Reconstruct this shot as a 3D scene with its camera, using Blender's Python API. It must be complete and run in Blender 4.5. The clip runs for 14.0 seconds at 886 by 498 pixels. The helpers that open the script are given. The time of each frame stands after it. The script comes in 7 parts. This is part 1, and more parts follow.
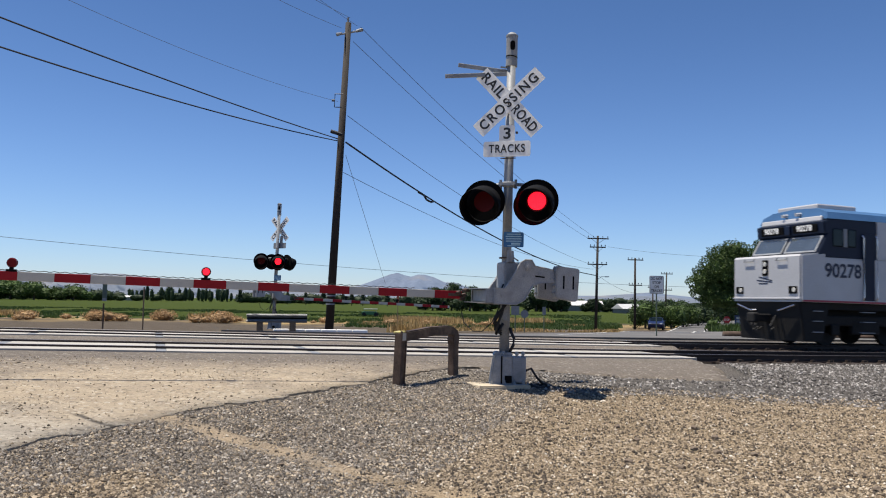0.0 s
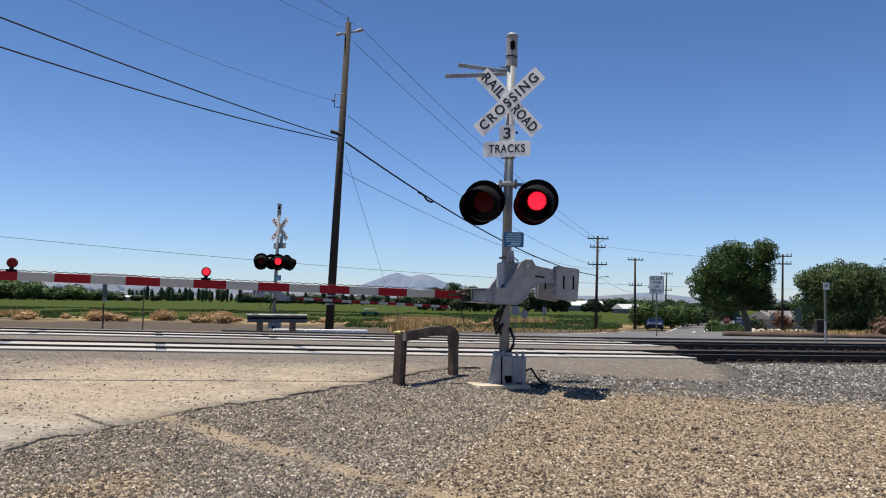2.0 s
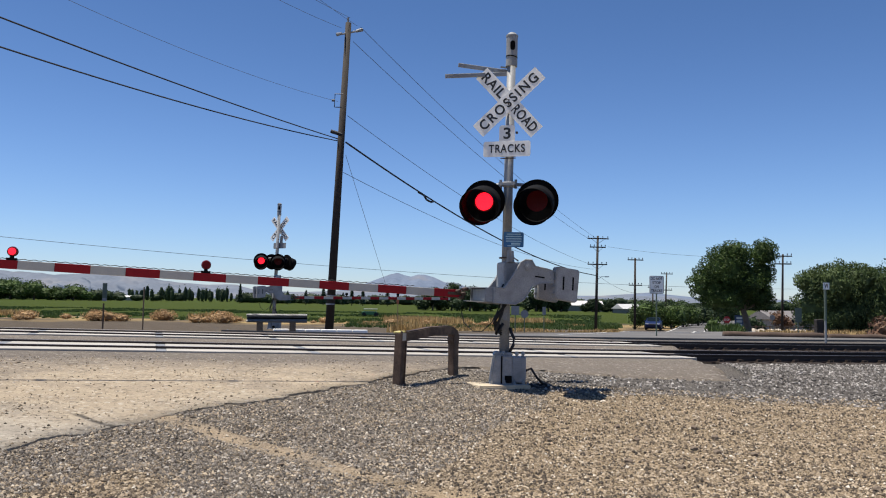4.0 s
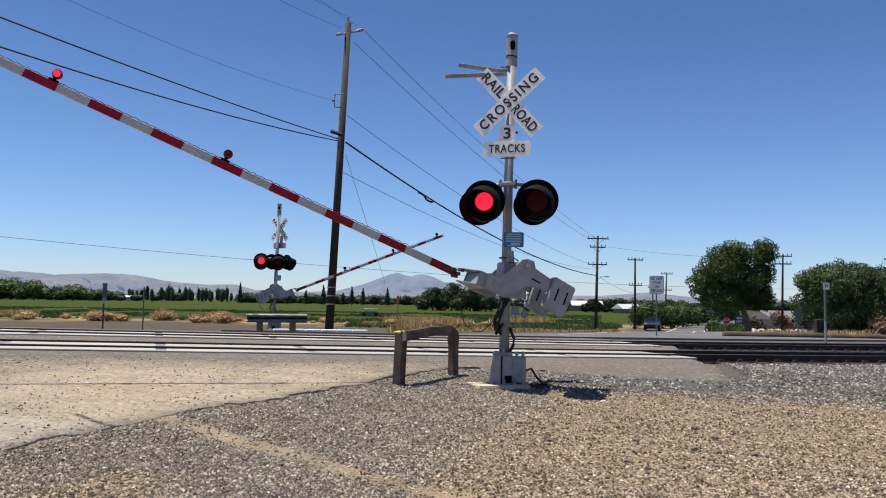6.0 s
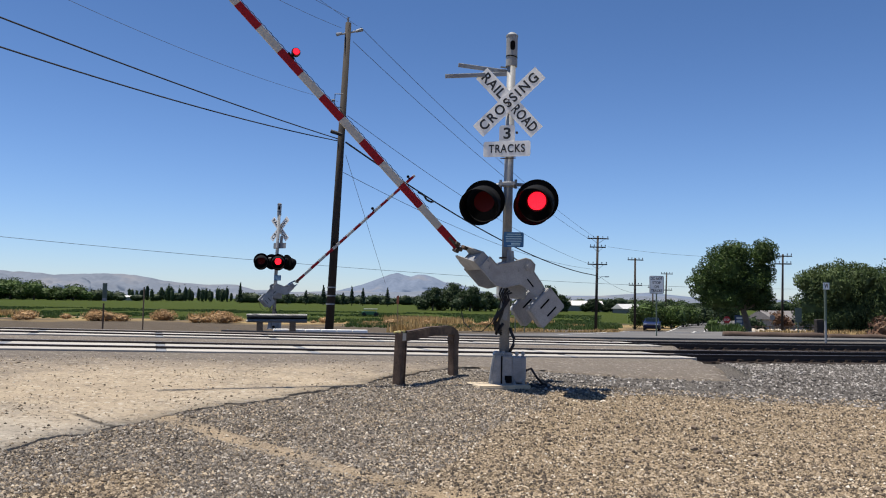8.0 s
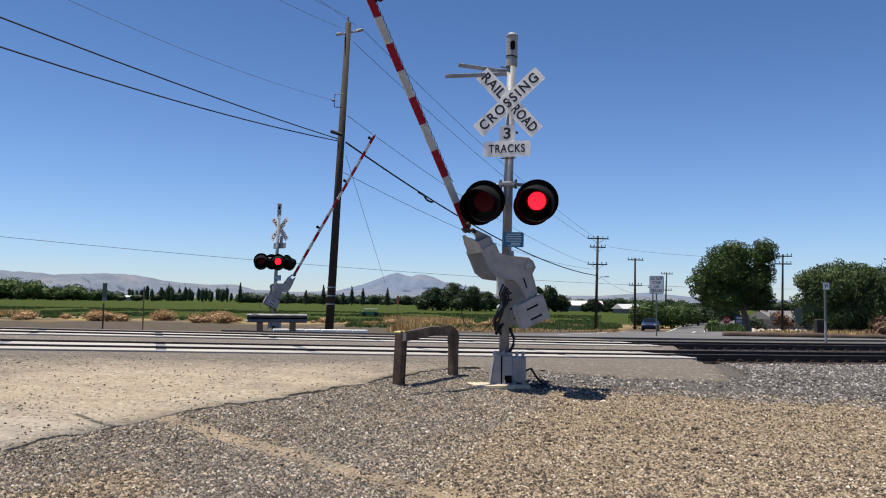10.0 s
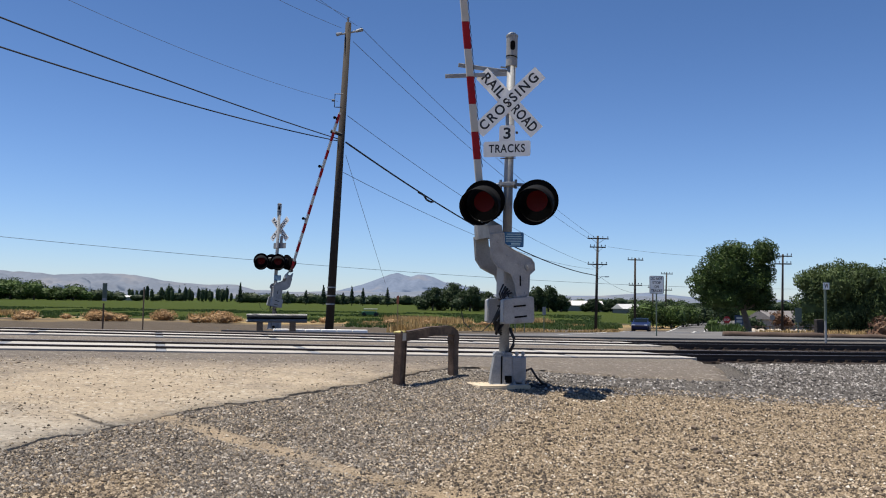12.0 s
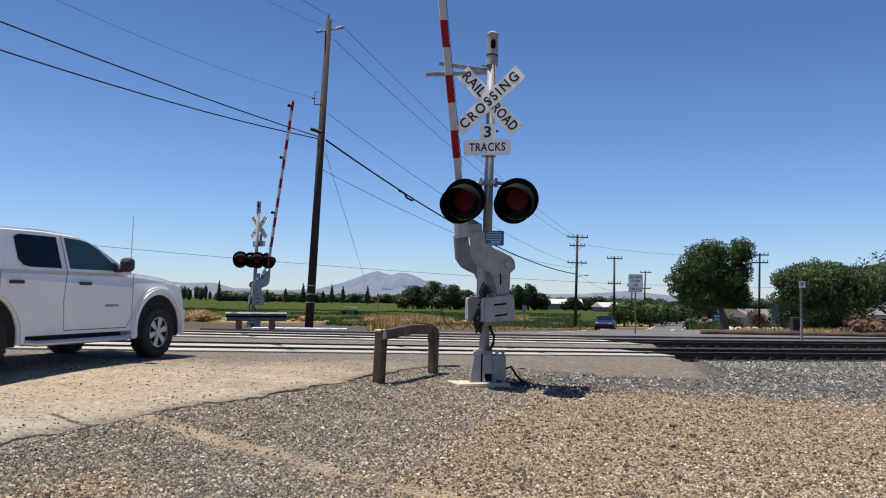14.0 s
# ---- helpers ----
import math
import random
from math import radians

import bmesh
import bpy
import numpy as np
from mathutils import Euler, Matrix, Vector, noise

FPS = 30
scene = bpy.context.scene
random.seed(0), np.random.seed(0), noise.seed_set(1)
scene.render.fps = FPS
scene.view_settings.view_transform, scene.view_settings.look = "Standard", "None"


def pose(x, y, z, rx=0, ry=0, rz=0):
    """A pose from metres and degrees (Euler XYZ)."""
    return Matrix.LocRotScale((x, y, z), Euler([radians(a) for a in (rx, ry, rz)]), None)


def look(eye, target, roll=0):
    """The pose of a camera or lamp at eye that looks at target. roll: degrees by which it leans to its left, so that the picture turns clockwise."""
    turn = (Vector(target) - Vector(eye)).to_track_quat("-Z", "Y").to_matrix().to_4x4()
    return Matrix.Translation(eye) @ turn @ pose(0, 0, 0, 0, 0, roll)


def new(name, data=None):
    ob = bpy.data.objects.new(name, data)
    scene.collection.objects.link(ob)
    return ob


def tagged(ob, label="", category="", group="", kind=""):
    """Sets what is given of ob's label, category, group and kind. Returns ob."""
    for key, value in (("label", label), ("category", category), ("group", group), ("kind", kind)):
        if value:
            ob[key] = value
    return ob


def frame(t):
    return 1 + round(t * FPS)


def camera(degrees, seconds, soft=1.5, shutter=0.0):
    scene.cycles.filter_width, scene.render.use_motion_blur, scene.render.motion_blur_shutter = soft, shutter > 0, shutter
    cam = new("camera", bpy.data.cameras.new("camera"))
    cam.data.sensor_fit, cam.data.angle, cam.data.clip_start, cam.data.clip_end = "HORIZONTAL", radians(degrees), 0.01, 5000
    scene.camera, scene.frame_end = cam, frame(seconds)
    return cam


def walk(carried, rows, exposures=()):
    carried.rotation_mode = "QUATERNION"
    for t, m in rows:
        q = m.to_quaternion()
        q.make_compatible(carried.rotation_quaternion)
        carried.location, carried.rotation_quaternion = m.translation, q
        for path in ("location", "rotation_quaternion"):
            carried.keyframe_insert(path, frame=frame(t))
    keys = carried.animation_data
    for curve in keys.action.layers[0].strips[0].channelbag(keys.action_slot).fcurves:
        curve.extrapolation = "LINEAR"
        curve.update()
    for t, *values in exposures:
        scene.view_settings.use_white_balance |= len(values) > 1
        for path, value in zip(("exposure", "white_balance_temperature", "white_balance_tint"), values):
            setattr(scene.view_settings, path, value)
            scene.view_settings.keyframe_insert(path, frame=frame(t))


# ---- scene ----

# camera: hand-held, standing still, then a short pan to the right
cam = camera(58.5, 14.0, soft=1.05, shutter=0.08)


def aim(turn, tilt):
    a, b = radians(turn), radians(tilt)
    return look((0, 0, 1.5), (10 * math.sin(a), 10 * math.cos(a), 1.5 + 10 * math.tan(b)), 0.9)


walk(cam, [(0, aim(0, 3.78)), (12.7, aim(0, 3.78)), (13.0, aim(0.19, 3.77)), (13.25, aim(0.85, 3.72)),
           (13.5, aim(1.2, 3.7)), (13.75, aim(1.36, 3.68)), (14.0, aim(1.43, 3.68))])

# ---- light: a high midday sun to the left, clear sky ----
SUN = Vector((-2.9, 0.1, 10.6)).normalized()
world = bpy.data.worlds.new("sky")
scene.world = world
world.use_nodes = True
wn = world.node_tree.nodes
sky = wn.new("ShaderNodeTexSky")
sky.sky_type = "NISHITA"
sky.sun_disc = False
sky.sun_elevation = math.asin(SUN.z)
sky.sun_rotation = math.atan2(SUN.x, SUN.y)
sky.altitude = 20
sky.air_density = 1.0
sky.dust_density = 0.1
sky.ozone_density = 5.0
tint = wn.new("ShaderNodeMix")
tint.data_type, tint.blend_type = "RGBA", "MULTIPLY"
tint.inputs[0].default_value = 1.0
tint.inputs[7].default_value = (0.70, 0.87, 1.12, 1)
world.node_tree.links.new(sky.outputs[0], tint.inputs[6])
# pale summer haze low in the sky
wtc = wn.new("ShaderNodeTexCoord")
wsep = wn.new("ShaderNodeSeparateXYZ")
world.node_tree.links.new(wtc.outputs["Generated"], wsep.inputs[0])
wrange = wn.new("ShaderNodeMapRange")
wrange.interpolation_type = "SMOOTHSTEP"
wrange.inputs[1].default_value, wrange.inputs[2].default_value = 0.40, -0.05
world.node_tree.links.new(wsep.outputs[2], wrange.inputs[0])
haze = wn.new("ShaderNodeMix")
haze.data_type, haze.blend_type = "RGBA", "MULTIPLY"
haze.inputs[7].default_value = (1.54, 1.40, 1.40, 1)
world.node_tree.links.new(wrange.outputs[0], haze.inputs[0])
world.node_tree.links.new(tint.outputs[2], haze.inputs[6])
world.node_tree.links.new(haze.outputs[2], wn["Background"].inputs[0])
wn["Background"].inputs[1].default_value = 0.0612
lamp = bpy.data.lights.new("sun", "SUN")
lamp.energy, lamp.angle, lamp.color = 5.0, radians(0.53), (1.0, 0.93, 0.82)
sun = new("sun", lamp)
sun.matrix_world = look(SUN * 50, (0, 0, 0))
scene.view_settings.exposure = 0.56


# ---- materials ----
def mat(name, color, rough=0.7, metal=0.0, var=0.15, scale=6.0, bump=0.1, fine=60.0, emit=0.0, spec=0.5, stain=None):
    """A surface with coarse and fine variation of its colour and a little relief."""
    m = bpy.data.materials.new(name)
    m.use_nodes = True
    n, l = m.node_tree.nodes, m.node_tree.links
    b = n["Principled BSDF"]
    tc = n.new("ShaderNodeTexCoord")
    a = n.new("ShaderNodeTexNoise")
    a.inputs["Scale"].default_value, a.inputs["Detail"].default_value = scale, 6
    f = n.new("ShaderNodeTexNoise")
    f.inputs["Scale"].default_value, f.inputs["Detail"].default_value = fine, 3
    l.new(tc.outputs["Object"], a.inputs["Vector"])
    l.new(tc.outputs["Object"], f.inputs["Vector"])
    add = n.new("ShaderNodeMath")
    add.operation = "ADD"
    l.new(a.outputs[0], add.inputs[0])
    l.new(f.outputs[0], add.inputs[1])
    ramp = n.new("ShaderNodeMapRange")
    ramp.inputs[1].default_value, ramp.inputs[2].default_value = 0.7, 1.3
    l.new(add.outputs[0], ramp.inputs[0])
    mix = n.new("ShaderNodeMix")
    mix.data_type = "RGBA"
    mix.inputs[6].default_value = (*[c * (1 - var) for c in color], 1)
    mix.inputs[7].default_value = (*[min(1, c * (1 + var)) for c in color], 1)
    l.new(ramp.outputs[0], mix.inputs[0])
    out = mix.outputs[2]
    if stain:
        s = n.new("ShaderNodeTexNoise")
        s.inputs["Scale"].default_value, s.inputs["Detail"].default_value = scale * 0.6, 8
        l.new(tc.outputs["Object"], s.inputs["Vector"])
        sr = n.new("ShaderNodeMapRange")
        sr.inputs[1].default_value, sr.inputs[2].default_value = 0.52, 0.72
        l.new(s.outputs[0], sr.inputs[0])
        m2 = n.new("ShaderNodeMix")
        m2.data_type = "RGBA"
        m2.inputs[7].default_value = (*stain, 1)
        l.new(sr.outputs[0], m2.inputs[0])
        l.new(out, m2.inputs[6])
        out = m2.outputs[2]
    l.new(out, b.inputs["Base Color"])
    b.inputs["Roughness"].default_value, b.inputs["Metallic"].default_value = rough, metal
    b.inputs["Specular IOR Level"].default_value = spec
    if bump:
        bp = n.new("ShaderNodeBump")
        bp.inputs["Strength"].default_value, bp.inputs["Distance"].default_value = bump, 0.01
        l.new(add.outputs[0], bp.inputs["Height"])
        l.new(bp.outputs[0], b.inputs["Normal"])
    if emit:
        b.inputs["Emission Color"].default_value = (*color, 1)
        b.inputs["Emission Strength"].default_value = emit
    return m


GALV = mat("galvanised_steel", (0.25, 0.26, 0.27), 0.6, 0.1, 0.25, 5, 0.08, spec=0.35, stain=(0.22, 0.22, 0.22))
SILVER = mat("silver_paint", (0.31, 0.315, 0.32), 0.6, 0.05, 0.2, 5, 0.12, spec=0.3, stain=(0.22, 0.215, 0.21))
GREYBOX = mat("grey_cabinet_paint", (0.24, 0.25, 0.265), 0.5, 0.1, 0.18, 6, 0.06, stain=(0.17, 0.165, 0.16))
BLACK = mat("matt_black_paint", (0.0035, 0.0035, 0.004), 0.8, 0, 0.2, 8, 0.03, spec=0.12)
WHITE_SIGN = mat("white_sign_sheet", (0.82, 0.81, 0.78), 0.45, 0, 0.05, 3, 0.0, stain=(0.62, 0.61, 0.58))
LETTER = mat("black_lettering", (0.015, 0.015, 0.016), 0.5, 0, 0.1, 8, 0)
BLUE_SIGN = mat("blue_sign_sheet", (0.02, 0.12, 0.30), 0.4, 0, 0.1, 8, 0)
RED_TAPE = mat("red_reflective_tape", (0.27, 0.008, 0.014), 0.55, 0, 0.15, 6, 0.02, spec=0.2)
WHITE_TAPE = mat("white_reflective_tape", (0.45, 0.435, 0.40), 0.55, 0, 0.08, 6, 0.02, spec=0.2)
LENS_DARK = mat("unlit_red_lens", (0.14, 0.005, 0.007), 0.4, 0, 0.15, 30, 0.1, spec=0.15)
LENS_LIT = mat("lit_red_lens", (1.0, 0.008, 0.022), 0.4, 0, 0.1, 80, 0, emit=1.6)
RUST = mat("rusty_brown_steel", (0.075, 0.048, 0.034), 0.6, 0.3, 0.45, 9, 0.35, stain=(0.15, 0.105, 0.075))
RAIL = mat("dark_rail_steel", (0.03, 0.02, 0.018), 0.6, 0.4, 0.25, 6, 0.1)
RAILTOP = mat("polished_rail_head", (0.35, 0.33, 0.31), 0.35, 0.9, 0.1, 6, 0)
TIE = mat("weathered_tie_wood", (0.04, 0.029, 0.023), 0.9, 0, 0.4, 5, 0.4)
CONCRETE = mat("sunbleached_concrete", (0.345, 0.325, 0.295), 0.85, 0, 0.2, 1.1, 0.2, stain=(0.25, 0.23, 0.205))
POLEWOOD = mat("weathered_pole_wood", (0.030, 0.024, 0.020), 0.9, 0, 0.3, 3, 0.4)
CABLE = mat("black_cable", (0.012, 0.012, 0.014), 0.7, 0, 0.1, 8, 0)
WIRE = mat("bare_grey_wire", (0.10, 0.11, 0.13), 0.6, 0.3, 0.1, 8, 0)
RUBBER = mat("black_rubber", (0.014, 0.014, 0.015), 0.8, 0, 0.2, 10, 0.2)


# ---- mesh helpers ----
def part(name, bm, material, parent=None, label="", smooth=False, m=None):
    me = bpy.data.meshes.new(name)
    bm.normal_update()
    bm.to_mesh(me)
    bm.free()
    for p in me.polygons:
        p.use_smooth = smooth
    mats = material if isinstance(material, (list, tuple)) else [material]
    for x in mats:
        me.materials.append(x)
    ob = new(name, me)
    if parent:
        ob.parent = parent
    if m is not None:
        ob.matrix_basis = m
    return tagged(ob, label)


def thing(name, label, category, m=None, group="", kind=""):
    ob = new(name)
    ob.empty_display_size = 0.2
    if m is not None:
        ob.matrix_basis = m
    return tagged(ob, label, category, group, kind)


def box(bm, size, m=Matrix(), bevel=0.0, index=0):
    g = bmesh.ops.create_cube(bm, size=1, matrix=m @ Matrix.Diagonal((*size, 1)))
    fs = {f for v in g["verts"] for f in v.link_faces}
    for f in fs:
        f.material_index = index
    if bevel:
        es = list({e for v in g["verts"] for e in v.link_edges})
        bmesh.ops.bevel(bm, geom=es, offset=bevel, segments=2, affect="EDGES", profile=0.5)
    return bm


def cyl(bm, p0, p1, r0, r1=None, seg=16, caps=True, index=0):
    p0, p1 = Vector(p0), Vector(p1)
    r1 = r0 if r1 is None else r1
    q = (p1 - p0).to_track_quat("Z", "Y").to_matrix().to_4x4()
    g = bmesh.ops.create_cone(bm, cap_ends=caps, segments=seg, radius1=r0, radius2=r1, depth=(p1 - p0).length,
                              matrix=Matrix.Translation((p0 + p1) / 2) @ q)
    for f in {f for v in g["verts"] for f in v.link_faces}:
        f.material_index = index
    return bm


def prism(bm, pts, y0, y1, m=Matrix(), bevel=0.0, index=0):
    """A plate with the outline pts in the xz plane, from y0 to y1."""
    lo = [bm.verts.new(m @ Vector((x, y0, z))) for x, z in pts]
    hi = [bm.verts.new(m @ Vector((x, y1, z))) for x, z in pts]
    fs = [bm.faces.new(lo), bm.faces.new(hi[::-1])]
    for i in range(len(pts)):
        j = (i + 1) % len(pts)
        fs.append(bm.faces.new((lo[j], lo[i], hi[i], hi[j])))
    for f in fs:
        f.material_index = index
    bmesh.ops.recalc_face_normals(bm, faces=fs)
    if bevel:
        es = list({e for f in fs[:2] for e in f.edges})
        bmesh.ops.bevel(bm, geom=es, offset=bevel, segments=2, affect="EDGES")
    return bm


def tube(bm, pts, r, seg=8):
    """A round bar along a line of points."""
    pts = [Vector(p) for p in pts]
    rings = []
    for i, p in enumerate(pts):
        d = (pts[min(i + 1, len(pts) - 1)] - pts[max(i - 1, 0)]).normalized()
        q = d.to_track_quat("Z", "Y").to_matrix()
        rings.append([bm.verts.new(p + q @ Vector((r * math.cos(a), r * math.sin(a), 0)))
                      for a in [2 * math.pi * k / seg for k in range(seg)]])
    for a, b in zip(rings, rings[1:]):
        for k in range(seg):
            bm.faces.new((a[k], a[(k + 1) % seg], b[(k + 1) % seg], b[k]))
    bm.faces.new(rings[0][::-1])
    bm.faces.new(rings[-1])
    return bm


def letters(name, words, size, material, parent, m, depth=0.002, align="CENTER", spread=1.0, width=0.0):
    """Raised lettering, upright in the xz plane of its parent, facing -y."""
    cu = bpy.data.curves.new(name, "FONT")
    cu.body, cu.size, cu.extrude, cu.align_x, cu.align_y = words, size, depth, align, "CENTER"
    cu.space_character, cu.offset = spread, size * 0.022
    tmp = bpy.data.objects.new(name, cu)
    scene.collection.objects.link(tmp)
    bpy.context.view_layer.update()
    me = bpy.data.meshes.new_from_object(tmp.evaluated_get(bpy.context.evaluated_depsgraph_get()))
    bpy.data.objects.remove(tmp)
    me.materials.clear()
    me.materials.append(material)
    if width:
        xs = [v.co.x for v in me.vertices]
        k, c = width / (max(xs) - min(xs)), (max(xs) + min(xs)) / 2
        for v in me.vertices:
            v.co.x = (v.co.x - c) * k
    ob = new(name, me)
    ob.parent = parent
    ob.matrix_basis = m @ pose(0, 0, 0, 90)
    return ob


def smooth(a, b, t):
    t = min(1.0, max(0.0, (t - a) / (b - a)))
    return t * t * (3 - 2 * t)


# ---- the lie of the land: a low hump under the tracks, which run skew to the road ----
TRACK_AZ = radians(70)
SA, CA = math.sin(TRACK_AZ), math.cos(TRACK_AZ)


def along(x, y):
    return SA * x + CA * y, -CA * x + SA * y


def spot(u, v):
    return SA * u - CA * v, CA * u + SA * v


def ground_z(x, y):
    u, v = along(x, y)
    u = 25 * math.tanh(u / 25)
    z = (0.53 - 0.022 * u) * smooth(5, 12.5, v) * (1 - smooth(23, 36, v))
    return z - 1.4 * smooth(30, 75, v)


def on_ground(x, y, dz=0.0):
    return Vector((x, y, ground_z(x, y) + dz))


def node_mix(n, l, fac, a, b):
    x = n.new("ShaderNodeMix")
    x.data_type = "RGBA"
    for sock, v in ((0, fac), (6, a), (7, b)):
        if isinstance(v, tuple):
            x.inputs[sock].default_value = (*v, 1)
        else:
            l.new(v, x.inputs[sock])
    return x.outputs[2]


def node_noise(n, l, pos, scale, detail=6, rough=0.6, lo=None, hi=None):
    t = n.new("ShaderNodeTexNoise")
    t.inputs["Scale"].default_value, t.inputs["Detail"].default_value, t.inputs["Roughness"].default_value = scale, detail, rough
    l.new(pos, t.inputs["Vector"])
    return t.outputs[0] if lo is None else node_range(n, l, t.outputs[0], lo, hi)


def node_range(n, l, v, lo, hi):
    r = n.new("ShaderNodeMapRange")
    r.inputs[1].default_value, r.inputs[2].default_value = lo, hi
    l.new(v, r.inputs[0])
    return r.outputs[0]


def node_math(n, l, op, a, b):
    x = n.new("ShaderNodeMath")
    x.operation = op
    for i, v in enumerate((a, b)):
        if isinstance(v, (int, float)):
            x.inputs[i].default_value = v
        else:
            l.new(v, x.inputs[i])
    return x.outputs[0]


def node_dot(n, l, pos, vec):
    d = n.new("ShaderNodeVectorMath")
    d.operation = "DOT_PRODUCT"
    d.inputs[1].default_value = vec
    l.new(pos, d.inputs[0])
    return d.outputs["Value"]


def ground_material():
    """Tan gravel, grey ballast by the rails, bare dirt, straw-coloured weeds and a green crop field, zone by zone."""
    m = bpy.data.materials.new("open_ground")
    m.use_nodes = True
    n, l = m.node_tree.nodes, m.node_tree.links
    b = n["Principled BSDF"]
    pos = n.new("ShaderNodeNewGeometry").outputs["Position"]
    big = node_noise(n, l, pos, 0.35, 5)
    v = node_dot(n, l, pos, (-CA, SA, 0))
    u = node_dot(n, l, pos, (SA, CA, 0))
    wob = node_math(n, l, "MULTIPLY", node_math(n, l, "SUBTRACT", node_noise(n, l, pos, 0.5, 6), 0.5), 2.5)
    v1 = node_math(n, l, "ADD", v, wob)
    peb = n.new("ShaderNodeTexVoronoi")
    peb.inputs["Scale"].default_value = 62
    l.new(pos, peb.inputs["Vector"])
    pebc = n.new("ShaderNodeSeparateColor")
    l.new(peb.outputs["Color"], pebc.inputs[0])
    tone = pebc.outputs[0]
    tan = node_mix(n, l, tone, (0.125, 0.093, 0.06), (0.46, 0.363, 0.243))
    tan = node_mix(n, l, node_noise(n, l, pos, 55, 3, 0.6, 0.5, 0.75), tan, (0.16, 0.12, 0.085))
    grey = node_mix(n, l, tone, (0.095, 0.081, 0.067), (0.34, 0.295, 0.24))
    # grey worn gravel beside the road edge, tan further off
    lane = node_dot(n, l, pos, (1.0, -0.3, 0))
    lane = node_math(n, l, "ADD", lane, wob)
    near_edge = node_math(n, l, "SUBTRACT", 1.0, node_range(n, l, lane, -2.9, -1.5))
    # a dusty tan patch spilled over the grey, low beside the road
    spill = n.new("ShaderNodeVectorMath")
    spill.operation = "DISTANCE"
    spill.inputs[1].default_value = (-2.75, 6.1, 0.08)
    l.new(pos, spill.inputs[0])
    spread = node_math(n, l, "ADD", spill.outputs["Value"], node_math(n, l, "MULTIPLY", wob, 0.5))
    near_edge = node_math(n, l, "MULTIPLY", near_edge, node_range(n, l, spread, 0.35, 0.9))
    col = node_mix(n, l, node_math(n, l, "MULTIPLY", near_edge, node_noise(n, l, pos, 0.9, 5, 0.6, 0.25, 0.48)), tan, grey)
    # pale wheel track across the worn gravel
    trk = node_math(n, l, "ABSOLUTE", node_math(n, l, "ADD", node_dot(n, l, pos, (0.57, 0.822, 0)), node_math(n, l, "ADD", node_math(n, l, "MULTIPLY", wob, 0.09), -5.14)), 0.0)
    trk = node_math(n, l, "MULTIPLY", node_math(n, l, "SUBTRACT", 1.0, node_range(n, l, trk, 0.04, 0.24)), node_noise(n, l, pos, 1.3, 6, 0.6, 0.35, 0.6))
    col = node_mix(n, l, node_math(n, l, "MULTIPLY", trk, 0.8), col, (0.44, 0.34, 0.225))
    bal = node_mix(n, l, tone, (0.06, 0.055, 0.05), (0.19, 0.175, 0.16))
    yy = node_math(n, l, "ADD", node_dot(n, l, pos, (0.0, 1.0, 0)), node_math(n, l, "MULTIPLY", wob, 0.4))
    isbal = node_math(n, l, "MULTIPLY", node_range(n, l, yy, 10.9, 11.4), node_range(n, l, node_dot(n, l, pos, (1.0, 0.0, 0)), 0.9, 1.5))
    col = node_mix(n, l, isbal, col, bal)
    dirt = node_mix(n, l, node_noise(n, l, pos, 1.2, 8), (0.06, 0.049, 0.039), (0.14, 0.117, 0.094))
    col = node_mix(n, l, node_range(n, l, v1, 25.5, 26.5), col, dirt)
    far = node_dot(n, l, pos, (0.0, 1.0, 0))
    farw = node_math(n, l, "ADD", far, node_math(n, l, "MULTIPLY", node_math(n, l, "SUBTRACT", node_noise(n, l, pos, 0.06, 8), 0.5), 60))
    straw = node_mix(n, l, node_noise(n, l, pos, 0.8, 8), (0.17, 0.12, 0.05), (0.42, 0.31, 0.16))
    col = node_mix(n, l, node_math(n, l, "MULTIPLY", node_range(n, l, farw, 88, 100), node_noise(n, l, pos, 0.12, 6, 0.6, 0.4, 0.55)), col, straw)
    crop = node_mix(n, l, node_noise(n, l, pos, 0.25, 10, 0.7), (0.022, 0.036, 0.008), (0.066, 0.084, 0.022))
    col = node_mix(n, l, node_range(n, l, farw, 106, 114), col, crop)
    l.new(col, b.inputs["Base Color"])
    b.inputs["Roughness"].default_value = 1.0
    b.inputs["Specular IOR Level"].default_value = 0.03
    bp = n.new("ShaderNodeBump")
    bp.inputs["Strength"].default_value, bp.inputs["Distance"].default_value = 0.9, 0.03
    hgt = node_math(n, l, "ADD", node_math(n, l, "MULTIPLY", peb.outputs["Distance"], -1.0), node_noise(n, l, pos, 12, 5))
    l.new(hgt, bp.inputs["Height"])
    l.new(bp.outputs[0], b.inputs["Normal"])
    return m


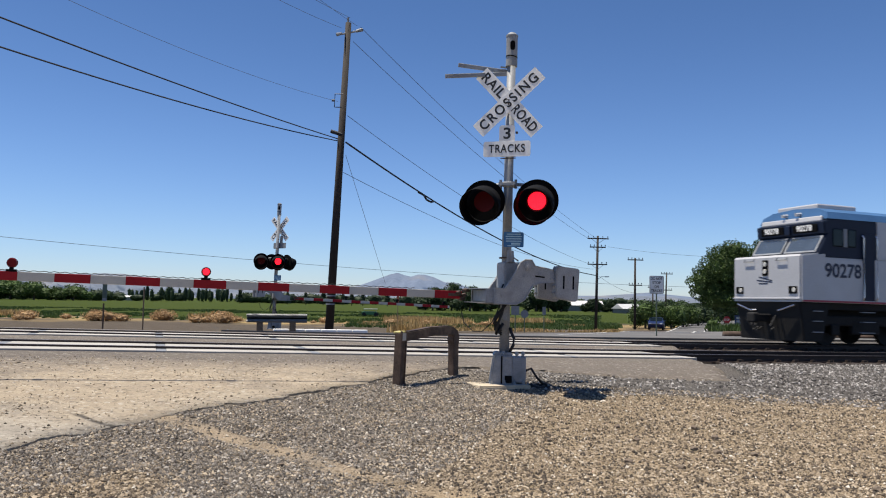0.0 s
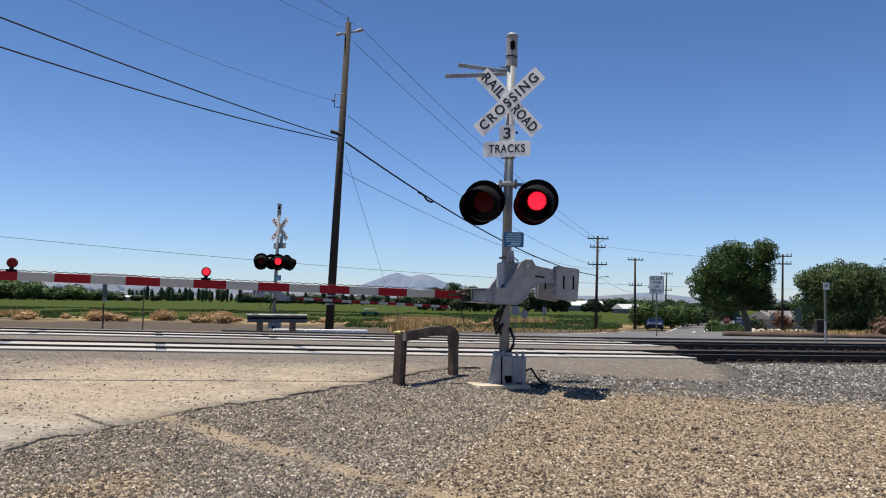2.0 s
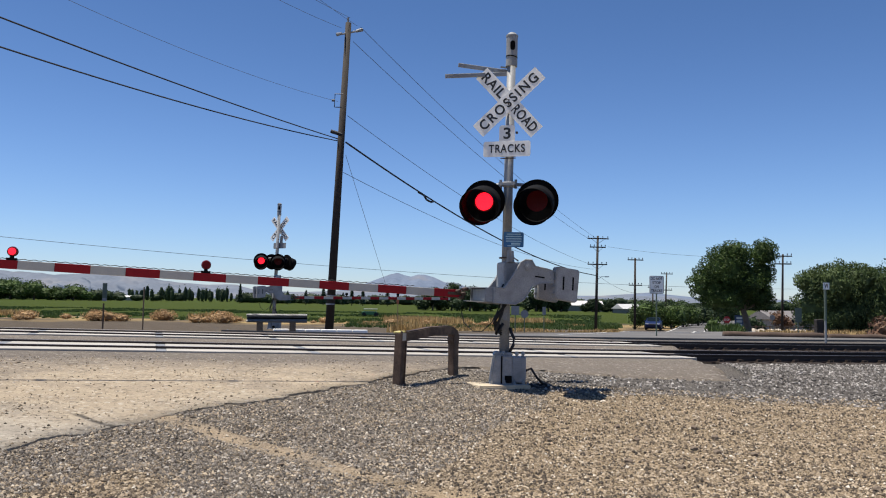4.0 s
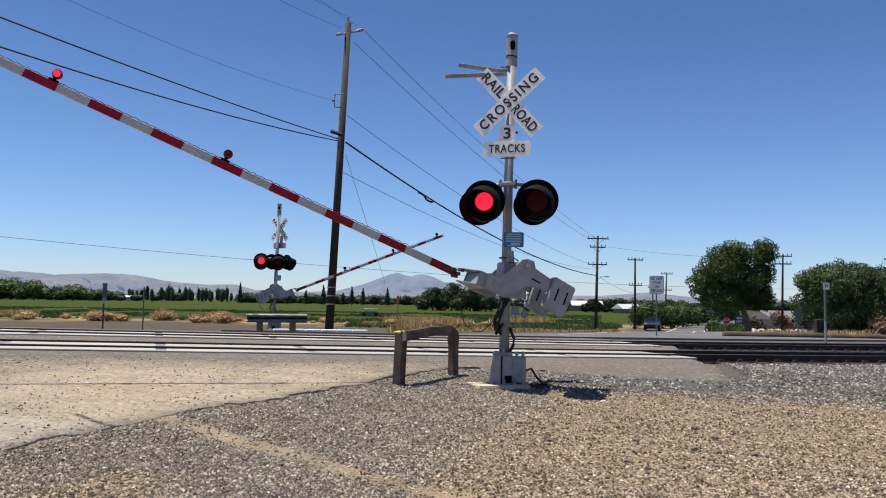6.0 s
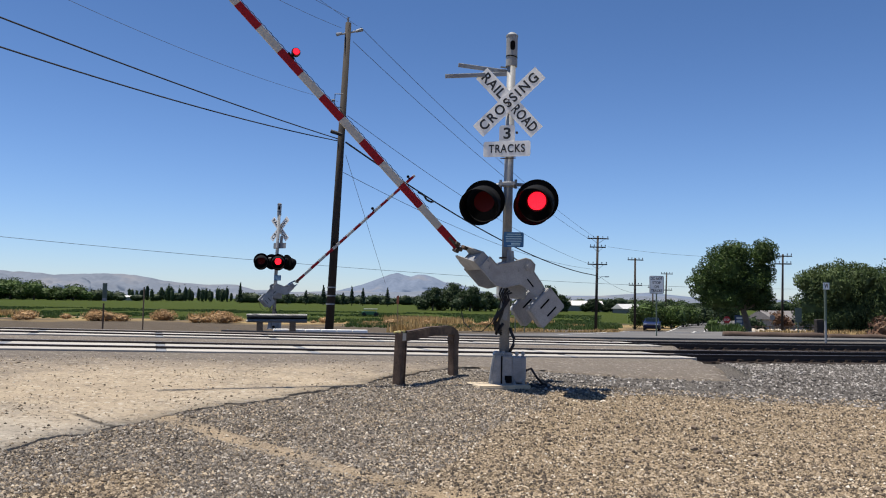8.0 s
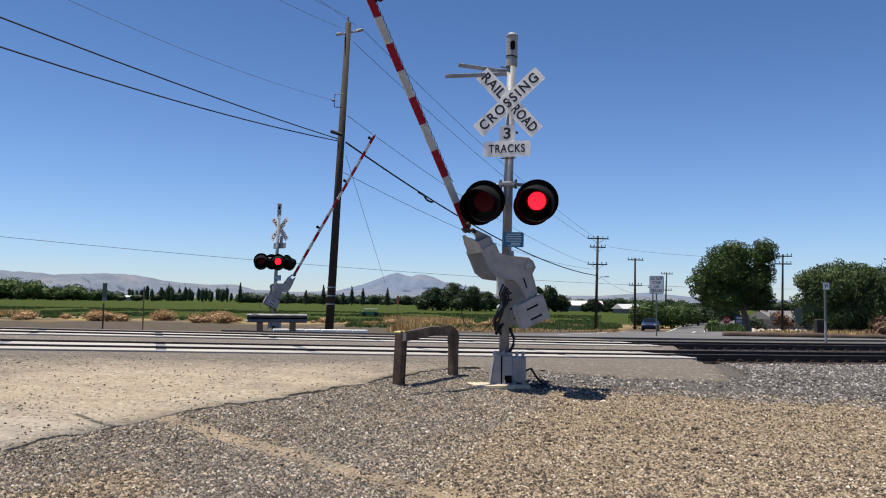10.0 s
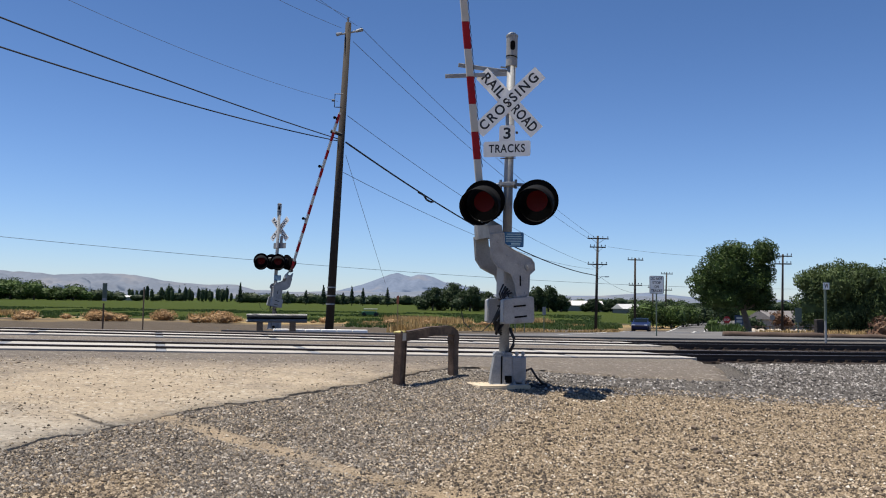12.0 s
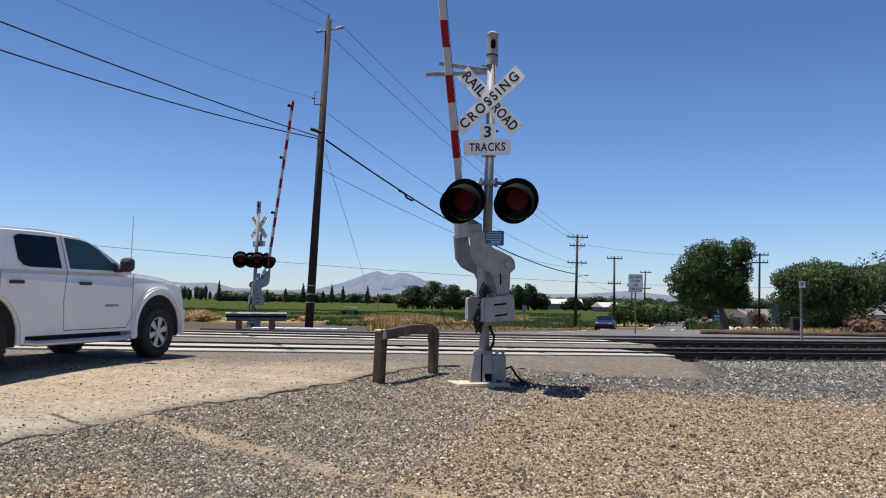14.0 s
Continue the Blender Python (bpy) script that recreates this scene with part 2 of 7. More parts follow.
def road_material():
    """Old sun-bleached asphalt with tan dust, tyre-darkened lanes, cracks and patches."""
    m = bpy.data.materials.new("old_asphalt")
    m.use_nodes = True
    n, l = m.node_tree.nodes, m.node_tree.links
    b = n["Principled BSDF"]
    pos = n.new("ShaderNodeNewGeometry").outputs["Position"]
    v = node_dot(n, l, pos, (-CA, SA, 0))
    wob = node_math(n, l, "MULTIPLY", node_math(n, l, "SUBTRACT", node_noise(n, l, pos, 0.45, 6), 0.5), 3.0)
    v1 = node_math(n, l, "ADD", v, wob)
    grain = node_math(n, l, "ADD", node_math(n, l, "MULTIPLY", node_noise(n, l, pos, 38, 4, 0.8, 0.3, 0.7), 0.6), node_math(n, l, "MULTIPLY", node_noise(n, l, pos, 5, 8, 0.75, 0.3, 0.7), 0.4))
    grey = node_mix(n, l, grain, (0.068, 0.056, 0.045), (0.225, 0.19, 0.152))
    dusty = node_mix(n, l, grain, (0.20, 0.158, 0.107), (0.54, 0.445, 0.32))
    # dust lies thick on the near shoulder, thins out towards the tracks
    dust = node_math(n, l, "SUBTRACT", 1.0, node_range(n, l, v1, 11.0, 13.2))
    dust = node_math(n, l, "MULTIPLY", dust, node_noise(n, l, pos, 0.7, 8, 0.6, 0.25, 0.5))
    u = node_dot(n, l, pos, (SA, CA, 0))
    dust = node_math(n, l, "MULTIPLY", dust, node_math(n, l, "SUBTRACT", 1.0, node_range(n, l, u, 3.6, 5.4)))
    col = node_mix(n, l, dust, grey, dusty)
    # paler bare patches of old concrete-coloured paving near the outer edge
    pale = node_math(n, l, "MULTIPLY", node_math(n, l, "SUBTRACT", 1.0, node_range(n, l, v1, 8.4, 9.6)), node_noise(n, l, pos, 1.1, 6, 0.6, 0.3, 0.5))
    col = node_mix(n, l, node_math(n, l, "MULTIPLY", pale, 0.75), col, node_mix(n, l, grain, (0.24, 0.215, 0.175), (0.50, 0.455, 0.385)))
    streak = n.new("ShaderNodeMapping")
    streak.inputs["Rotation"].default_value = (0, 0, radians(-20))
    streak.inputs["Scale"].default_value = (0.15, 1.6, 1)
    l.new(pos, streak.inputs[0])
    col = node_mix(n, l, node_math(n, l, "MULTIPLY", node_noise(n, l, streak.outputs[0], 1.4, 8, 0.7, 0.45, 0.75), 0.4), col, (0.115, 0.10, 0.085))
    cr = n.new("ShaderNodeTexVoronoi")
    cr.feature = "DISTANCE_TO_EDGE"
    cr.inputs["Scale"].default_value = 0.16
    warp = n.new("ShaderNodeVectorMath")
    warp.operation = "MULTIPLY_ADD"
    wn2 = n.new("ShaderNodeTexNoise")
    wn2.inputs["Scale"].default_value, wn2.inputs["Detail"].default_value = 1.3, 6
    l.new(pos, wn2.inputs["Vector"])
    l.new(wn2.outputs["Color"], warp.inputs[0])
    warp.inputs[1].default_value = (0.9, 0.9, 0.9)
    l.new(pos, warp.inputs[2])
    l.new(warp.outputs[0], cr.inputs["Vector"])
    crack = node_math(n, l, "SUBTRACT", 1.0, node_range(n, l, cr.outputs["Distance"], 0.002, 0.006))
    col = node_mix(n, l, node_math(n, l, "MULTIPLY", crack, 0.12), col, (0.06, 0.05, 0.045))
    # a long paving seam beside the near track
    fw = node_math(n, l, "MULTIPLY", node_math(n, l, "SUBTRACT", node_noise(n, l, pos, 3.0, 5), 0.5), 0.12)
    seam = node_math(n, l, "ABSOLUTE", node_math(n, l, "SUBTRACT", node_math(n, l, "ADD", v, fw), 13.15), 0.0)
    seam = node_math(n, l, "SUBTRACT", 1.0, node_range(n, l, seam, 0.012, 0.035))
    seam = node_math(n, l, "MULTIPLY", seam, node_noise(n, l, pos, 0.8, 4, 0.6, 0.35, 0.5))
    col = node_mix(n, l, node_math(n, l, "MULTIPLY", seam, 0.7), col, (0.05, 0.042, 0.036))
    # a dark oily crack running in from the broken edge
    cut = node_math(n, l, "ABSOLUTE", node_math(n, l, "ADD", node_dot(n, l, pos, (0.536, 0.844, 0)), node_math(n, l, "ADD", fw, -4.84)), 0.0)
    cut = node_math(n, l, "SUBTRACT", 1.0, node_range(n, l, cut, 0.015, 0.05))
    run = node_dot(n, l, pos, (0.844, -0.536, 0))
    cut = node_math(n, l, "MULTIPLY", cut, node_math(n, l, "MULTIPLY", node_range(n, l, run, -7.62, -7.35), node_math(n, l, "SUBTRACT", 1.0, node_range(n, l, run, -6.8, -6.7))))
    col = node_mix(n, l, node_math(n, l, "MULTIPLY", cut, 0.85), col, (0.05, 0.043, 0.036))
    # grit: scattered darker and paler specks
    speck = n.new("ShaderNodeTexVoronoi")
    speck.inputs["Scale"].default_value = 26
    l.new(pos, speck.inputs["Vector"])
    sc = n.new("ShaderNodeSeparateColor")
    l.new(speck.outputs["Color"], sc.inputs[0])
    col = node_mix(n, l, node_math(n, l, "MULTIPLY", node_range(n, l, sc.outputs[0], 0.86, 0.97), 0.55), col, (0.08, 0.066, 0.05))
    col = node_mix(n, l, node_math(n, l, "MULTIPLY", node_range(n, l, sc.outputs[1], 0.9, 0.99), 0.5), col, (0.55, 0.5, 0.42))
    l.new(col, b.inputs["Base Color"])
    b.inputs["Roughness"].default_value = 0.85
    b.inputs["Specular IOR Level"].default_value = 0.3
    bp = n.new("ShaderNodeBump")
    bp.inputs["Strength"].default_value, bp.inputs["Distance"].default_value = 0.9, 0.018
    l.new(grain, bp.inputs["Height"])
    l.new(bp.outputs[0], b.inputs["Normal"])
    return m


GROUND, ROAD = ground_material(), road_material()


# ---- ground: one sheet to the horizon, finer near by ----
def axis(lo, hi, step, reach):
    a = list(np.arange(lo, hi, step))
    s, x = step, hi
    out = []
    while x < reach:
        out.append(x)
        s *= 1.09
        x += s
    out.append(reach)
    s, x = step, lo
    left = []
    while x > -reach:
        s *= 1.09
        x -= s
        left.append(max(x, -reach))
    return left[::-1] + a + out


EDGE = [(-16, -14), (-8, 0.2), (-3.72, 6.79), (-3.18, 7.67), (-2.61, 8.6), (-1.76, 9.58), (-0.73, 11.2), (0.15, 12.75)]


def under_road(x, y):
    """How far a spot lies beneath the paving rather than beside it."""
    e = float(np.interp(y, [p[1] for p in EDGE], [p[0] for p in EDGE]))
    return smooth(0.35, 0.8, e - x) if y < 12.75 else (smooth(12.9, 13.4, y) if x < 4.7 or along(x, y)[0] < 10.5 else 0.0)


def build_ground():
    xs, ys = axis(-12, 16, 0.22, 4600), axis(4, 24, 0.22, 4600)
    verts = []
    for y in ys:
        for x in xs:
            z = ground_z(x, y)
            if abs(x) < 25 and 0 < y < 45:
                w = smooth(4, 9, 20 - along(x, y)[1])
                z -= 0.07 * under_road(x, y)
                z += w * (0.022 * noise.noise((x * 0.6, y * 0.6, 0)) + 0.012 * noise.noise((x * 2.5, y * 2.5, 3))) - 0.004 * w
            u, v = along(x, y)
            z -= 0.19 * smooth(13.3, 14.5, v) * (1 - smooth(23, 24.5, v)) * smooth(11.0, 12.6, u - 0.5 * (v - 16))
            verts.append((x, y, z))
    w = len(xs)
    faces = [(j * w + i, j * w + i + 1, (j + 1) * w + i + 1, (j + 1) * w + i) for j in range(len(ys) - 1) for i in range(w - 1)]
    me = bpy.data.meshes.new("ground")
    me.from_pydata(verts, [], faces)
    for p in me.polygons:
        p.use_smooth = True
    me.materials.append(GROUND)
    tagged(new("ground", me), "tan gravel and bare dirt with dry weeds and a green crop field", "ground", kind="structure")


build_ground()


def resample(pts, count):
    pts = [Vector((*p, 0)) for p in pts]
    run = [0.0]
    for a, b in zip(pts, pts[1:]):
        run.append(run[-1] + (b - a).length)
    out = []
    for k in range(count):
        d = run[-1] * k / (count - 1)
        i = max(j for j in range(len(pts) - 1) if run[j] <= d + 1e-9)
        t = (d - run[i]) / max(1e-9, run[i + 1] - run[i])
        out.append(pts[i].lerp(pts[i + 1], t))
    return out


def sheet(name, near, far, rows, cols, lift, material, label, category, ragged=0.0, kind="structure", skirt=0.0):
    """A paved strip between two edge lines, laid over the land, with a broken rim."""
    a, b = resample(near, cols), resample(far, cols)
    bm = bmesh.new()
    grid = []
    for j in range(rows + 1):
        t = j / rows
        line = []
        for i in range(cols):
            p = a[i].lerp(b[i], t)
            if j == 0 and ragged:
                p += Vector((noise.noise((p.x * 2.2, p.y * 2.2, 5)), noise.noise((p.x * 2.2, p.y * 2.2, 9)), 0)) * ragged
                p += Vector((noise.noise((p.x * 7, p.y * 7, 5)), noise.noise((p.x * 7, p.y * 7, 9)), 0)) * ragged * 0.45
                p += Vector((noise.noise((p.x * 24, p.y * 24, 5)), noise.noise((p.x * 24, p.y * 24, 9)), 0)) * ragged * 0.28
            line.append(bm.verts.new((p.x, p.y, ground_z(p.x, p.y) + lift)))
        grid.append(line)
    for j in range(rows):
        for i in range(cols - 1):
            bm.faces.new((grid[j][i], grid[j][i + 1], grid[j + 1][i + 1], grid[j + 1][i]))
    rim = grid[0] + [r[-1] for r in grid[1:]] + grid[-1][::-1][1:] + [r[0] for r in grid[::-1][1:-1]]
    low = []
    for i, v in enumerate(rim):
        d = rim[(i + 1) % len(rim)].co - rim[i - 1].co
        out = Vector((d.y, -d.x, 0)).normalized() if Vector((d.x, d.y)).length > 1e-6 else Vector()
        low.append(bm.verts.new(v.co + out * (skirt if v.co.x > 0.6 else 0.0) - Vector((0, 0, 0.12))))
    for i in range(len(rim)):
        k = (i + 1) % len(rim)
        bm.faces.new((rim[k], rim[i], low[i], low[k]))
    bmesh.ops.recalc_face_normals(bm, faces=bm.faces[:])
    ob = part(name, bm, material)
    for p in ob.data.polygons:
        p.use_smooth = abs(p.normal.z) > 0.5
    return tagged(ob, label, category, kind=kind)


road = sheet("road", [(-16, -14), (-8, 0.2), (-3.72, 6.79), (-3.18, 7.67), (-2.61, 8.6), (-1.76, 9.58), (-0.73, 11.2), (0.15, 12.75), (0.7, 13.2),
                      (1.39, 13.0), (2.88, 12.75), (4.65, 12.85), (5.2, 15.5), (5.8, 19.9), (7.1, 24.5)],
             [(-34, 0), (-34, 8), (-34, 14), spot(-20, 25.6), spot(-12, 25.6), spot(-6, 25.6), spot(0, 25.6), spot(4, 25.6), spot(8, 25.6), spot(11, 25.6), spot(15, 25.6)],
             60, 1100, 0.017, ROAD, "worn dusty grey asphalt road over the railway crossing", "road", 0.15, skirt=0.16)
ASPHALT = mat("darker_asphalt", (0.105, 0.102, 0.10), 0.85, 0, 0.25, 0.8, 0.3, 40, spec=0.3, stain=(0.16, 0.15, 0.14))
far_road = sheet("far_road", [spot(2, 25.4), spot(8, 29), (9.5, 43), (20.5, 75), (36, 118), (52, 150), (110, 190)],
                 [spot(34, 25.4), spot(27, 29), (18.5, 43), (28.5, 75), (44, 118), (60, 143), (112, 180)],
                 16, 120, 0.07, ASPHALT, "grey asphalt side road running off towards the trees", "road")


# white edge and stop lines on the side road
PAINT = mat("worn_white_road_paint", (0.55, 0.54, 0.51), 0.8, 0, 0.15, 3, 0.05, stain=(0.22, 0.21, 0.20))
for line, w in (([(14.6, 38.5), (18.2, 43.6), (28.0, 75), (43.4, 118)], 0.16), ([(13.6, 43), (24.5, 75), (40, 118)], 0.14), ([(9.9, 44), (20.9, 75.5), (36.4, 118)], 0.14), ([(10.2, 44.6), (13.9, 43.4)], 0.4), ([(4.9, 33.0), (8.6, 41.5)], 0.15)):
    lft = [(x - w / 2, y + w / 4) for x, y in line]
    rgt = [(x + w / 2, y - w / 4) for x, y in line]
    sheet("road_line", lft, rgt, 1, 40, 0.085, PAINT, "worn white painted road line", "road marking")


# ---- tracks ----
def track_pose(u, v, lift=0.0):
    x, y = spot(u, v)
    x2, y2 = spot(u + 1, v)
    d = Vector((x2 - x, y2 - y, ground_z(x2, y2) - ground_z(x, y))).normalized()
    side = Vector((0, 0, 1)).cross(d).normalized()
    up = d.cross(side)
    m = Matrix((d, side, up)).transposed().to_4x4()
    return Matrix.Translation((x, y, ground_z(x, y) + lift)) @ m


TIE_BM = bmesh.new()
box(TIE_BM, (0.23, 2.6, 0.16), Matrix(), 0.012)
TIE_MESH = bpy.data.meshes.new("tie")
TIE_BM.to_mesh(TIE_MESH)
TIE_BM.free()
TIE_MESH.materials.append(TIE)


# steel plate with clips and spike heads either side of the rail foot
PLATE_BM = bmesh.new()
box(PLATE_BM, (0.19, 0.36, 0.022), pose(0, 0, 0.004))
for sy in (-1, 1):
    box(PLATE_BM, (0.11, 0.075, 0.06), pose(0, sy * 0.11, 0.035))
    for sx in (-0.06, 0.06):
        box(PLATE_BM, (0.03, 0.035, 0.05), pose(sx, sy * 0.155, 0.03))
PLATE_MESH = bpy.data.meshes.new("tie_plate")
PLATE_BM.to_mesh(PLATE_MESH)
PLATE_BM.free()
PLATE_MESH.materials.append(mat("rusty_tie_plate", (0.05, 0.035, 0.027), 0.75, 0.3, 0.5, 9, 0.2))


def rail_bm(u0, u1, v, lift):
    """A flat-bottomed rail: foot, web and polished head."""
    prof = [(-0.07, 0), (0.07, 0), (0.07, 0.012), (0.012, 0.03), (0.012, 0.125), (0.036, 0.135), (0.036, 0.168), (0.026, 0.172),
            (-0.026, 0.172), (-0.036, 0.168), (-0.036, 0.135), (-0.012, 0.125), (-0.012, 0.03), (-0.07, 0.012)]
    bm = bmesh.new()
    prev = None
    steps = max(2, int((u1 - u0) / 1.5))
    for i in range(steps + 1):
        m = track_pose(u0 + (u1 - u0) * i / steps, v, lift)
        ring = [bm.verts.new(m @ Vector((0, y, z))) for y, z in prof]
        if prev:
            for k in range(len(prof)):
                f = bm.faces.new((prev[k], prev[(k + 1) % len(prof)], ring[(k + 1) % len(prof)], ring[k]))
                f.material_index = 1 if k == 7 else 0
        prev = ring
    bmesh.ops.recalc_face_normals(bm, faces=bm.faces[:])
    return bm


JOINT = mat("bluish_tar_joint", (0.17, 0.18, 0.20), 0.8, 0, 0.2, 3, 0.2)


def build_track(v, u_clear, label):
    t = thing("railroad_track", label, "railway track", group="tracks over the road")
    lift = -0.13 + 0.045
    for s in (-1, 1):
        part("rail", rail_bm(-45, 480, v + s * 0.755, lift), [RAIL, RAILTOP], t)
    u = u_clear
    while u < u_clear + 45:
        ob = new("tie", TIE_MESH)
        ob.parent = t
        ob.matrix_basis = track_pose(u, v, lift - 0.072) @ pose(0, random.uniform(-0.03, 0.03), 0, 0, 0, random.uniform(-1, 1))
        for s in (-1, 1):
            ob = new("tie_plate", PLATE_MESH)
            ob.parent = t
            ob.matrix_basis = track_pose(u, v + s * 0.755, lift)
        u += 0.55
    # concrete crossing panels either side of and between the rails
    for v0, v1 in ((-1.42, -0.805), (-0.708, 0.0), (0.006, 0.708), (0.805, 1.42)):
        uu = -32.24
        while uu < u_clear - 1.0:
            bm = bmesh.new()
            e = min(uu + 2.70, u_clear - 1.0)
            m = track_pose((uu + e) / 2, v + (v0 + v1) / 2, 0.028)
            box(bm, (e - uu - 0.17, v1 - v0, 0.1), m @ pose(0, 0, -0.03 + random.uniform(-0.003, 0.003)), 0.008)
            part("panel", bm, CONCRETE, t, "sun-bleached concrete crossing panel")
            if e < u_clear - 1.2:
                bm = bmesh.new()
                m = track_pose(e, v + (v0 + v1) / 2, 0.028)
                box(bm, (0.166, v1 - v0, 0.1), m @ pose(0, 0, -0.036), 0.008)
                part("joint_fill", bm, JOINT, t, "bluish grey tar joint")
            uu += 2.70
    return t


build_track(16.0, 12.4, "near railway track of dark rails on timber ties")
build_track(21.2, 15.2, "far railway track of dark rails on timber ties")


# ---- crossing signals ----
def disc_ring(bm, r, z0, z1, seg=40, hole=0.0, m=Matrix(), index=0):
    """A round plate facing -y between y=z0 and y=z1, with an optional hole."""
    def ring(rad, y):
        return [bm.verts.new(m @ Vector((rad * math.cos(a), y, rad * math.sin(a)))) for a in [2 * math.pi * k / seg for k in range(seg)]]
    o0, o1 = ring(r, z0), ring(r, z1)
    fs = []
    if hole:
        i0, i1 = ring(hole, z0), ring(hole, z1)
        loops = ((o0, i0), (i0, i1), (i1, o1), (o1, o0))
    else:
        fs += [bm.faces.new(o0), bm.faces.new(o1[::-1])]
        loops = ((o1, o0),)
    for a, b in loops:
        for k in range(seg):
            fs.append(bm.faces.new((a[k], a[(k + 1) % seg], b[(k + 1) % seg], b[k])))
    for f in fs:
        f.material_index = index
    bmesh.ops.recalc_face_normals(bm, faces=fs)


def hood_bm(r, reach, m=Matrix()):
    """A tunnel visor round the lens, a little shorter below."""
    bm = bmesh.new()
    n = 28
    rows = []
    for k in range(n + 1):
        a = radians(-90 + 360 * k / n)
        d = reach * (0.88 + 0.12 * math.sin(a))
        rows.append([bm.verts.new(m @ Vector((q * math.cos(a), y, q * math.sin(a)))) for q, y in ((r, 0), (r * 1.02, -d), (r * 1.02 + 0.006, -d), (r + 0.006, 0))])
    for a, b in zip(rows, rows[1:]):
        for k in range(4):
            bm.faces.new((a[k], a[(k + 1) % 4], b[(k + 1) % 4], b[k]))
    bmesh.ops.recalc_face_normals(bm, faces=bm.faces[:])
    return bm


FLASH = {"first": [], "second": []}


def flasher(name, parent, m, side, reach=0.47):
    """A round red flashing light: black background plate, visor, housing and lens; the lit element slides forward when it is on."""
    head = thing(name, "", "", m)
    head.parent = parent
    bm = bmesh.new()
    disc_ring(bm, 0.305, -0.004, 0.0, 44, 0.15)
    disc_ring(bm, 0.305, -0.03, -0.004, 44, 0.298)
    part("background_plate", bm, BLACK, head, "round matt black plate")
    bm = bmesh.new()
    cyl(bm, (0, 0.002, 0), (0, 0.16, 0), 0.17, 0.11, 24)
    part("housing", bm, BLACK, head, smooth=True)
    part("visor", hood_bm(0.252, reach, pose(0, -0.03, -0.03, 15)), BLACK, head, "black visor over the lens", smooth=True)
    bm = bmesh.new()
    disc_ring(bm, 0.155, 0.0, 0.001, 32)
    for i in range(-6, 7):
        for j in range(-6, 7):
            if i * i + j * j < 40:
                box(bm, (0.016, 0.006, 0.016), Matrix.Translation((i * 0.022, -0.002, j * 0.022)))
    part("lens", bm, LENS_DARK, head, "dark red lens")
    bm = bmesh.new()
    disc_ring(bm, 0.128, 0.0, 0.004, 32)
    for i in range(-5, 6):
        for j in range(-5, 6):
            if i * i + j * j < 27:
                box(bm, (0.019, 0.006, 0.019), Matrix.Translation((i * 0.022, -0.002, j * 0.022)))
    led = part("lit_element", bm, LENS_LIT, head, "glowing red light element")
    FLASH[side].append(led)
    return head


def board(name, parent, m, w, h, words, size, label, r=0.0, spread=1.0, face=None):
    bm = bmesh.new()
    if r:
        pts = []
        for cx, cz, a0 in ((w / 2 - r, h / 2 - r, 0), (-w / 2 + r, h / 2 - r, 90), (-w / 2 + r, -h / 2 + r, 180), (w / 2 - r, -h / 2 + r, 270)):
            pts += [(cx + r * math.cos(radians(a0 + k * 30)), cz + r * math.sin(radians(a0 + k * 30))) for k in range(4)]
        prism(bm, pts, -0.002, 0.002)
    else:
        box(bm, (w, 0.004, h))
    b = part(name, bm, face or WHITE_SIGN, parent, label, m=m)
    for text, x, width in words or ():
        letters("lettering", text, size, LETTER, b, pose(x, -0.0035, 0), 0.0012, "CENTER", spread, width)
    return b


def arc_pts(cx, cz, r, a0, a1):
    return [(cx + r * math.cos(radians(a0 + (a1 - a0) * k / 8)), cz + r * math.sin(radians(a0 + (a1 - a0) * k / 8))) for k in range(9)]


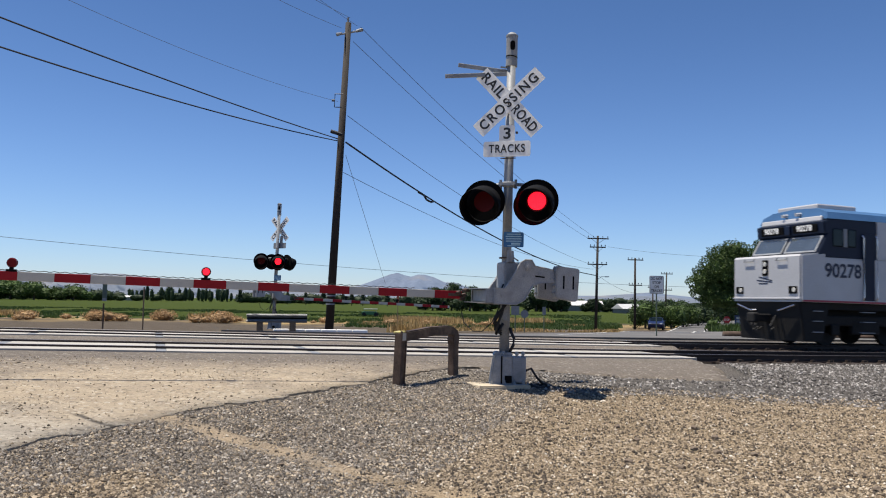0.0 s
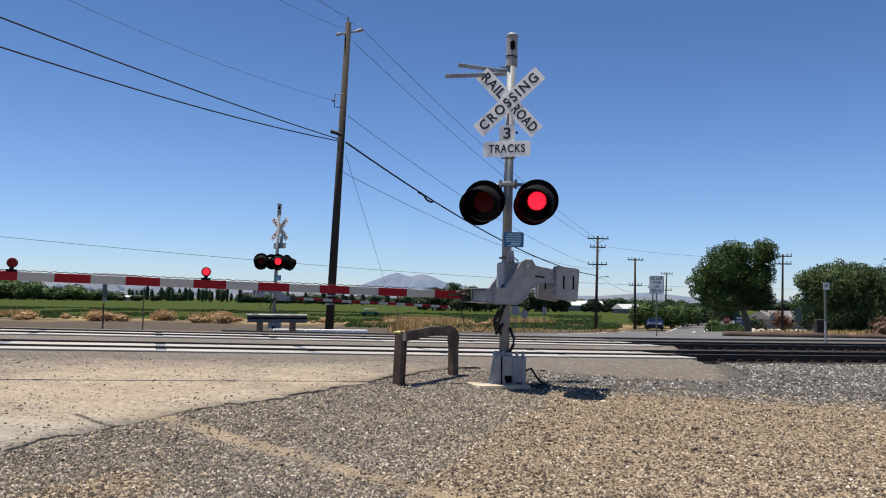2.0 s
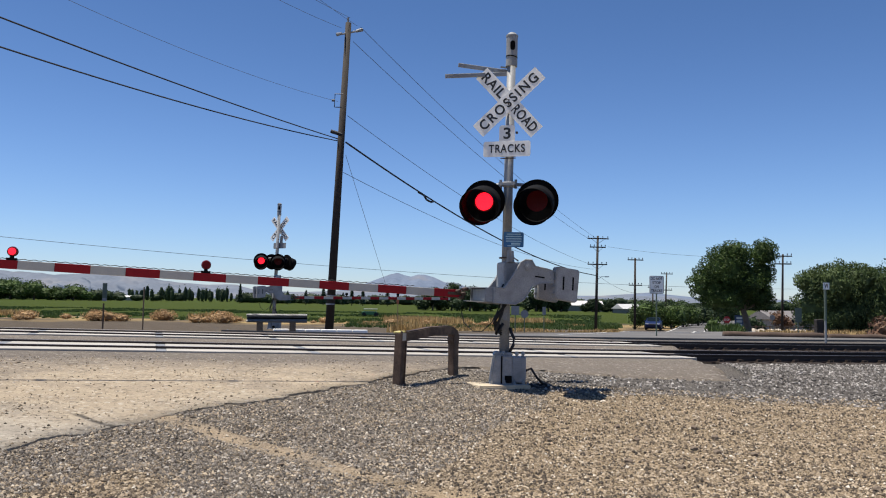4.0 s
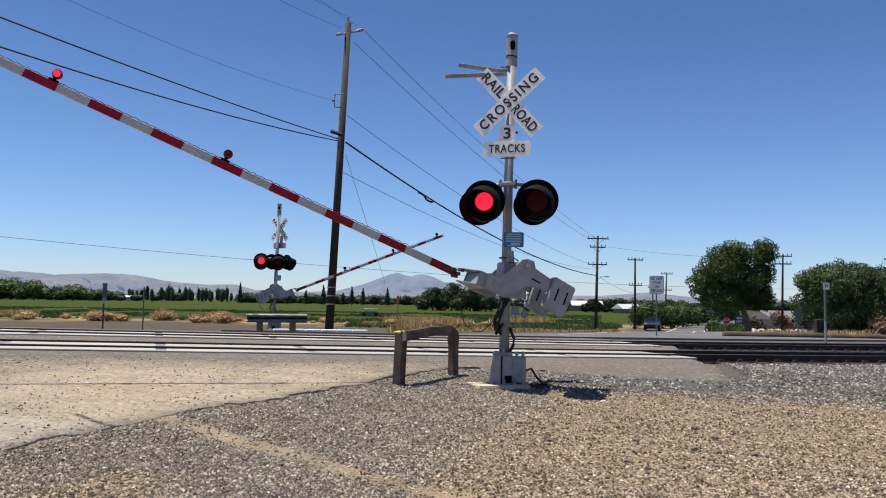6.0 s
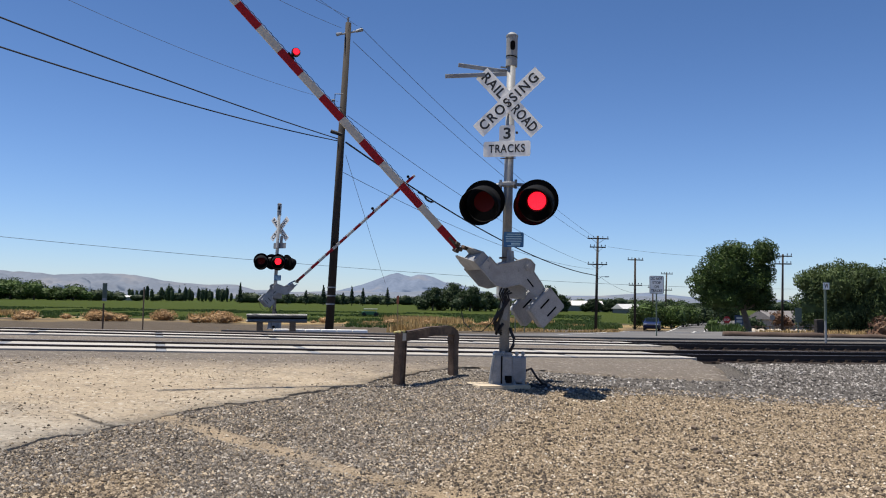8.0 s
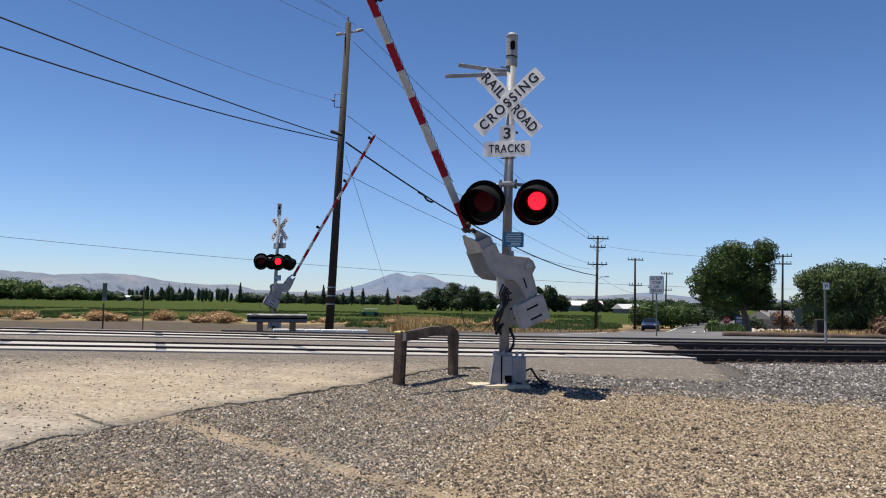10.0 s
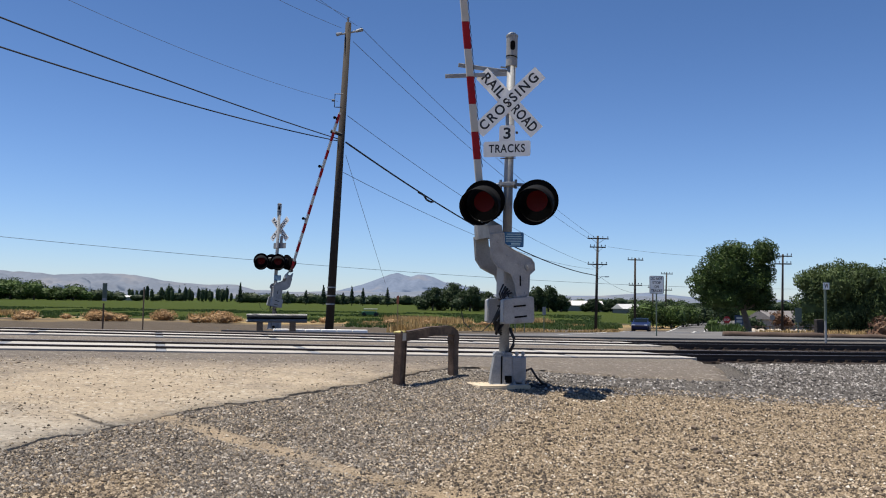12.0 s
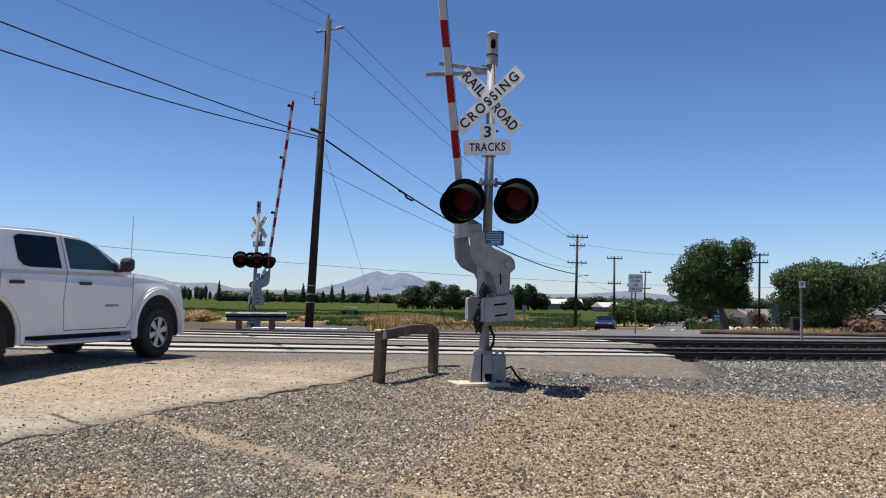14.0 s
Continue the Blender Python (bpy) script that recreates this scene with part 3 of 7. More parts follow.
def signal(name, label, m, sign_turn, light_turn, lean, big):
    """A crossing signal: mast on a steel base, crossbuck, track sign, two red flashers, bell and gate mechanism."""
    s = thing(name, label, "crossing signal", m, "crossing signals")
    bm = bmesh.new()
    cyl(bm, (0, 0, 0.3), (0.03, 0, 5.05), 0.072, 0.062, 24)
    part("mast", bm, GALV, s, "galvanised steel mast", smooth=True)
    bm = bmesh.new()
    prism(bm, [(-0.21, 0), (0.13, 0), (0.10, 0.42), (-0.14, 0.42)], -0.19, 0.19, bevel=0.015)
    prism(bm, [(-0.16, 0.42), (0.12, 0.42), (0.09, 0.46), (-0.13, 0.46)], -0.15, 0.15, bevel=0.008)
    base = part("base", bm, GREYBOX, s, "grey steel mast base")
    bm = bmesh.new()
    box(bm, (0.02, 0.01, 0.40), pose(-0.045, -0.193, 0.21))
    box(bm, (0.10, 0.02, 0.10), pose(0.05, -0.195, 0.09), 0.006)
    part("hatch_seam", bm, BLACK, base)
    bm = bmesh.new()
    box(bm, (0.20, 0.30, 0.36), pose(0.20, -0.02, 0.22), 0.015)
    part("junction_box", bm, GREYBOX, s, "grey junction box on the base")
    bm = bmesh.new()
    box(bm, (0.50, 0.46, 0.025), pose(0.04, 0, 0.012), 0.004)
    part("flange", bm, SILVER, base, "pale bottom flange")
    for x, y in ((-0.18, -0.21), (0.0, -0.21), (0.14, -0.21), (0.26, -0.2), (-0.18, 0.2), (0.2, 0.2)):
        bm = bmesh.new()
        cyl(bm, (x, y, 0.02), (x, y, 0.05), 0.022, seg=6)
        cyl(bm, (x, y, 0.05), (x, y, 0.075), 0.011, seg=8)
        part("bolt", bm, GALV, base)
    for x, y in ((-0.10, -0.12), (-0.02, -0.14), (0.17, -0.13), (0.26, -0.1)):
        bm = bmesh.new()
        cyl(bm, (x, y, 0.40), (x, y, 0.475), 0.02, seg=8)
        cyl(bm, (x, y, 0.435), (x, y, 0.455), 0.032, seg=6)
        part("fitting", bm, SILVER, base)
    if big:
        for q, (r, z, cx, cy) in enumerate(((0.14, 0.0, 0.44, -0.05), (0.11, 0.02, 0.47, -0.10), (0.17, -0.01, 0.50, -0.04))):
            bm = bmesh.new()
            tube(bm, [(cx + r * (1 + 0.2 * math.sin(3 * a + q)) * math.cos(a), cy + 0.7 * r * math.sin(a), z + 0.02 * math.sin(2 * a + q) - 0.02) for a in [k * math.pi / 16 for k in range(31)]], 0.02, 6)
            part("cable_loop", bm, CABLE, s, "loose loop of black cable", smooth=True)
        bm = bmesh.new()
        tube(bm, [(0.30, -0.05, 0.20), (0.38, -0.1, 0.24), (0.46, -0.1, 0.12), (0.55, -0.06, 0.03)], 0.018, 6)
        part("cable_loop", bm, CABLE, s, "loose loop of black cable", smooth=True)
        # tangle of leads round the mast below the gate machine
        for q in range(5):
            bm = bmesh.new()
            o = 0.03 * q
            tube(bm, [(-0.04 + o, -0.16, 1.42 - o), (-0.10 + o, -0.21, 1.28), (-0.03 + o * 0.6, -0.2 - 0.01 * q, 1.12 + 0.02 * q), (-0.14 - o * 0.3, -0.19, 0.98 - o), (-0.15, -0.15, 0.78 + o), (-0.05, -0.10, 0.70 + o)], 0.012 + 0.002 * (q % 3), 6)
            part("lead", bm, CABLE if q % 2 else RUBBER, s, "black lead tied to the mast", smooth=True)
    bm = bmesh.new()
    tube(bm, [(0.06, -0.09, 0.44), (0.12, -0.10, 0.56), (0.13, -0.09, 0.66), (0.09, -0.08, 0.74), (0.075, -0.04, 0.80)], 0.022)
    part("conduit", bm, CABLE, s, "black cable conduit", smooth=True)
    # bell at the top
    bm = bmesh.new()
    cyl(bm, (0.028, 0, 4.60), (0.03, 0, 4.70), 0.085, 0.085, 24)
    cyl(bm, (0.028, 0, 4.70), (0.03, 0, 4.76), 0.075, 0.083, 24)
    cyl(bm, (0.03, 0, 4.76), (0.03, 0, 5.04), 0.083, 0.083, 24)
    cyl(bm, (0.03, 0, 5.04), (0.03, 0, 5.065), 0.088, 0.088, 24)
    cyl(bm, (0.03, 0, 5.065), (0.03, 0, 5.10), 0.088, 0.05, 24)
    bell = part("bell", bm, GALV, s, "electronic bell housing on the mast top", smooth=False)
    bm = bmesh.new()
    prism(bm, arc_pts(0.035, 4.93, 0.035, 0, 180) + arc_pts(0.035, 4.86, 0.035, 180, 360), -0.088, -0.06)
    cyl(bm, (0.028, 0, 4.735), (0.03, 0, 4.75), 0.086, seg=24)
    part("louvre", bm, BLACK, bell, "dark louvre opening")
    # crossbuck
    turn = pose(0, 0, 0, 0, 0, sign_turn)
    cb = turn @ pose(0.02, -0.09 if big else 0.10, 4.05, 0, lean, 0)
    board("blade", s, cb @ pose(0, 0, 0, 0, 45, 0), 1.22, 0.229, (("RAIL", -0.345, 0.42), ("ROAD", 0.335, 0.46)), 0.20, "white blade with black lettering", spread=1.1)
    board("blade", s, cb @ pose(0, -0.008, 0, 0, -45, 0), 1.22, 0.229, (("CROSSING", 0.0, 1.08),), 0.20, "white blade with black lettering", spread=1.3)
    bm = bmesh.new()
    for x, z in ((0, 0.03), (0, -0.03)):
        cyl(bm, (x, -0.02, z), (x, 0.06, z), 0.012, seg=8)
    part("bolt", bm, RUST, s, m=cb)
    if big:
        board("tracks_plate", s, turn @ pose(0.0, -0.085, 3.37), 0.69, 0.225, (("TRACKS", 0.0, 0.53),), 0.165, "white plate with black lettering", 0.03, 1.12)
        board("number_plate", s, turn @ pose(0.0, -0.080, 3.59), 0.23, 0.25, (("3", 0.0, 0.105),), 0.225, "white plate with a black figure", 0.03)
    else:
        board("tracks_plate", s, turn @ pose(0.06, 0.09, 3.37), 0.69, 0.225, None, 0, "bare grey back of a plate", 0.03, face=GALV)
        board("number_plate", s, turn @ pose(0.14, 0.094, 3.62), 0.15, 0.30, None, 0, "dark back of a plate", 0.03, face=GREYBOX)
    bm = bmesh.new()
    for z in (3.235, 3.26):
        box(bm, (0.22, 0.02, 0.012), pose(0.02, -0.075, z))
    box(bm, (0.03, 0.05, 0.03), pose(0.135, -0.05, 3.61), 0.006)
    part("clamp", bm, RUST, s, m=turn)
    # flat straps high on the mast
    for a, z, ln in ((8.0, 4.53, 0.79), (-5.0, 4.51, 0.97)) if big else ():
        bm = bmesh.new()
        box(bm, (ln, 0.025, 0.06), pose(-ln / 2, 0.05, 0), 0.006)
        box(bm, (0.10, 0.02, 0.02), pose(-0.12, 0.05, 0.06))
        part("strap", bm, GALV, s, "flat galvanised strap", m=pose(0.03, 0, z, 0, a, -4 if a > 0 else 5))
    # flashers
    fl = pose(0, 0, 0, 0, 0, light_turn)
    bm = bmesh.new()
    tube(bm, [(-0.34, 0.03, 2.84), (-0.18, 0.0, 2.86), (0.18, 0, 2.86), (0.38, 0.03, 2.84)], 0.026)
    box(bm, (0.17, 0.2, 0.07), pose(0.02, 0, 2.86), 0.015)
    for x in (-0.07, 0.11):
        cyl(bm, (x, -0.13, 2.86), (x, 0.0, 2.86), 0.024, seg=10)
        cyl(bm, (x, -0.15, 2.86), (x, -0.13, 2.86), 0.034, seg=6)
    for x in (-0.09, 0.13):
        cyl(bm, (x, -0.03, 2.80), (x, -0.03, 2.93), 0.02, seg=10)
    part("light_bracket", bm, SILVER, s, "silver light bracket", m=fl)
    if big:
        flasher("flasher", s, fl @ pose(-0.30, -0.16, 2.60), "first")
        flasher("flasher", s, fl @ pose(0.46, -0.16, 2.60), "second")
    else:
        flasher("flasher", s, fl @ pose(-0.59, -0.16, 2.72), "first")
        flasher("flasher", s, fl @ pose(0.07, -0.16, 2.72), "second")
        flasher("flasher", s, pose(0, 0, 0, 0, 0, light_turn + 128) @ pose(-0.12, -0.42, 2.72), "second", 0.3)
        flasher("flasher", s, pose(0, 0, 0, 0, 0, light_turn + 165) @ pose(0.25, -0.18, 2.72), "first", 0.2)
    # emergency notice: unreadable lines become bars
    nb = board("notice_plate", s, pose(0.10, -0.09, 2.06, 0, 0, -6), 0.285, 0.215, None, 0, "small blue notice plate with white lines", 0.02, face=BLUE_SIGN)
    bm = bmesh.new()
    for z, w, h in ((0.078, 0.2, 0.014), (0.045, 0.23, 0.016), (0.012, 0.22, 0.016), (-0.022, 0.22, 0.016), (-0.058, 0.13, 0.028), (-0.088, 0.18, 0.010)):
        box(bm, (w, 0.002, h), pose(0.03 if h > 0.02 else 0, -0.004, z))
    part("text_bars", bm, mat("pale_notice_ink", (0.30, 0.48, 0.60), 0.5, 0, 0.1, 9, 0), nb)
    # gate mechanism on the mast, which stays put
    bm = bmesh.new()
    box(bm, (0.36, 0.30, 0.52), pose(0.10, 0.02, 1.48), 0.03)
    cyl(bm, (0.02, -0.12, 1.74), (0.02, -0.12, 1.90), 0.06, 0.045, 16)
    cyl(bm, (0.02, -0.12, 1.90), (0.02, -0.12, 1.94), 0.012, seg=8)
    tube(bm, [(-0.05, -0.12, 1.72), (0.05, -0.17, 1.80), (0.14, -0.12, 1.76)], 0.012)
    gm = part("gate_mechanism", bm, SILVER, s, "silver gate machine housing", m=pose(0, 0, 0, 0, 0, 18))
    bm = bmesh.new()
    for z in (1.80, 1.20):
        tube(bm, [(0.09 * math.cos(a), 0.09 * math.sin(a), z) for a in [k * math.pi / 6 for k in range(13)]], 0.012, 6)
    part("pipe_clamp", bm, RUST, s)
    bm = bmesh.new()
    tube(bm, [(0.0, -0.14, 1.25), (-0.06, -0.2, 1.0), (-0.12, -0.2, 0.82), (-0.13, -0.16, 0.72), (-0.03, -0.1, 0.86)], 0.022)
    part("cable", bm, CABLE, s, "drooping black cable", smooth=True)
    bm = bmesh.new()
    tube(bm, [(-0.62, 0.10, 1.02), (-0.58, 0.09, 0.86), (-0.45, 0.06, 0.74), (-0.32, 0.02, 0.74), (-0.18, -0.02, 0.88), (-0.08, -0.05, 1.1), (-0.06, -0.05, 1.2)], 0.008, 6)
    part("lead", bm, CABLE, s, "loose black lead")
    bm = bmesh.new()
    prism(bm, [(-0.055, 1.12), (0.055, 1.12), (0.02, 0.9), (-0.03, 0.92)], -0.11, -0.08)
    part("lock_plate", bm, GALV, s)
    return s


WING = [(-.50, -.32), (-.345, -.32), (-.25, -.19), (-.11, .06), (-.04, .10), (.055, .10), (.117, .015), (.305, -.01), (.415, -.03), (.415, -.2),
        (.22, -.215), (.083, -.26), (.03, -.355), (-.04, -.465), (-.165, -.535), (-.50, -.53)]
ARM_Z, ARM_Y = -0.43, 0.18


def gate(name, label, m, length, lamps):
    """A counterweighted gate: two wing plates round the mast, weights behind, a striped arm with red lamps."""
    g = thing(name, label, "crossing gate", m, "crossing gates")
    for y in (-0.30, 0.30):
        bm = bmesh.new()
        prism(bm, WING, y - 0.014, y + 0.014, bevel=0.004)
        w = part("wing_plate", bm, SILVER, g, "cast silver wing plate")
        bm = bmesh.new()
        s = -1 if y < 0 else 1
        cyl(bm, (0, y, 0), (0, y + s * 0.035, 0), 0.055, seg=20)
        cyl(bm, (0, y + s * 0.035, 0), (0, y + s * 0.05, 0), 0.028, seg=6)
        part("pivot_boss", bm, SILVER, w)
        for bx, bz in ((-.46, -.37), (-.46, -.48), (-.38, -.425), (-.18, -.30), (-.05, -.14), (.18, -.10), (.36, -.08), (.36, -.15)):
            bm = bmesh.new()
            cyl(bm, (bx, y, bz), (bx, y + s * 0.028, bz), 0.014, seg=6)
            part("wing_bolt", bm, SILVER, w)
        bm = bmesh.new()
        tube(bm, [(x * 0.985, y + s * 0.016, z - 0.004) for x, z in WING + WING[:1]], 0.010, 6)
        part("wing_flange", bm, SILVER, w)
        bm = bmesh.new()
        box(bm, (0.15, 0.034, 0.022), pose(.19, y, -.135, 0, 4, 0), 0.004)
        part("wing_slot", bm, BLACK, w, "narrow slot")
        bm = bmesh.new()
        prism(bm, [(.42, .005), (.445, .03), (.76, .005), (.785, -.02), (.765, -.44), (.735, -.465), (.44, -.43), (.42, -.40)], y - 0.07, y + 0.07, bevel=0.012)
        cw = part("counterweight", bm, SILVER, g, "stacked silver counterweight")
        bm = bmesh.new()
        bm.free()
        for x in (.535, .685):
            bm = bmesh.new()
            box(bm, (0.025, 0.15, 0.19), pose(x, y, -.20), 0.006)
            part("slot", bm, BLACK, cw, "dark adjusting slot")
        for z in (-.05, -.15, -.25, -.35):
            bm = bmesh.new()
            cyl(bm, (.405, y - 0.03, z), (.405, y + 0.03, z), 0.014, seg=6)
            part("bolt", bm, GALV, cw)
    bm = bmesh.new()
    cyl(bm, (0, -0.3, 0), (0, 0.3, 0), 0.035, seg=14)
    part("shaft", bm, GALV, g)
    # channel bracket that narrows towards the arm
    bm = bmesh.new()
    lo = [(-.45, -0.29), (-.60, -0.29), (-.74, ARM_Y - 0.05), (-.74, ARM_Y + 0.05), (-.60, 0.29), (-.45, 0.29)]
    for z in (-.33, -.52):
        vs = [bm.verts.new((x, y, z + d)) for d in (0, -0.01) for x, y in lo]
        bm.faces.new(vs[:6])
        bm.faces.new(vs[6:][::-1])
        for k in range(6):
            bm.faces.new((vs[k], vs[(k + 1) % 6], vs[6 + (k + 1) % 6], vs[6 + k]))
    for y in (-0.29, 0.29):
        box(bm, (0.15, 0.012, 0.19), pose(-.535, y, -.43), 0.0)
    for x in (-0.52, -0.59):
        box(bm, (0.012, 0.5, 0.16), pose(x, 0, -.43))
    bmesh.ops.recalc_face_normals(bm, faces=bm.faces[:])
    part("arm_bracket", bm, GREYBOX, g, "weathered channel bracket")
    bm = bmesh.new()
    for x, z in ((-.74, -.36), (-.80, -.48), (-.86, -.40), (-.78, -.43)):
        box(bm, (0.07, 0.10, 0.05), pose(x, ARM_Y, z, 0, 20 * x, 15), 0.01)
    box(bm, (0.22, 0.035, 0.05), pose(-.90, ARM_Y, ARM_Z), 0.008)
    part("arm_clamp", bm, RUST, g, "dark bolted clamp")
    # striped arm, red first
    x, k = 0.70 + 0.10, 0
    arm = thing("arm", "long striped arm", "")
    arm.parent = g
    while x < length:
        e = min(length, x + 0.4064)
        bm = bmesh.new()
        box(bm, (e - x, 0.032, 0.108), pose(-(x + e) / 2, ARM_Y, ARM_Z), 0.004)
        part("stripe", bm, RED_TAPE if k % 2 == 0 else WHITE_TAPE, arm, "red reflective band" if k % 2 == 0 else "white reflective band")
        x, k = e, k + 1
    bm = bmesh.new()
    pts, t = [], 1.5
    while t < length - 0.2:
        pts.append((-t, ARM_Y, ARM_Z + 0.068 + 0.006 * math.sin(t * 55)))
        t += 0.03
    tube(bm, pts, 0.005, 5)
    part("lamp_cable", bm, CABLE, g, "coiled black lamp cable")
    for at, side in lamps:
        lampo = thing("gate_lamp", "small red gate lamp", "", pose(-at, ARM_Y, ARM_Z + 0.054))
        lampo.parent = g
        bm = bmesh.new()
        box(bm, (0.12, 0.04, 0.03), pose(0, 0, 0.012), 0.006)
        cyl(bm, (0, 0, 0.02), (0, 0, 0.05), 0.025, seg=10)
        cyl(bm, (0, 0.01, 0.105), (0, 0.055, 0.105), 0.062, 0.058, 20)
        part("lamp_body", bm, BLACK, lampo)
        bm = bmesh.new()
        cyl(bm, (0, 0.012, 0.105), (0, -0.022, 0.105), 0.06, 0.052, 20)
        part("lamp_lens", bm, LENS_DARK, lampo, "dark red lens")
        bm = bmesh.new()
        cyl(bm, (0, 0.0, 0.105), (0, -0.016, 0.105), 0.048, 0.04, 20)
        FLASH[side].append(part("lit_element", bm, LENS_LIT, lampo, "glowing red light element"))
    return g


near_signal = signal("crossing_signal", "silver crossing signal with white crossbuck and red flashers by the gravel",
                     pose(0.89, 11.36, 0.335, 0, 0.5, 0), -16, -15, 2.5, True)
far_signal = signal("crossing_signal", "silver crossing signal with crossbuck and red flashers beyond the tracks",
                    pose(-6.79, 32.0, 0.28, 0, 1.0, 0), -33, 12, 0, False)
bm = bmesh.new()
prism(bm, [(-0.50, 0), (0.30, 0), (0.28, 0.09), (-0.48, 0.09)], -0.38, 0.36, bevel=0.018)
tagged(part("foundation", bm, mat("dusty_concrete", (0.46, 0.385, 0.28), 0.9, 0, 0.2, 5, 0.3, stain=(0.27, 0.23, 0.18)), m=pose(0.86, 11.36, 0.265, 0, 0, 20)), "dusty concrete footing under the signal", "footing")
NEAR_PIVOT, FAR_PIVOT = (1.10, 11.40, 2.005), (-6.80, 32.0, 1.98)
near_gate = gate("crossing_gate", "red and white striped gate arm on silver counterweighted wings", pose(*NEAR_PIVOT, 0, 0, 18), 9.2, ((4.31, "second"), (6.56, "first"), (9.0, "first")))
far_gate = gate("crossing_gate", "red and white striped gate arm across the far lane", pose(*FAR_PIVOT, 0, 0, 205), 7.8, ((7.5, "first"), (5.3, "second"), (3.0, "first")))


# ---- steel guard hoop by the signal ----
def guard_hoop():
    g = thing("guard_hoop", "rusty brown steel guard hoop standing in the gravel", "guard rail")
    a, b = on_ground(-0.57, 10.82), on_ground(0.19, 11.95)
    d = Vector((b.x - a.x, b.y - a.y, 0))
    yaw = math.degrees(math.atan2(d.y, d.x))
    ln = d.length
    base = pose(a.x, a.y, a.z, 0, 0, yaw)
    bm = bmesh.new()
    box(bm, (0.135, 0.11, 0.90), base @ pose(0.0, 0, 0.25, 2.5, 0, 0), 0.014)
    box(bm, (0.02, 0.03, 0.9), base @ pose(-0.055, -0.055, 0.27, 2.5, 0, 0), 0.006)
    box(bm, (0.02, 0.03, 0.9), base @ pose(0.055, -0.055, 0.27, 2.5, 0, 0), 0.006)
    part("post", bm, RUST, g)
    bm = bmesh.new()
    box(bm, (0.135, 0.11, 1.0), base @ pose(ln - 0.02, 0, b.z - a.z + 0.10), 0.012)
    part("post", bm, RUST, g)
    bm = bmesh.new()
    pts = [(0.0, 0.62), (0.10, 0.64), (ln * 0.5, 0.695), (ln - 0.22, 0.705), (ln - 0.10, 0.69), (ln - 0.02, 0.68), (ln + 0.03, 0.60), (ln + 0.06, 0.50)]
    top = [(x, z + 0.065) for x, z in pts[:-3]] + [(ln + 0.02, 0.70), (ln + 0.065, 0.62), (ln + 0.055, 0.50)]
    low = [(x, z - 0.065) for x, z in pts[:-3]] + [(ln - 0.10, 0.60), (ln - 0.11, 0.55), (ln - 0.095, 0.48)]
    prism(bm, top + low[::-1], -0.058, 0.058, base, bevel=0.014)
    part("top_rail", bm, RUST, g)
    bm = bmesh.new()
    box(bm, (0.13, 0.12, 0.03), base @ pose(0.0, 0, 0.70, 0, -4, 0), 0.008)
    part("post_cap", bm, mat("worn_yellow_paint", (0.46, 0.40, 0.14), 0.6, 0, 0.3, 12, 0.1, stain=(0.3, 0.27, 0.2)), g, "worn yellow painted cap")
    bm = bmesh.new()
    box(bm, (0.10, 0.005, 0.10), base @ pose(0.0, -0.076, 0.64))
    part("tape", bm, WHITE_TAPE, g, "pale reflective tape")
    return g


guard_hoop()


# ---- poles and wires ----
def pole(label, foot, top, r, arms, braces=True):
    """A wooden utility pole; arms: (share of the height, half length, turn)."""
    foot, top = Vector(foot), Vector(top)
    p = thing("utility_pole", label, "utility pole", Matrix.Translation(foot), "utility poles")
    d = top - foot
    bm = bmesh.new()
    cyl(bm, (0, 0, -0.4), d, r, r * 0.68, 14)
    part("shaft", bm, POLEWOOD, p, smooth=True)
    for share, half, turn in arms:
        c = d * share
        bm = bmesh.new()
        box(bm, (2 * half, 0.1, 0.12), Matrix.Translation(c) @ pose(0, -r, 0, 0, 0, turn), 0.01)
        ca = part("crossarm", bm, POLEWOOD, p)
        for k in (-0.92, -0.45, 0.45, 0.92):
            bm = bmesh.new()
            q = Matrix.Translation(c) @ pose(0, -r, 0, 0, 0, turn) @ Vector((k * half, 0, 0))
            cyl(bm, q + Vector((0, 0, 0.06)), q + Vector((0, 0, 0.14)), 0.02, seg=6)
            cyl(bm, q + Vector((0, 0, 0.14)), q + Vector((0, 0, 0.28)), 0.06, 0.04, 8)
            part("insulator", bm, WIRE, ca)
        if braces:
            for k in (-1, 1):
                bm = bmesh.new()
                q = Matrix.Translation(c) @ pose(0, -r, 0, 0, 0, turn)
                tube(bm, [q @ Vector((k * half * 0.6, 0, -0.06)), q @ Vector((0, 0.02, -0.55))], 0.02, 5)
                part("brace", bm, GALV, ca)
    return p


big = pole("tall dark wooden utility pole leaning beside the crossing", (-5.4, 38, 0.05), (-4.81, 38, 15.05), 0.21, [])
bm = bmesh.new()
tube(bm, [(0.55, 0, 14.65), (0.58, -0.05, 15.25)], 0.05, 8)
tube(bm, [(0.2, -0.2, 14.35), (0.6, 0, 14.5), (1.15, 0.25, 14.72)], 0.045, 8)
cyl(bm, (0.05, -0.25, 14.32), (0.3, -0.15, 14.42), 0.09, 0.06, 10)
cyl(bm, (0.95, 0.2, 14.66), (1.25, 0.3, 14.78), 0.07, 0.09, 10)
part("insulator_bracket", bm, GALV, big)
bm = bmesh.new()
tube(bm, [(0.42, -0.2, 11.4), (0.05, -0.22, 11.4), (0.03, -0.22, 10.75), (0.38, -0.2, 10.75)], 0.03, 6)
cyl(bm, (-0.1, -0.22, 11.08), (0.05, -0.22, 11.08), 0.06, seg=8)
part("standoff_bracket", bm, WIRE, big)
bm = bmesh.new()
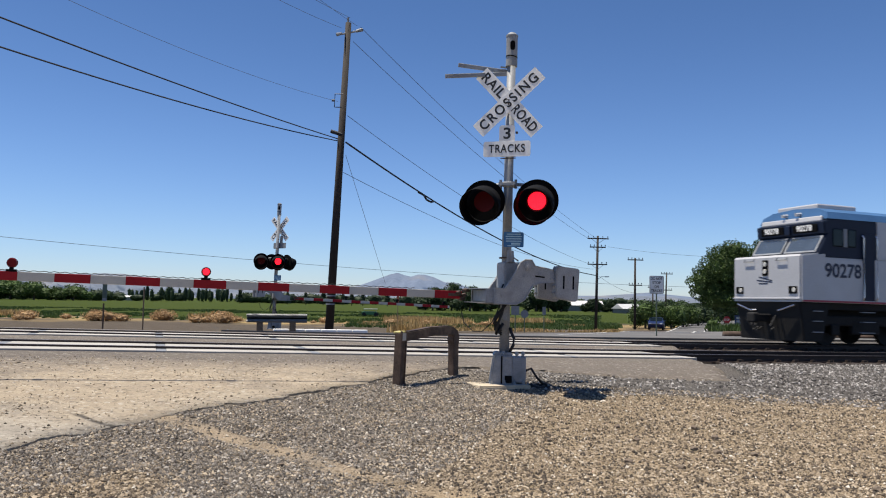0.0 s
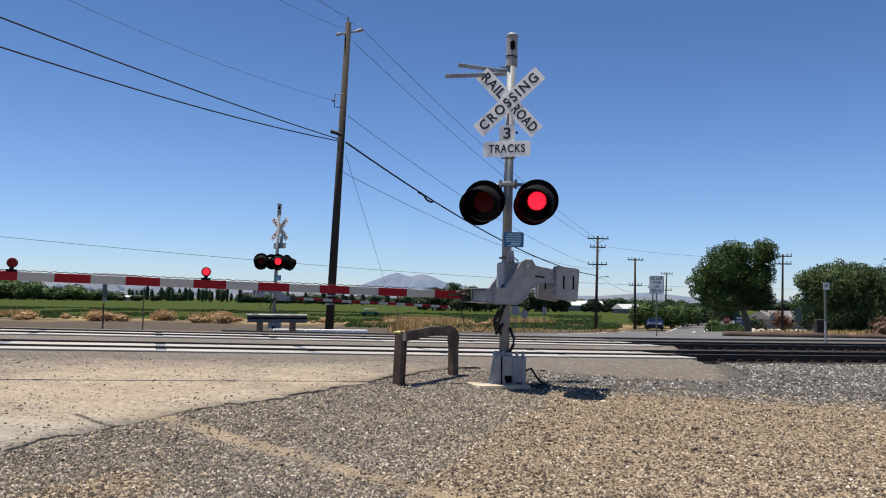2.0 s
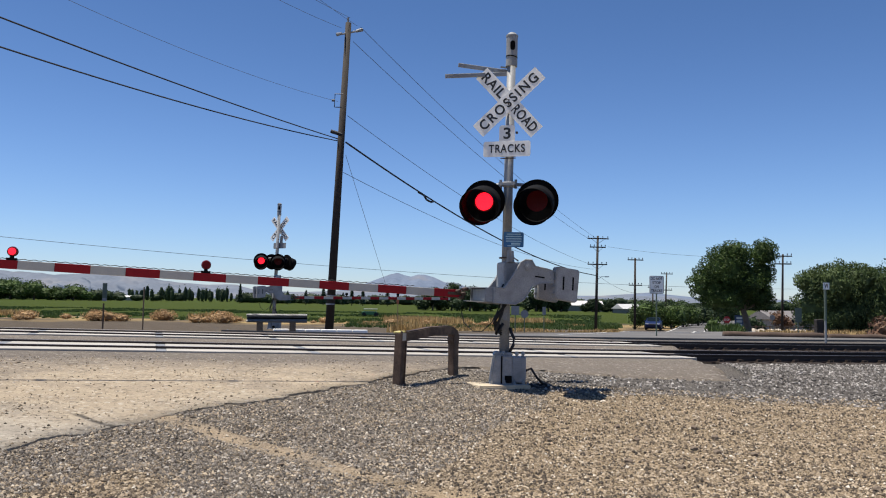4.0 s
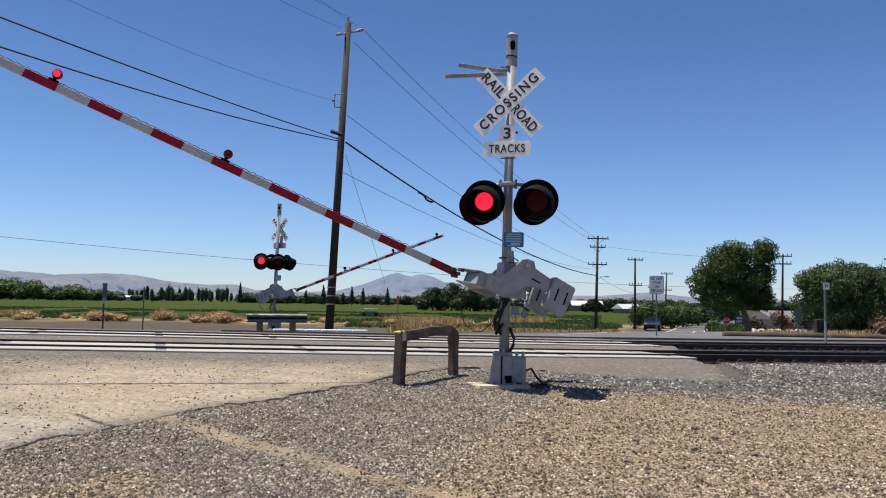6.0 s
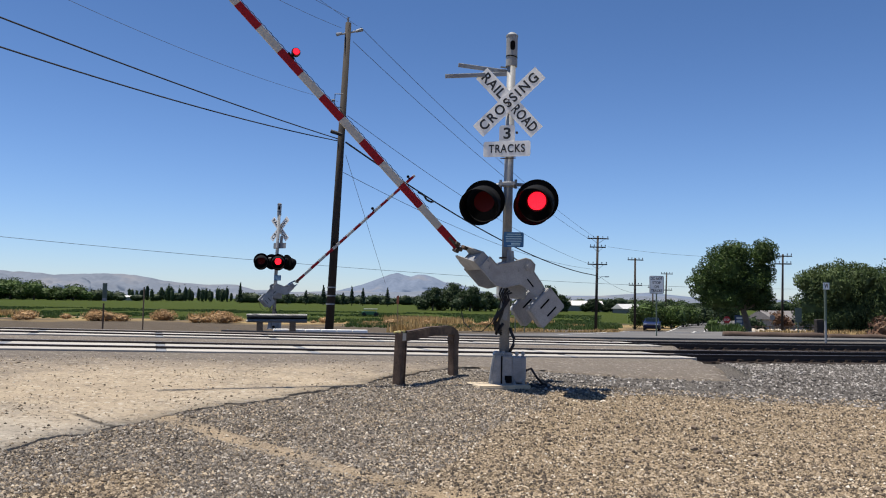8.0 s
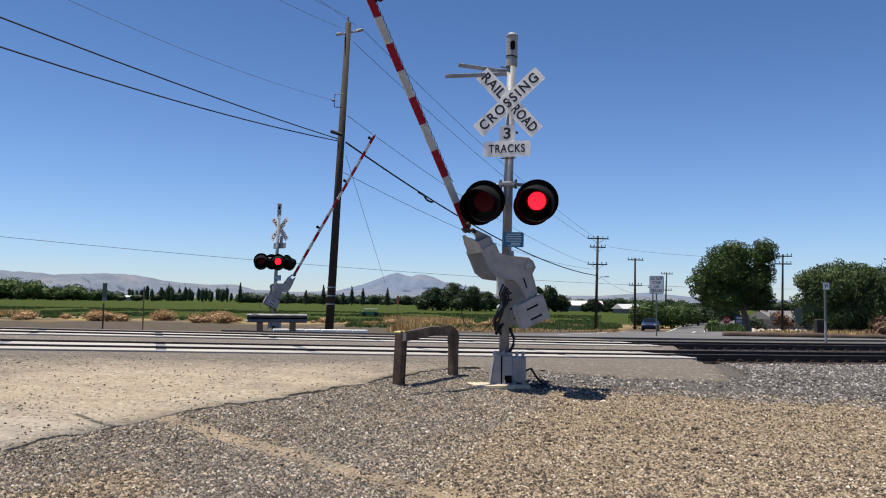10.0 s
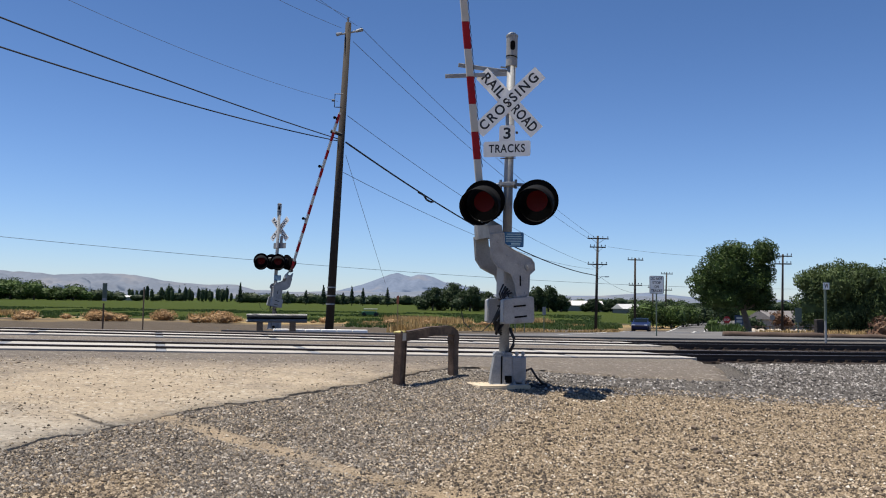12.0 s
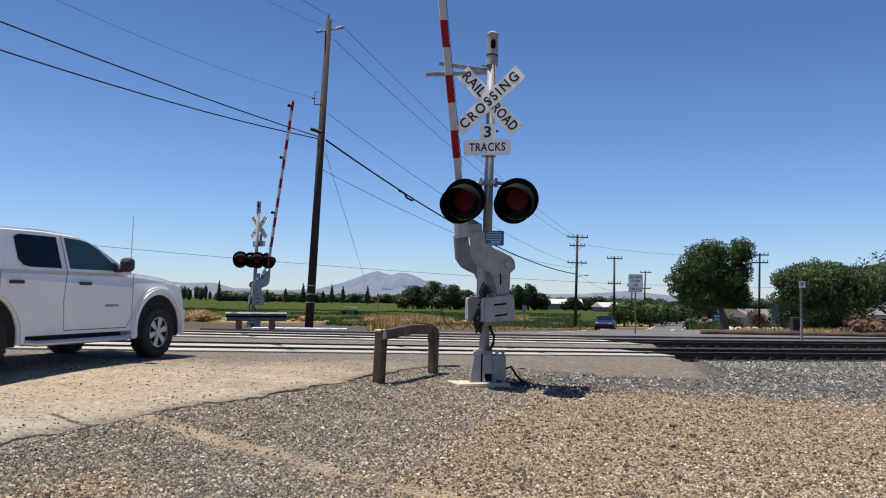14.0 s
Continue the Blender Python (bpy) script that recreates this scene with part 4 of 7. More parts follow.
cyl(bm, (-0.1, -0.3, 9.55), (0.45, -0.3, 9.38), 0.09, 0.09, 10)
part("splice_case", bm, CABLE, big, "black splice case")
for z in (1.2, 1.6, 2.0):
    bm = bmesh.new()
    cyl(bm, (0.04 * z, 0, z), (0.04 * z, 0, z + 0.06), 0.222, 0.22, 14)
    part("band", bm, GREYBOX, big, "grey metal band")
pm = pole("wooden utility pole with two crossarms in the weeds", (16.46, 85, -1.5), (16.67, 85, 8.8), 0.17, [(0.97, 1.2, 10), (0.88, 0.9, 10), (0.70, 1.1, 10)])
bm = bmesh.new()
tube(bm, [(0.2, 0, 5.6), (0.6, 0, 5.9), (1.1, 0, 5.9)], 0.03, 6)
box(bm, (0.45, 0.14, 0.1), pose(1.2, 0, 5.9), 0.03)
part("street_light", bm, GALV, pm, "grey street light on a bracket")
pole("wooden utility pole beside the side road", (22.35, 92, -1.5), (22.4, 92, 6.9), 0.16, [(0.97, 0.95, 8), (0.62, 0.8, 8)], False)
pole("distant wooden utility pole beside the side road", (33.7, 120, -1.5), (34.0, 120, 6.4), 0.15, [(0.97, 0.9, 5), (0.66, 0.9, 5)], False)
pole("wooden utility pole near the tree", (34.26, 80, -1.5), (34.45, 80, 6.8), 0.13, [(0.975, 0.85, -5), (0.88, 0.8, -5)], False)
pole("distant wooden utility pole beyond the hedge", (27.9, 105, -1.5), (27.9, 105, 4.0), 0.12, [(0.96, 0.7, 5)], False)


def wire(label, a, b, sag, r, material=WIRE):
    a, b = Vector(a), Vector(b)
    bm = bmesh.new()
    n = 40
    tube(bm, [a.lerp(b, k / n) - Vector((0, 0, 4 * sag * (k / n) * (1 - k / n))) for k in range(n + 1)], r, 5)
    return tagged(part("overhead_wire", bm, material), label, "cable", "overhead wires")


for ends in (((-5.19, 38.0, 9.29), (-12.72, 20.0, 9.08), 0.12), ((-5.13, 38.0, 9.18), (-12.68, 20.0, 8.23), 0.22)):
    wire("thick black cable strung from the tall pole", *ends, 0.026, CABLE)
wire("thick black cable strung between two poles", (-4.8, 38.0, 9.13), (16.56, 85.0, 4.52), 1.15, 0.045, CABLE)
for a, b, sag in (((-5.23, 38.0, 11.13), (-12.31, 23.0, 10.74), 0.3), ((-5.13, 38.0, 14.79), (-7.04, 30.0, 13.33), 0.05), ((-4.73, 38.0, 15.31), (-6.3, 33.0, 14.64), 0.03),
                  ((-4.38, 38.0, 14.91), (-5.94, 33.0, 14.64), 0.03), ((-4.75, 38.0, 10.44), (16.31, 85.0, 5.61), 0.9), ((-4.22, 38.0, 14.86), (16.67, 85.0, 8.42), 0.7),
                  ((-4.56, 38.0, 14.12), (15.82, 85.0, 8.4), 0.7), ((-4.79, 38.0, 8.5), (-4.33, 60.0, 2.78), 0.0), ((-4.9, 38.0, 7.66), (16.19, 85.0, 5.2), 0.9),
                  ((-27.22, 45.0, 4.95), (38.65, 85.0, 3.41), 0.75), ((16.8, 85.0, 4.46), (22.92, 92.0, 2.74), 0.4), ((17.77, 85.0, 7.64), (34.48, 80.0, 6.47), 0.4)):
    wire("thin grey overhead wire", a, b, sag, 0.006 + 0.00009 * b[1])


bm = bmesh.new()
sx, sy, sz = -1.02, 46.3, 7.52
tube(bm, [(sx - 0.45, sy - 0.9, sz + 0.24), (sx - 0.15, sy - 0.3, sz + 0.16), (sx, sy, sz - 0.06), (sx + 0.25, sy + 0.5, sz - 0.14), (sx + 0.4, sy + 0.8, sz - 0.07)], 0.06, 8)
tagged(part("cable_splice", bm, CABLE, smooth=True), "black splice loop hanging on the thick cable", "cable splice")


# ---- foliage ----
def leaf_material(name, dark, light, glow=0.25):
    m = bpy.data.materials.new(name)
    m.use_nodes = True
    n, l = m.node_tree.nodes, m.node_tree.links
    b = n["Principled BSDF"]
    g = n.new("ShaderNodeNewGeometry")
    pos = node_noise(n, l, g.outputs["Position"], 0.9, 3, 0.5, 0.35, 0.65)
    f = node_math(n, l, "ADD", node_math(n, l, "MULTIPLY", g.outputs["Random Per Island"], 0.6), node_math(n, l, "MULTIPLY", pos, 0.4))
    col = node_mix(n, l, f, dark, light)
    l.new(col, b.inputs["Base Color"])
    b.inputs["Roughness"].default_value = 0.6
    b.inputs["Specular IOR Level"].default_value = 0.25
    tr = n.new("ShaderNodeBsdfTranslucent")
    l.new(col, tr.inputs[0])
    mx = n.new("ShaderNodeMixShader")
    mx.inputs[0].default_value = glow
    l.new(b.outputs[0], mx.inputs[1])
    l.new(tr.outputs[0], mx.inputs[2])
    l.new(mx.outputs[0], n["Material Output"].inputs[0])
    return m


LEAF = leaf_material("green_leaves", (0.010, 0.022, 0.006), (0.085, 0.140, 0.034))
LEAF_PALE = leaf_material("pale_willowy_leaves", (0.018, 0.034, 0.012), (0.125, 0.175, 0.065), 0.35)
LEAF_DULL = leaf_material("dusty_leaves", (0.014, 0.028, 0.012), (0.045, 0.072, 0.028))
NEEDLE = leaf_material("dark_needles", (0.010, 0.022, 0.012), (0.035, 0.06, 0.028), 0.1)
STRAW = leaf_material("dry_straw", (0.20, 0.13, 0.05), (0.50, 0.36, 0.17), 0.3)
WEED = leaf_material("green_weeds", (0.022, 0.05, 0.012), (0.07, 0.11, 0.03), 0.3)
BARK = mat("grey_bark", (0.13, 0.10, 0.075), 0.9, 0, 0.3, 4, 0.5)


def leaves(verts, faces, rng, blobs, count, size, droop=0.0):
    """Leaf clumps scattered through round masses, denser near their outside."""
    vol = [b[3] * b[4] * b[5] for b in blobs]
    pick = rng.choices(range(len(blobs)), weights=[v ** 0.75 for v in vol], k=count)
    for i in pick:
        cx, cy, cz, rx, ry, rz = blobs[i]
        d = Vector((rng.gauss(0, 1), rng.gauss(0, 1), rng.gauss(0, 1))).normalized()
        lump = 1 + 0.22 * noise.noise((d.x * 2.3 + cx, d.y * 2.3 + cz, d.z * 2.3 + i)) + 0.12 * noise.noise((d.x * 6 + cx, d.y * 6, d.z * 6 + i))
        r = lump * (rng.random() ** 0.28)
        p = Vector((cx + d.x * rx * r, cy + d.y * ry * r, cz + d.z * rz * r))
        if noise.noise((p.x * 1.1 / max(0.3, size * 4), p.y * 1.1 / max(0.3, size * 4), p.z * 1.1 / max(0.3, size * 4))) < -0.22:
            continue
        t = Vector((rng.gauss(0, 1), rng.gauss(0, 1), rng.gauss(0, 0.7) - droop)).normalized()
        s = t.cross(Vector((rng.gauss(0, 1), rng.gauss(0, 1), rng.gauss(0, 1)))).normalized()
        ln, wd = size * rng.uniform(0.7, 1.4), size * rng.uniform(0.35, 0.6)
        k = len(verts)
        verts += [p - t * ln * 0.5, p + s * wd * 0.5, p + t * ln * 0.5, p - s * wd * 0.5]
        faces.append((k, k + 1, k + 2, k + 3))


def cores(verts, faces, blobs, share, seed, fine=3):
    """Dense leafy insides of a crown: lumpy masses well within the outer leaves."""
    for j, (cx, cy, cz, rx, ry, rz) in enumerate(blobs):
        bm = bmesh.new()
        bmesh.ops.create_icosphere(bm, subdivisions=fine, radius=1)
        k = len(verts)
        for v in bm.verts:
            d = v.co.normalized()
            r = share * (1 + 0.22 * noise.noise((d.x * 2.3 + cx, d.y * 2.3 + cz, d.z * 2.3 + j)) + 0.25 * noise.noise((d.x * 7 + seed, d.y * 7, d.z * 7 + j)))
            verts.append(Vector((cx + d.x * rx * r, cy + d.y * ry * r, cz + d.z * rz * r)))
        bm.verts.index_update()
        faces += [tuple(v.index + k for v in f.verts) for f in bm.faces]
        bm.free()


def leaf_mesh(name, blobs, count, size, material, parent=None, seed=1, droop=0.0, label="", core=0.66):
    rng = random.Random(seed)
    verts, faces = [], []
    if core:
        cores(verts, faces, blobs, core, seed)
    leaves(verts, faces, rng, blobs, count, size, droop)
    me = bpy.data.meshes.new(name)
    me.from_pydata(verts, [], faces)
    me.materials.append(material)
    ob = new(name, me)
    if parent:
        ob.parent = parent
    return tagged(ob, label)


def tree(label, at, blobs, count, size, trunk, material=LEAF, seed=1, droop=0.2, group=""):
    """A tree: tapered trunk, limbs into each leaf mass, crown of small leaves. trunk: radius, lean x, fork height."""
    t = thing("tree", label, "tree", Matrix.Translation(at), group)
    r, lean, fork = trunk
    bm = bmesh.new()
    tube(bm, [(0, 0, -0.3), (lean * 0.15, 0, fork * 0.3), (lean * 0.5, 0.05, fork * 0.65), (lean, 0.08, fork)], r, 10)
    for v in bm.verts:
        k = 1 - 0.4 * max(0, min(1, v.co.z / max(0.1, fork)))
        v.co.x = lean * max(0, v.co.z / fork) ** 1.5 + (v.co.x - lean * max(0, v.co.z / fork) ** 1.5) * k
    tr = part("trunk", bm, BARK, t, smooth=True)
    for b in blobs:
        bm = bmesh.new()
        c = Vector(b[:3])
        f = Vector((lean, 0.08, fork * 0.97))
        mid = f.lerp(c, 0.5) + Vector((0.1 * b[3], 0, -0.1 * b[5]))
        cyl(bm, f, mid, r * 0.5, r * 0.32, 8)
        cyl(bm, mid, c, r * 0.32, r * 0.12, 8)
        part("limb", bm, BARK, tr, smooth=True)
    leaf_mesh("crown", blobs, count, size, material, t, seed, droop)
    return t


S1 = 1 / 18.7
tree("large round green tree at the road junction", (28.98, 75, -1.2),
     [((x - 1325) * S1, dy, (590 - y) * S1, rx * S1, rx * S1 * 0.9, rz * S1) for x, y, rx, rz, dy in
      ((1285, 475, 46, 44, 0), (1258, 502, 38, 36, 0.5), (1300, 448, 30, 24, -0.3), (1318, 505, 44, 40, 0.2), (1352, 446, 27, 28, 0), (1350, 485, 26, 34, 0.4), (1280, 528, 42, 24, 0), (1350, 525, 26, 24, 0.3))],
     48000, 0.20, (0.36, -0.5, 2.4), LEAF, 3, 0.7)
S2 = 1 / 26.9
tree("broad green tree with hanging branches by the tracks", (26.5, 52, -0.75),
     [((x - 1500) * S2, dy, (606 - y) * S2, rx * S2, rx * S2 * 0.9, rz * S2) for x, y, rx, rz, dy in
      ((1478, 510, 52, 48, 0), (1450, 545, 40, 42, 0.3), (1520, 500, 46, 34, 0), (1525, 550, 55, 46, 0.2), (1570, 515, 48, 44, 0.5), (1480, 565, 40, 34, -0.3), (1440, 500, 28, 20, 0.2))],
     46000, 0.17, (0.28, 0.3, 1.6), LEAF_PALE, 5, 1.3)
tree("dusty green tree behind the broad tree", (44, 74, -1.4), [(0, 0, 5.2, 4.2, 3.5, 2.8), (-2.5, 0, 4.2, 2.6, 2.2, 2.2), (3.2, 0, 4.6, 3, 2.6, 2.4), (6, 0, 4, 2.6, 2.2, 2.2)], 7000, 0.30, (0.3, 0.2, 2.2), LEAF_DULL, 6)
tree("fan palm with a yellowish top", (52.5, 100, -1.4), [(0, 0, 6.7, 0.9, 0.9, 0.6), (0, 0, 6.2, 0.55, 0.55, 0.9)], 500, 0.5, (0.2, 0.1, 6.0), STRAW, 8, 0.4)
for i, (px_, w, h, y) in enumerate(((24.6, 3.0, 3.4, 96), (28.0, 2.8, 3.1, 97), (31.0, 3.2, 3.2, 102), (35.5, 3.6, 3.0, 110), (39.5, 3.4, 3.2, 118), (44.5, 3.8, 3.6, 125))):
    tree("dense dark green roadside tree", (px_, y, -1.4), [(0, 0, h * 0.55, w * 0.55, w * 0.5, h * 0.5), (w * 0.35, 0, h * 0.45, w * 0.4, w * 0.4, h * 0.42), (-w * 0.35, 0, h * 0.42, w * 0.4, w * 0.4, h * 0.42)],
         2600, 0.26, (0.16, 0.1, 0.9), LEAF_DULL if i > 2 else LEAF, 20 + i, 0.2, "roadside trees")


def far_place(px_, y_px, depth):
    """A spot on the far plain: across in thousandths of the depth."""
    return (px_ * depth, depth, -1.4)


# big trees across the field
for i, (tx, w, h, d) in enumerate(((-0.012, 8, 7.2, 245), (0.012, 10, 8.8, 250), (0.035, 9, 7.6, 240), (0.055, 7, 6.0, 245), (0.118, 7, 8.2, 260), (0.134, 8, 8.6, 262), (0.150, 5, 5.5, 262), (0.19, 6, 4.5, 270), (0.215, 6, 4.2, 270))):
    tree("round dark green tree across the field", (tx * d, d, -1.4), [(0, 0, h * 0.58, w * 0.40, w * 0.4, h * 0.42), (w * 0.32, 0, h * 0.36, w * 0.38, w * 0.3, h * 0.36), (-w * 0.32, 0, h * 0.32, w * 0.40, w * 0.3, h * 0.34), (w * 0.1, -w * 0.1, h * 0.82, w * 0.2, w * 0.2, h * 0.2)],
         4600, 0.62, (0.35, 0.2, h * 0.3), LEAF_DULL, 40 + i, 0.2, "trees across the field")
for i, (tx, w, h, d) in enumerate(((-0.545, 26, 13, 460), (-0.515, 20, 11.5, 455), (-0.565, 22, 12, 470), (-0.465, 19, 9.4, 450), (-0.487, 10, 8, 455))):
    tree("round green tree at the far field edge", (tx * d, d, -1.4), [(0, 0, h * 0.55, w * 0.42, w * 0.4, h * 0.45), (w * 0.3, 0, h * 0.36, w * 0.34, w * 0.3, h * 0.36), (-w * 0.32, 0, h * 0.34, w * 0.34, w * 0.3, h * 0.36)],
         3500, 1.1, (0.6, 0.2, h * 0.3), LEAF, 60 + i, 0.2, "trees at the field edge")
for i, (tx, h, d) in enumerate(((-0.255, 11, 420), (-0.150, 10, 400), (-0.172, 7.5, 410), (-0.114, 9.5, 400), (-0.100, 8.6, 400), (-0.069, 9, 390), (-0.125, 6.5, 420), (-0.195, 7, 420))):
    tree("dark narrow conifer across the field", (tx * d, d, -1.4), [(0, 0, h * (0.18 + 0.11 * k), (1.9 - 0.22 * k), (1.9 - 0.22 * k), h * 0.10) for k in range(8)],
         700, 0.8, (0.25, 0.05, h * 0.9), NEEDLE, 80 + i, 0.5, "conifers")


def far_woods():
    """A ragged line of woods and poplars that closes the plain."""
    rng = random.Random(12)
    verts, faces = [], []
    blobs = []
    for k in range(420):
        tx = rng.uniform(-0.62, 0.62)
        d = rng.uniform(470, 640)
        h = rng.uniform(3.5, 7.5)
        if -0.40 < tx < -0.26 and rng.random() < 0.85:
            h = rng.uniform(7, 11.5)
            blobs.append((tx * d, d, h * 0.5 - 1.4, 1.6, 1.6, h * 0.55))
        else:
            blobs.append((tx * d, d, h * 0.45 - 1.4, rng.uniform(3, 8), 3, h * 0.55))
    cores(verts, faces, blobs, 0.8, 3, 2)
    leaves(verts, faces, rng, blobs, 60000, 1.3)
    me = bpy.data.meshes.new("far_woods")
    me.from_pydata(verts, [], faces)
    me.materials.append(LEAF_DULL)
    tagged(new("far_woods", me), "line of distant dusty green woods and poplars", "woods", kind="stuff")


far_woods()


# ---- hills on the horizon ----
def ridge(name, label, depth, profile, material, rough):
    """A long hill range: a crest line over the plain, with folds on its face."""
    xs = np.linspace(-0.95, 0.95, 900)
    px_ = [p[0] for p in profile]
    hz = [p[1] for p in profile]
    bm = bmesh.new()
    rows = []
    for j, t in enumerate(np.linspace(0, 1, 14)):
        line = []
        for x in xs:
            h = float(np.interp(x, px_, hz)) * depth
            h *= 1 + rough * noise.noise((x * 26, depth * 0.01, 0)) + rough * 0.5 * noise.noise((x * 80, 1, 0))
            d = depth * (0.90 + 0.10 * t)
            z = h * (t ** 0.8) * (1 + 0.5 * (1 - t) * noise.noise((x * 40, t * 3, 4)) + 0.3 * (1 - t) * noise.noise((x * 120, t * 5, 8)))
            line.append(bm.verts.new((x * d, d + (1 - t) * 180 * noise.noise((x * 45, t * 4, 2)), z - 3)))
        rows.append(line)
    for a, b in zip(rows, rows[1:]):
        for i in range(len(xs) - 1):
            bm.faces.new((a[i], a[i + 1], b[i + 1], b[i]))
    ob = part(name, bm, material, smooth=True)
    return tagged(ob, label, "hills", kind="structure")


# distance haze put into the colour: bluish base plus an even blue-grey emission
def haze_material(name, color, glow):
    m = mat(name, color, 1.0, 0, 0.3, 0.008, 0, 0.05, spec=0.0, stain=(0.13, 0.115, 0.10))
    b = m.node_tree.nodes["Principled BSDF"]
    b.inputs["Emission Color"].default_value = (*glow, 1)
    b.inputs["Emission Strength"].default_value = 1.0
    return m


# blue of both ranges is painted air haze, glowing evenly
ridge("backdrop_hills", "low dry hills on the horizon with painted blue-grey haze", 3600,
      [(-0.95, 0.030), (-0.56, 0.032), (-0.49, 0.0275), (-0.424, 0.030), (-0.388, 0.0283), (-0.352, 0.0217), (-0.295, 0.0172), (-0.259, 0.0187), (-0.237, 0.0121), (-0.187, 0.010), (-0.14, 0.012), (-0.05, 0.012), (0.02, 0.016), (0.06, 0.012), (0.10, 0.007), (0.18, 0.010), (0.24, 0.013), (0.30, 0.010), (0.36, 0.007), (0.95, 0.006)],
      haze_material("hazed_dry_hills", (0.07, 0.075, 0.085), (0.100, 0.122, 0.165)), 0.07)
ridge("backdrop_mountain", "twin-peaked mountain on the horizon with painted blue-grey haze", 4300,
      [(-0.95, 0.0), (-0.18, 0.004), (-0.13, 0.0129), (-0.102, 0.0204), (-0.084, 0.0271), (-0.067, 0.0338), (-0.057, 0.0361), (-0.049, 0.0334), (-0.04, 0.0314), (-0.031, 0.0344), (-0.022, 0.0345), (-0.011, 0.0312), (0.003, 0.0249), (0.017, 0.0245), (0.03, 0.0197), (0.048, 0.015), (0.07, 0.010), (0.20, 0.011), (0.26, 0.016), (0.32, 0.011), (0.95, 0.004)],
      haze_material("hazed_mountain", (0.07, 0.08, 0.10), (0.088, 0.117, 0.175)), 0.015)


# ---- the train: a cab unit running tail-last to the right ----
TRAIN_WHITE = mat("dusty_silver_white_paint", (0.46, 0.46, 0.47), 0.45, 0.15, 0.07, 1.2, 0.02, 20, stain=(0.45, 0.44, 0.43))
TRAIN_BLUE = mat("dark_blue_band", (0.007, 0.014, 0.034), 0.5, 0, 0.15, 2, 0, spec=0.25)
TRAIN_ROOF = mat("blue_grey_roof", (0.05, 0.13, 0.27), 0.5, 0.1, 0.15, 2, 0.03)
UNDER = mat("black_underframe_grime", (0.006, 0.0055, 0.0055), 0.8, 0.1, 0.3, 3, 0.3)
GLASS_DARK = mat("dark_tinted_glass", (0.006, 0.010, 0.011), 0.06, 0, 0.1, 5, 0, spec=0.25)
SKY_GLASS = mat("sky_reflecting_glass", (0.20, 0.24, 0.26), 0.12, 0.75, 0.15, 3, 0)
CHROME = mat("bright_steel", (0.6, 0.6, 0.62), 0.25, 0.95, 0.08, 6, 0)
AMBER = mat("clear_lamp_glass", (0.55, 0.53, 0.48), 0.15, 0, 0.1, 20, 0.1)
RED_LINE = mat("red_stripe", (0.30, 0.03, 0.05), 0.4, 0, 0.1, 5, 0)
BLACK_NUM = mat("dark_blue_numerals", (0.015, 0.02, 0.045), 0.5, 0, 0.05, 5, 0)


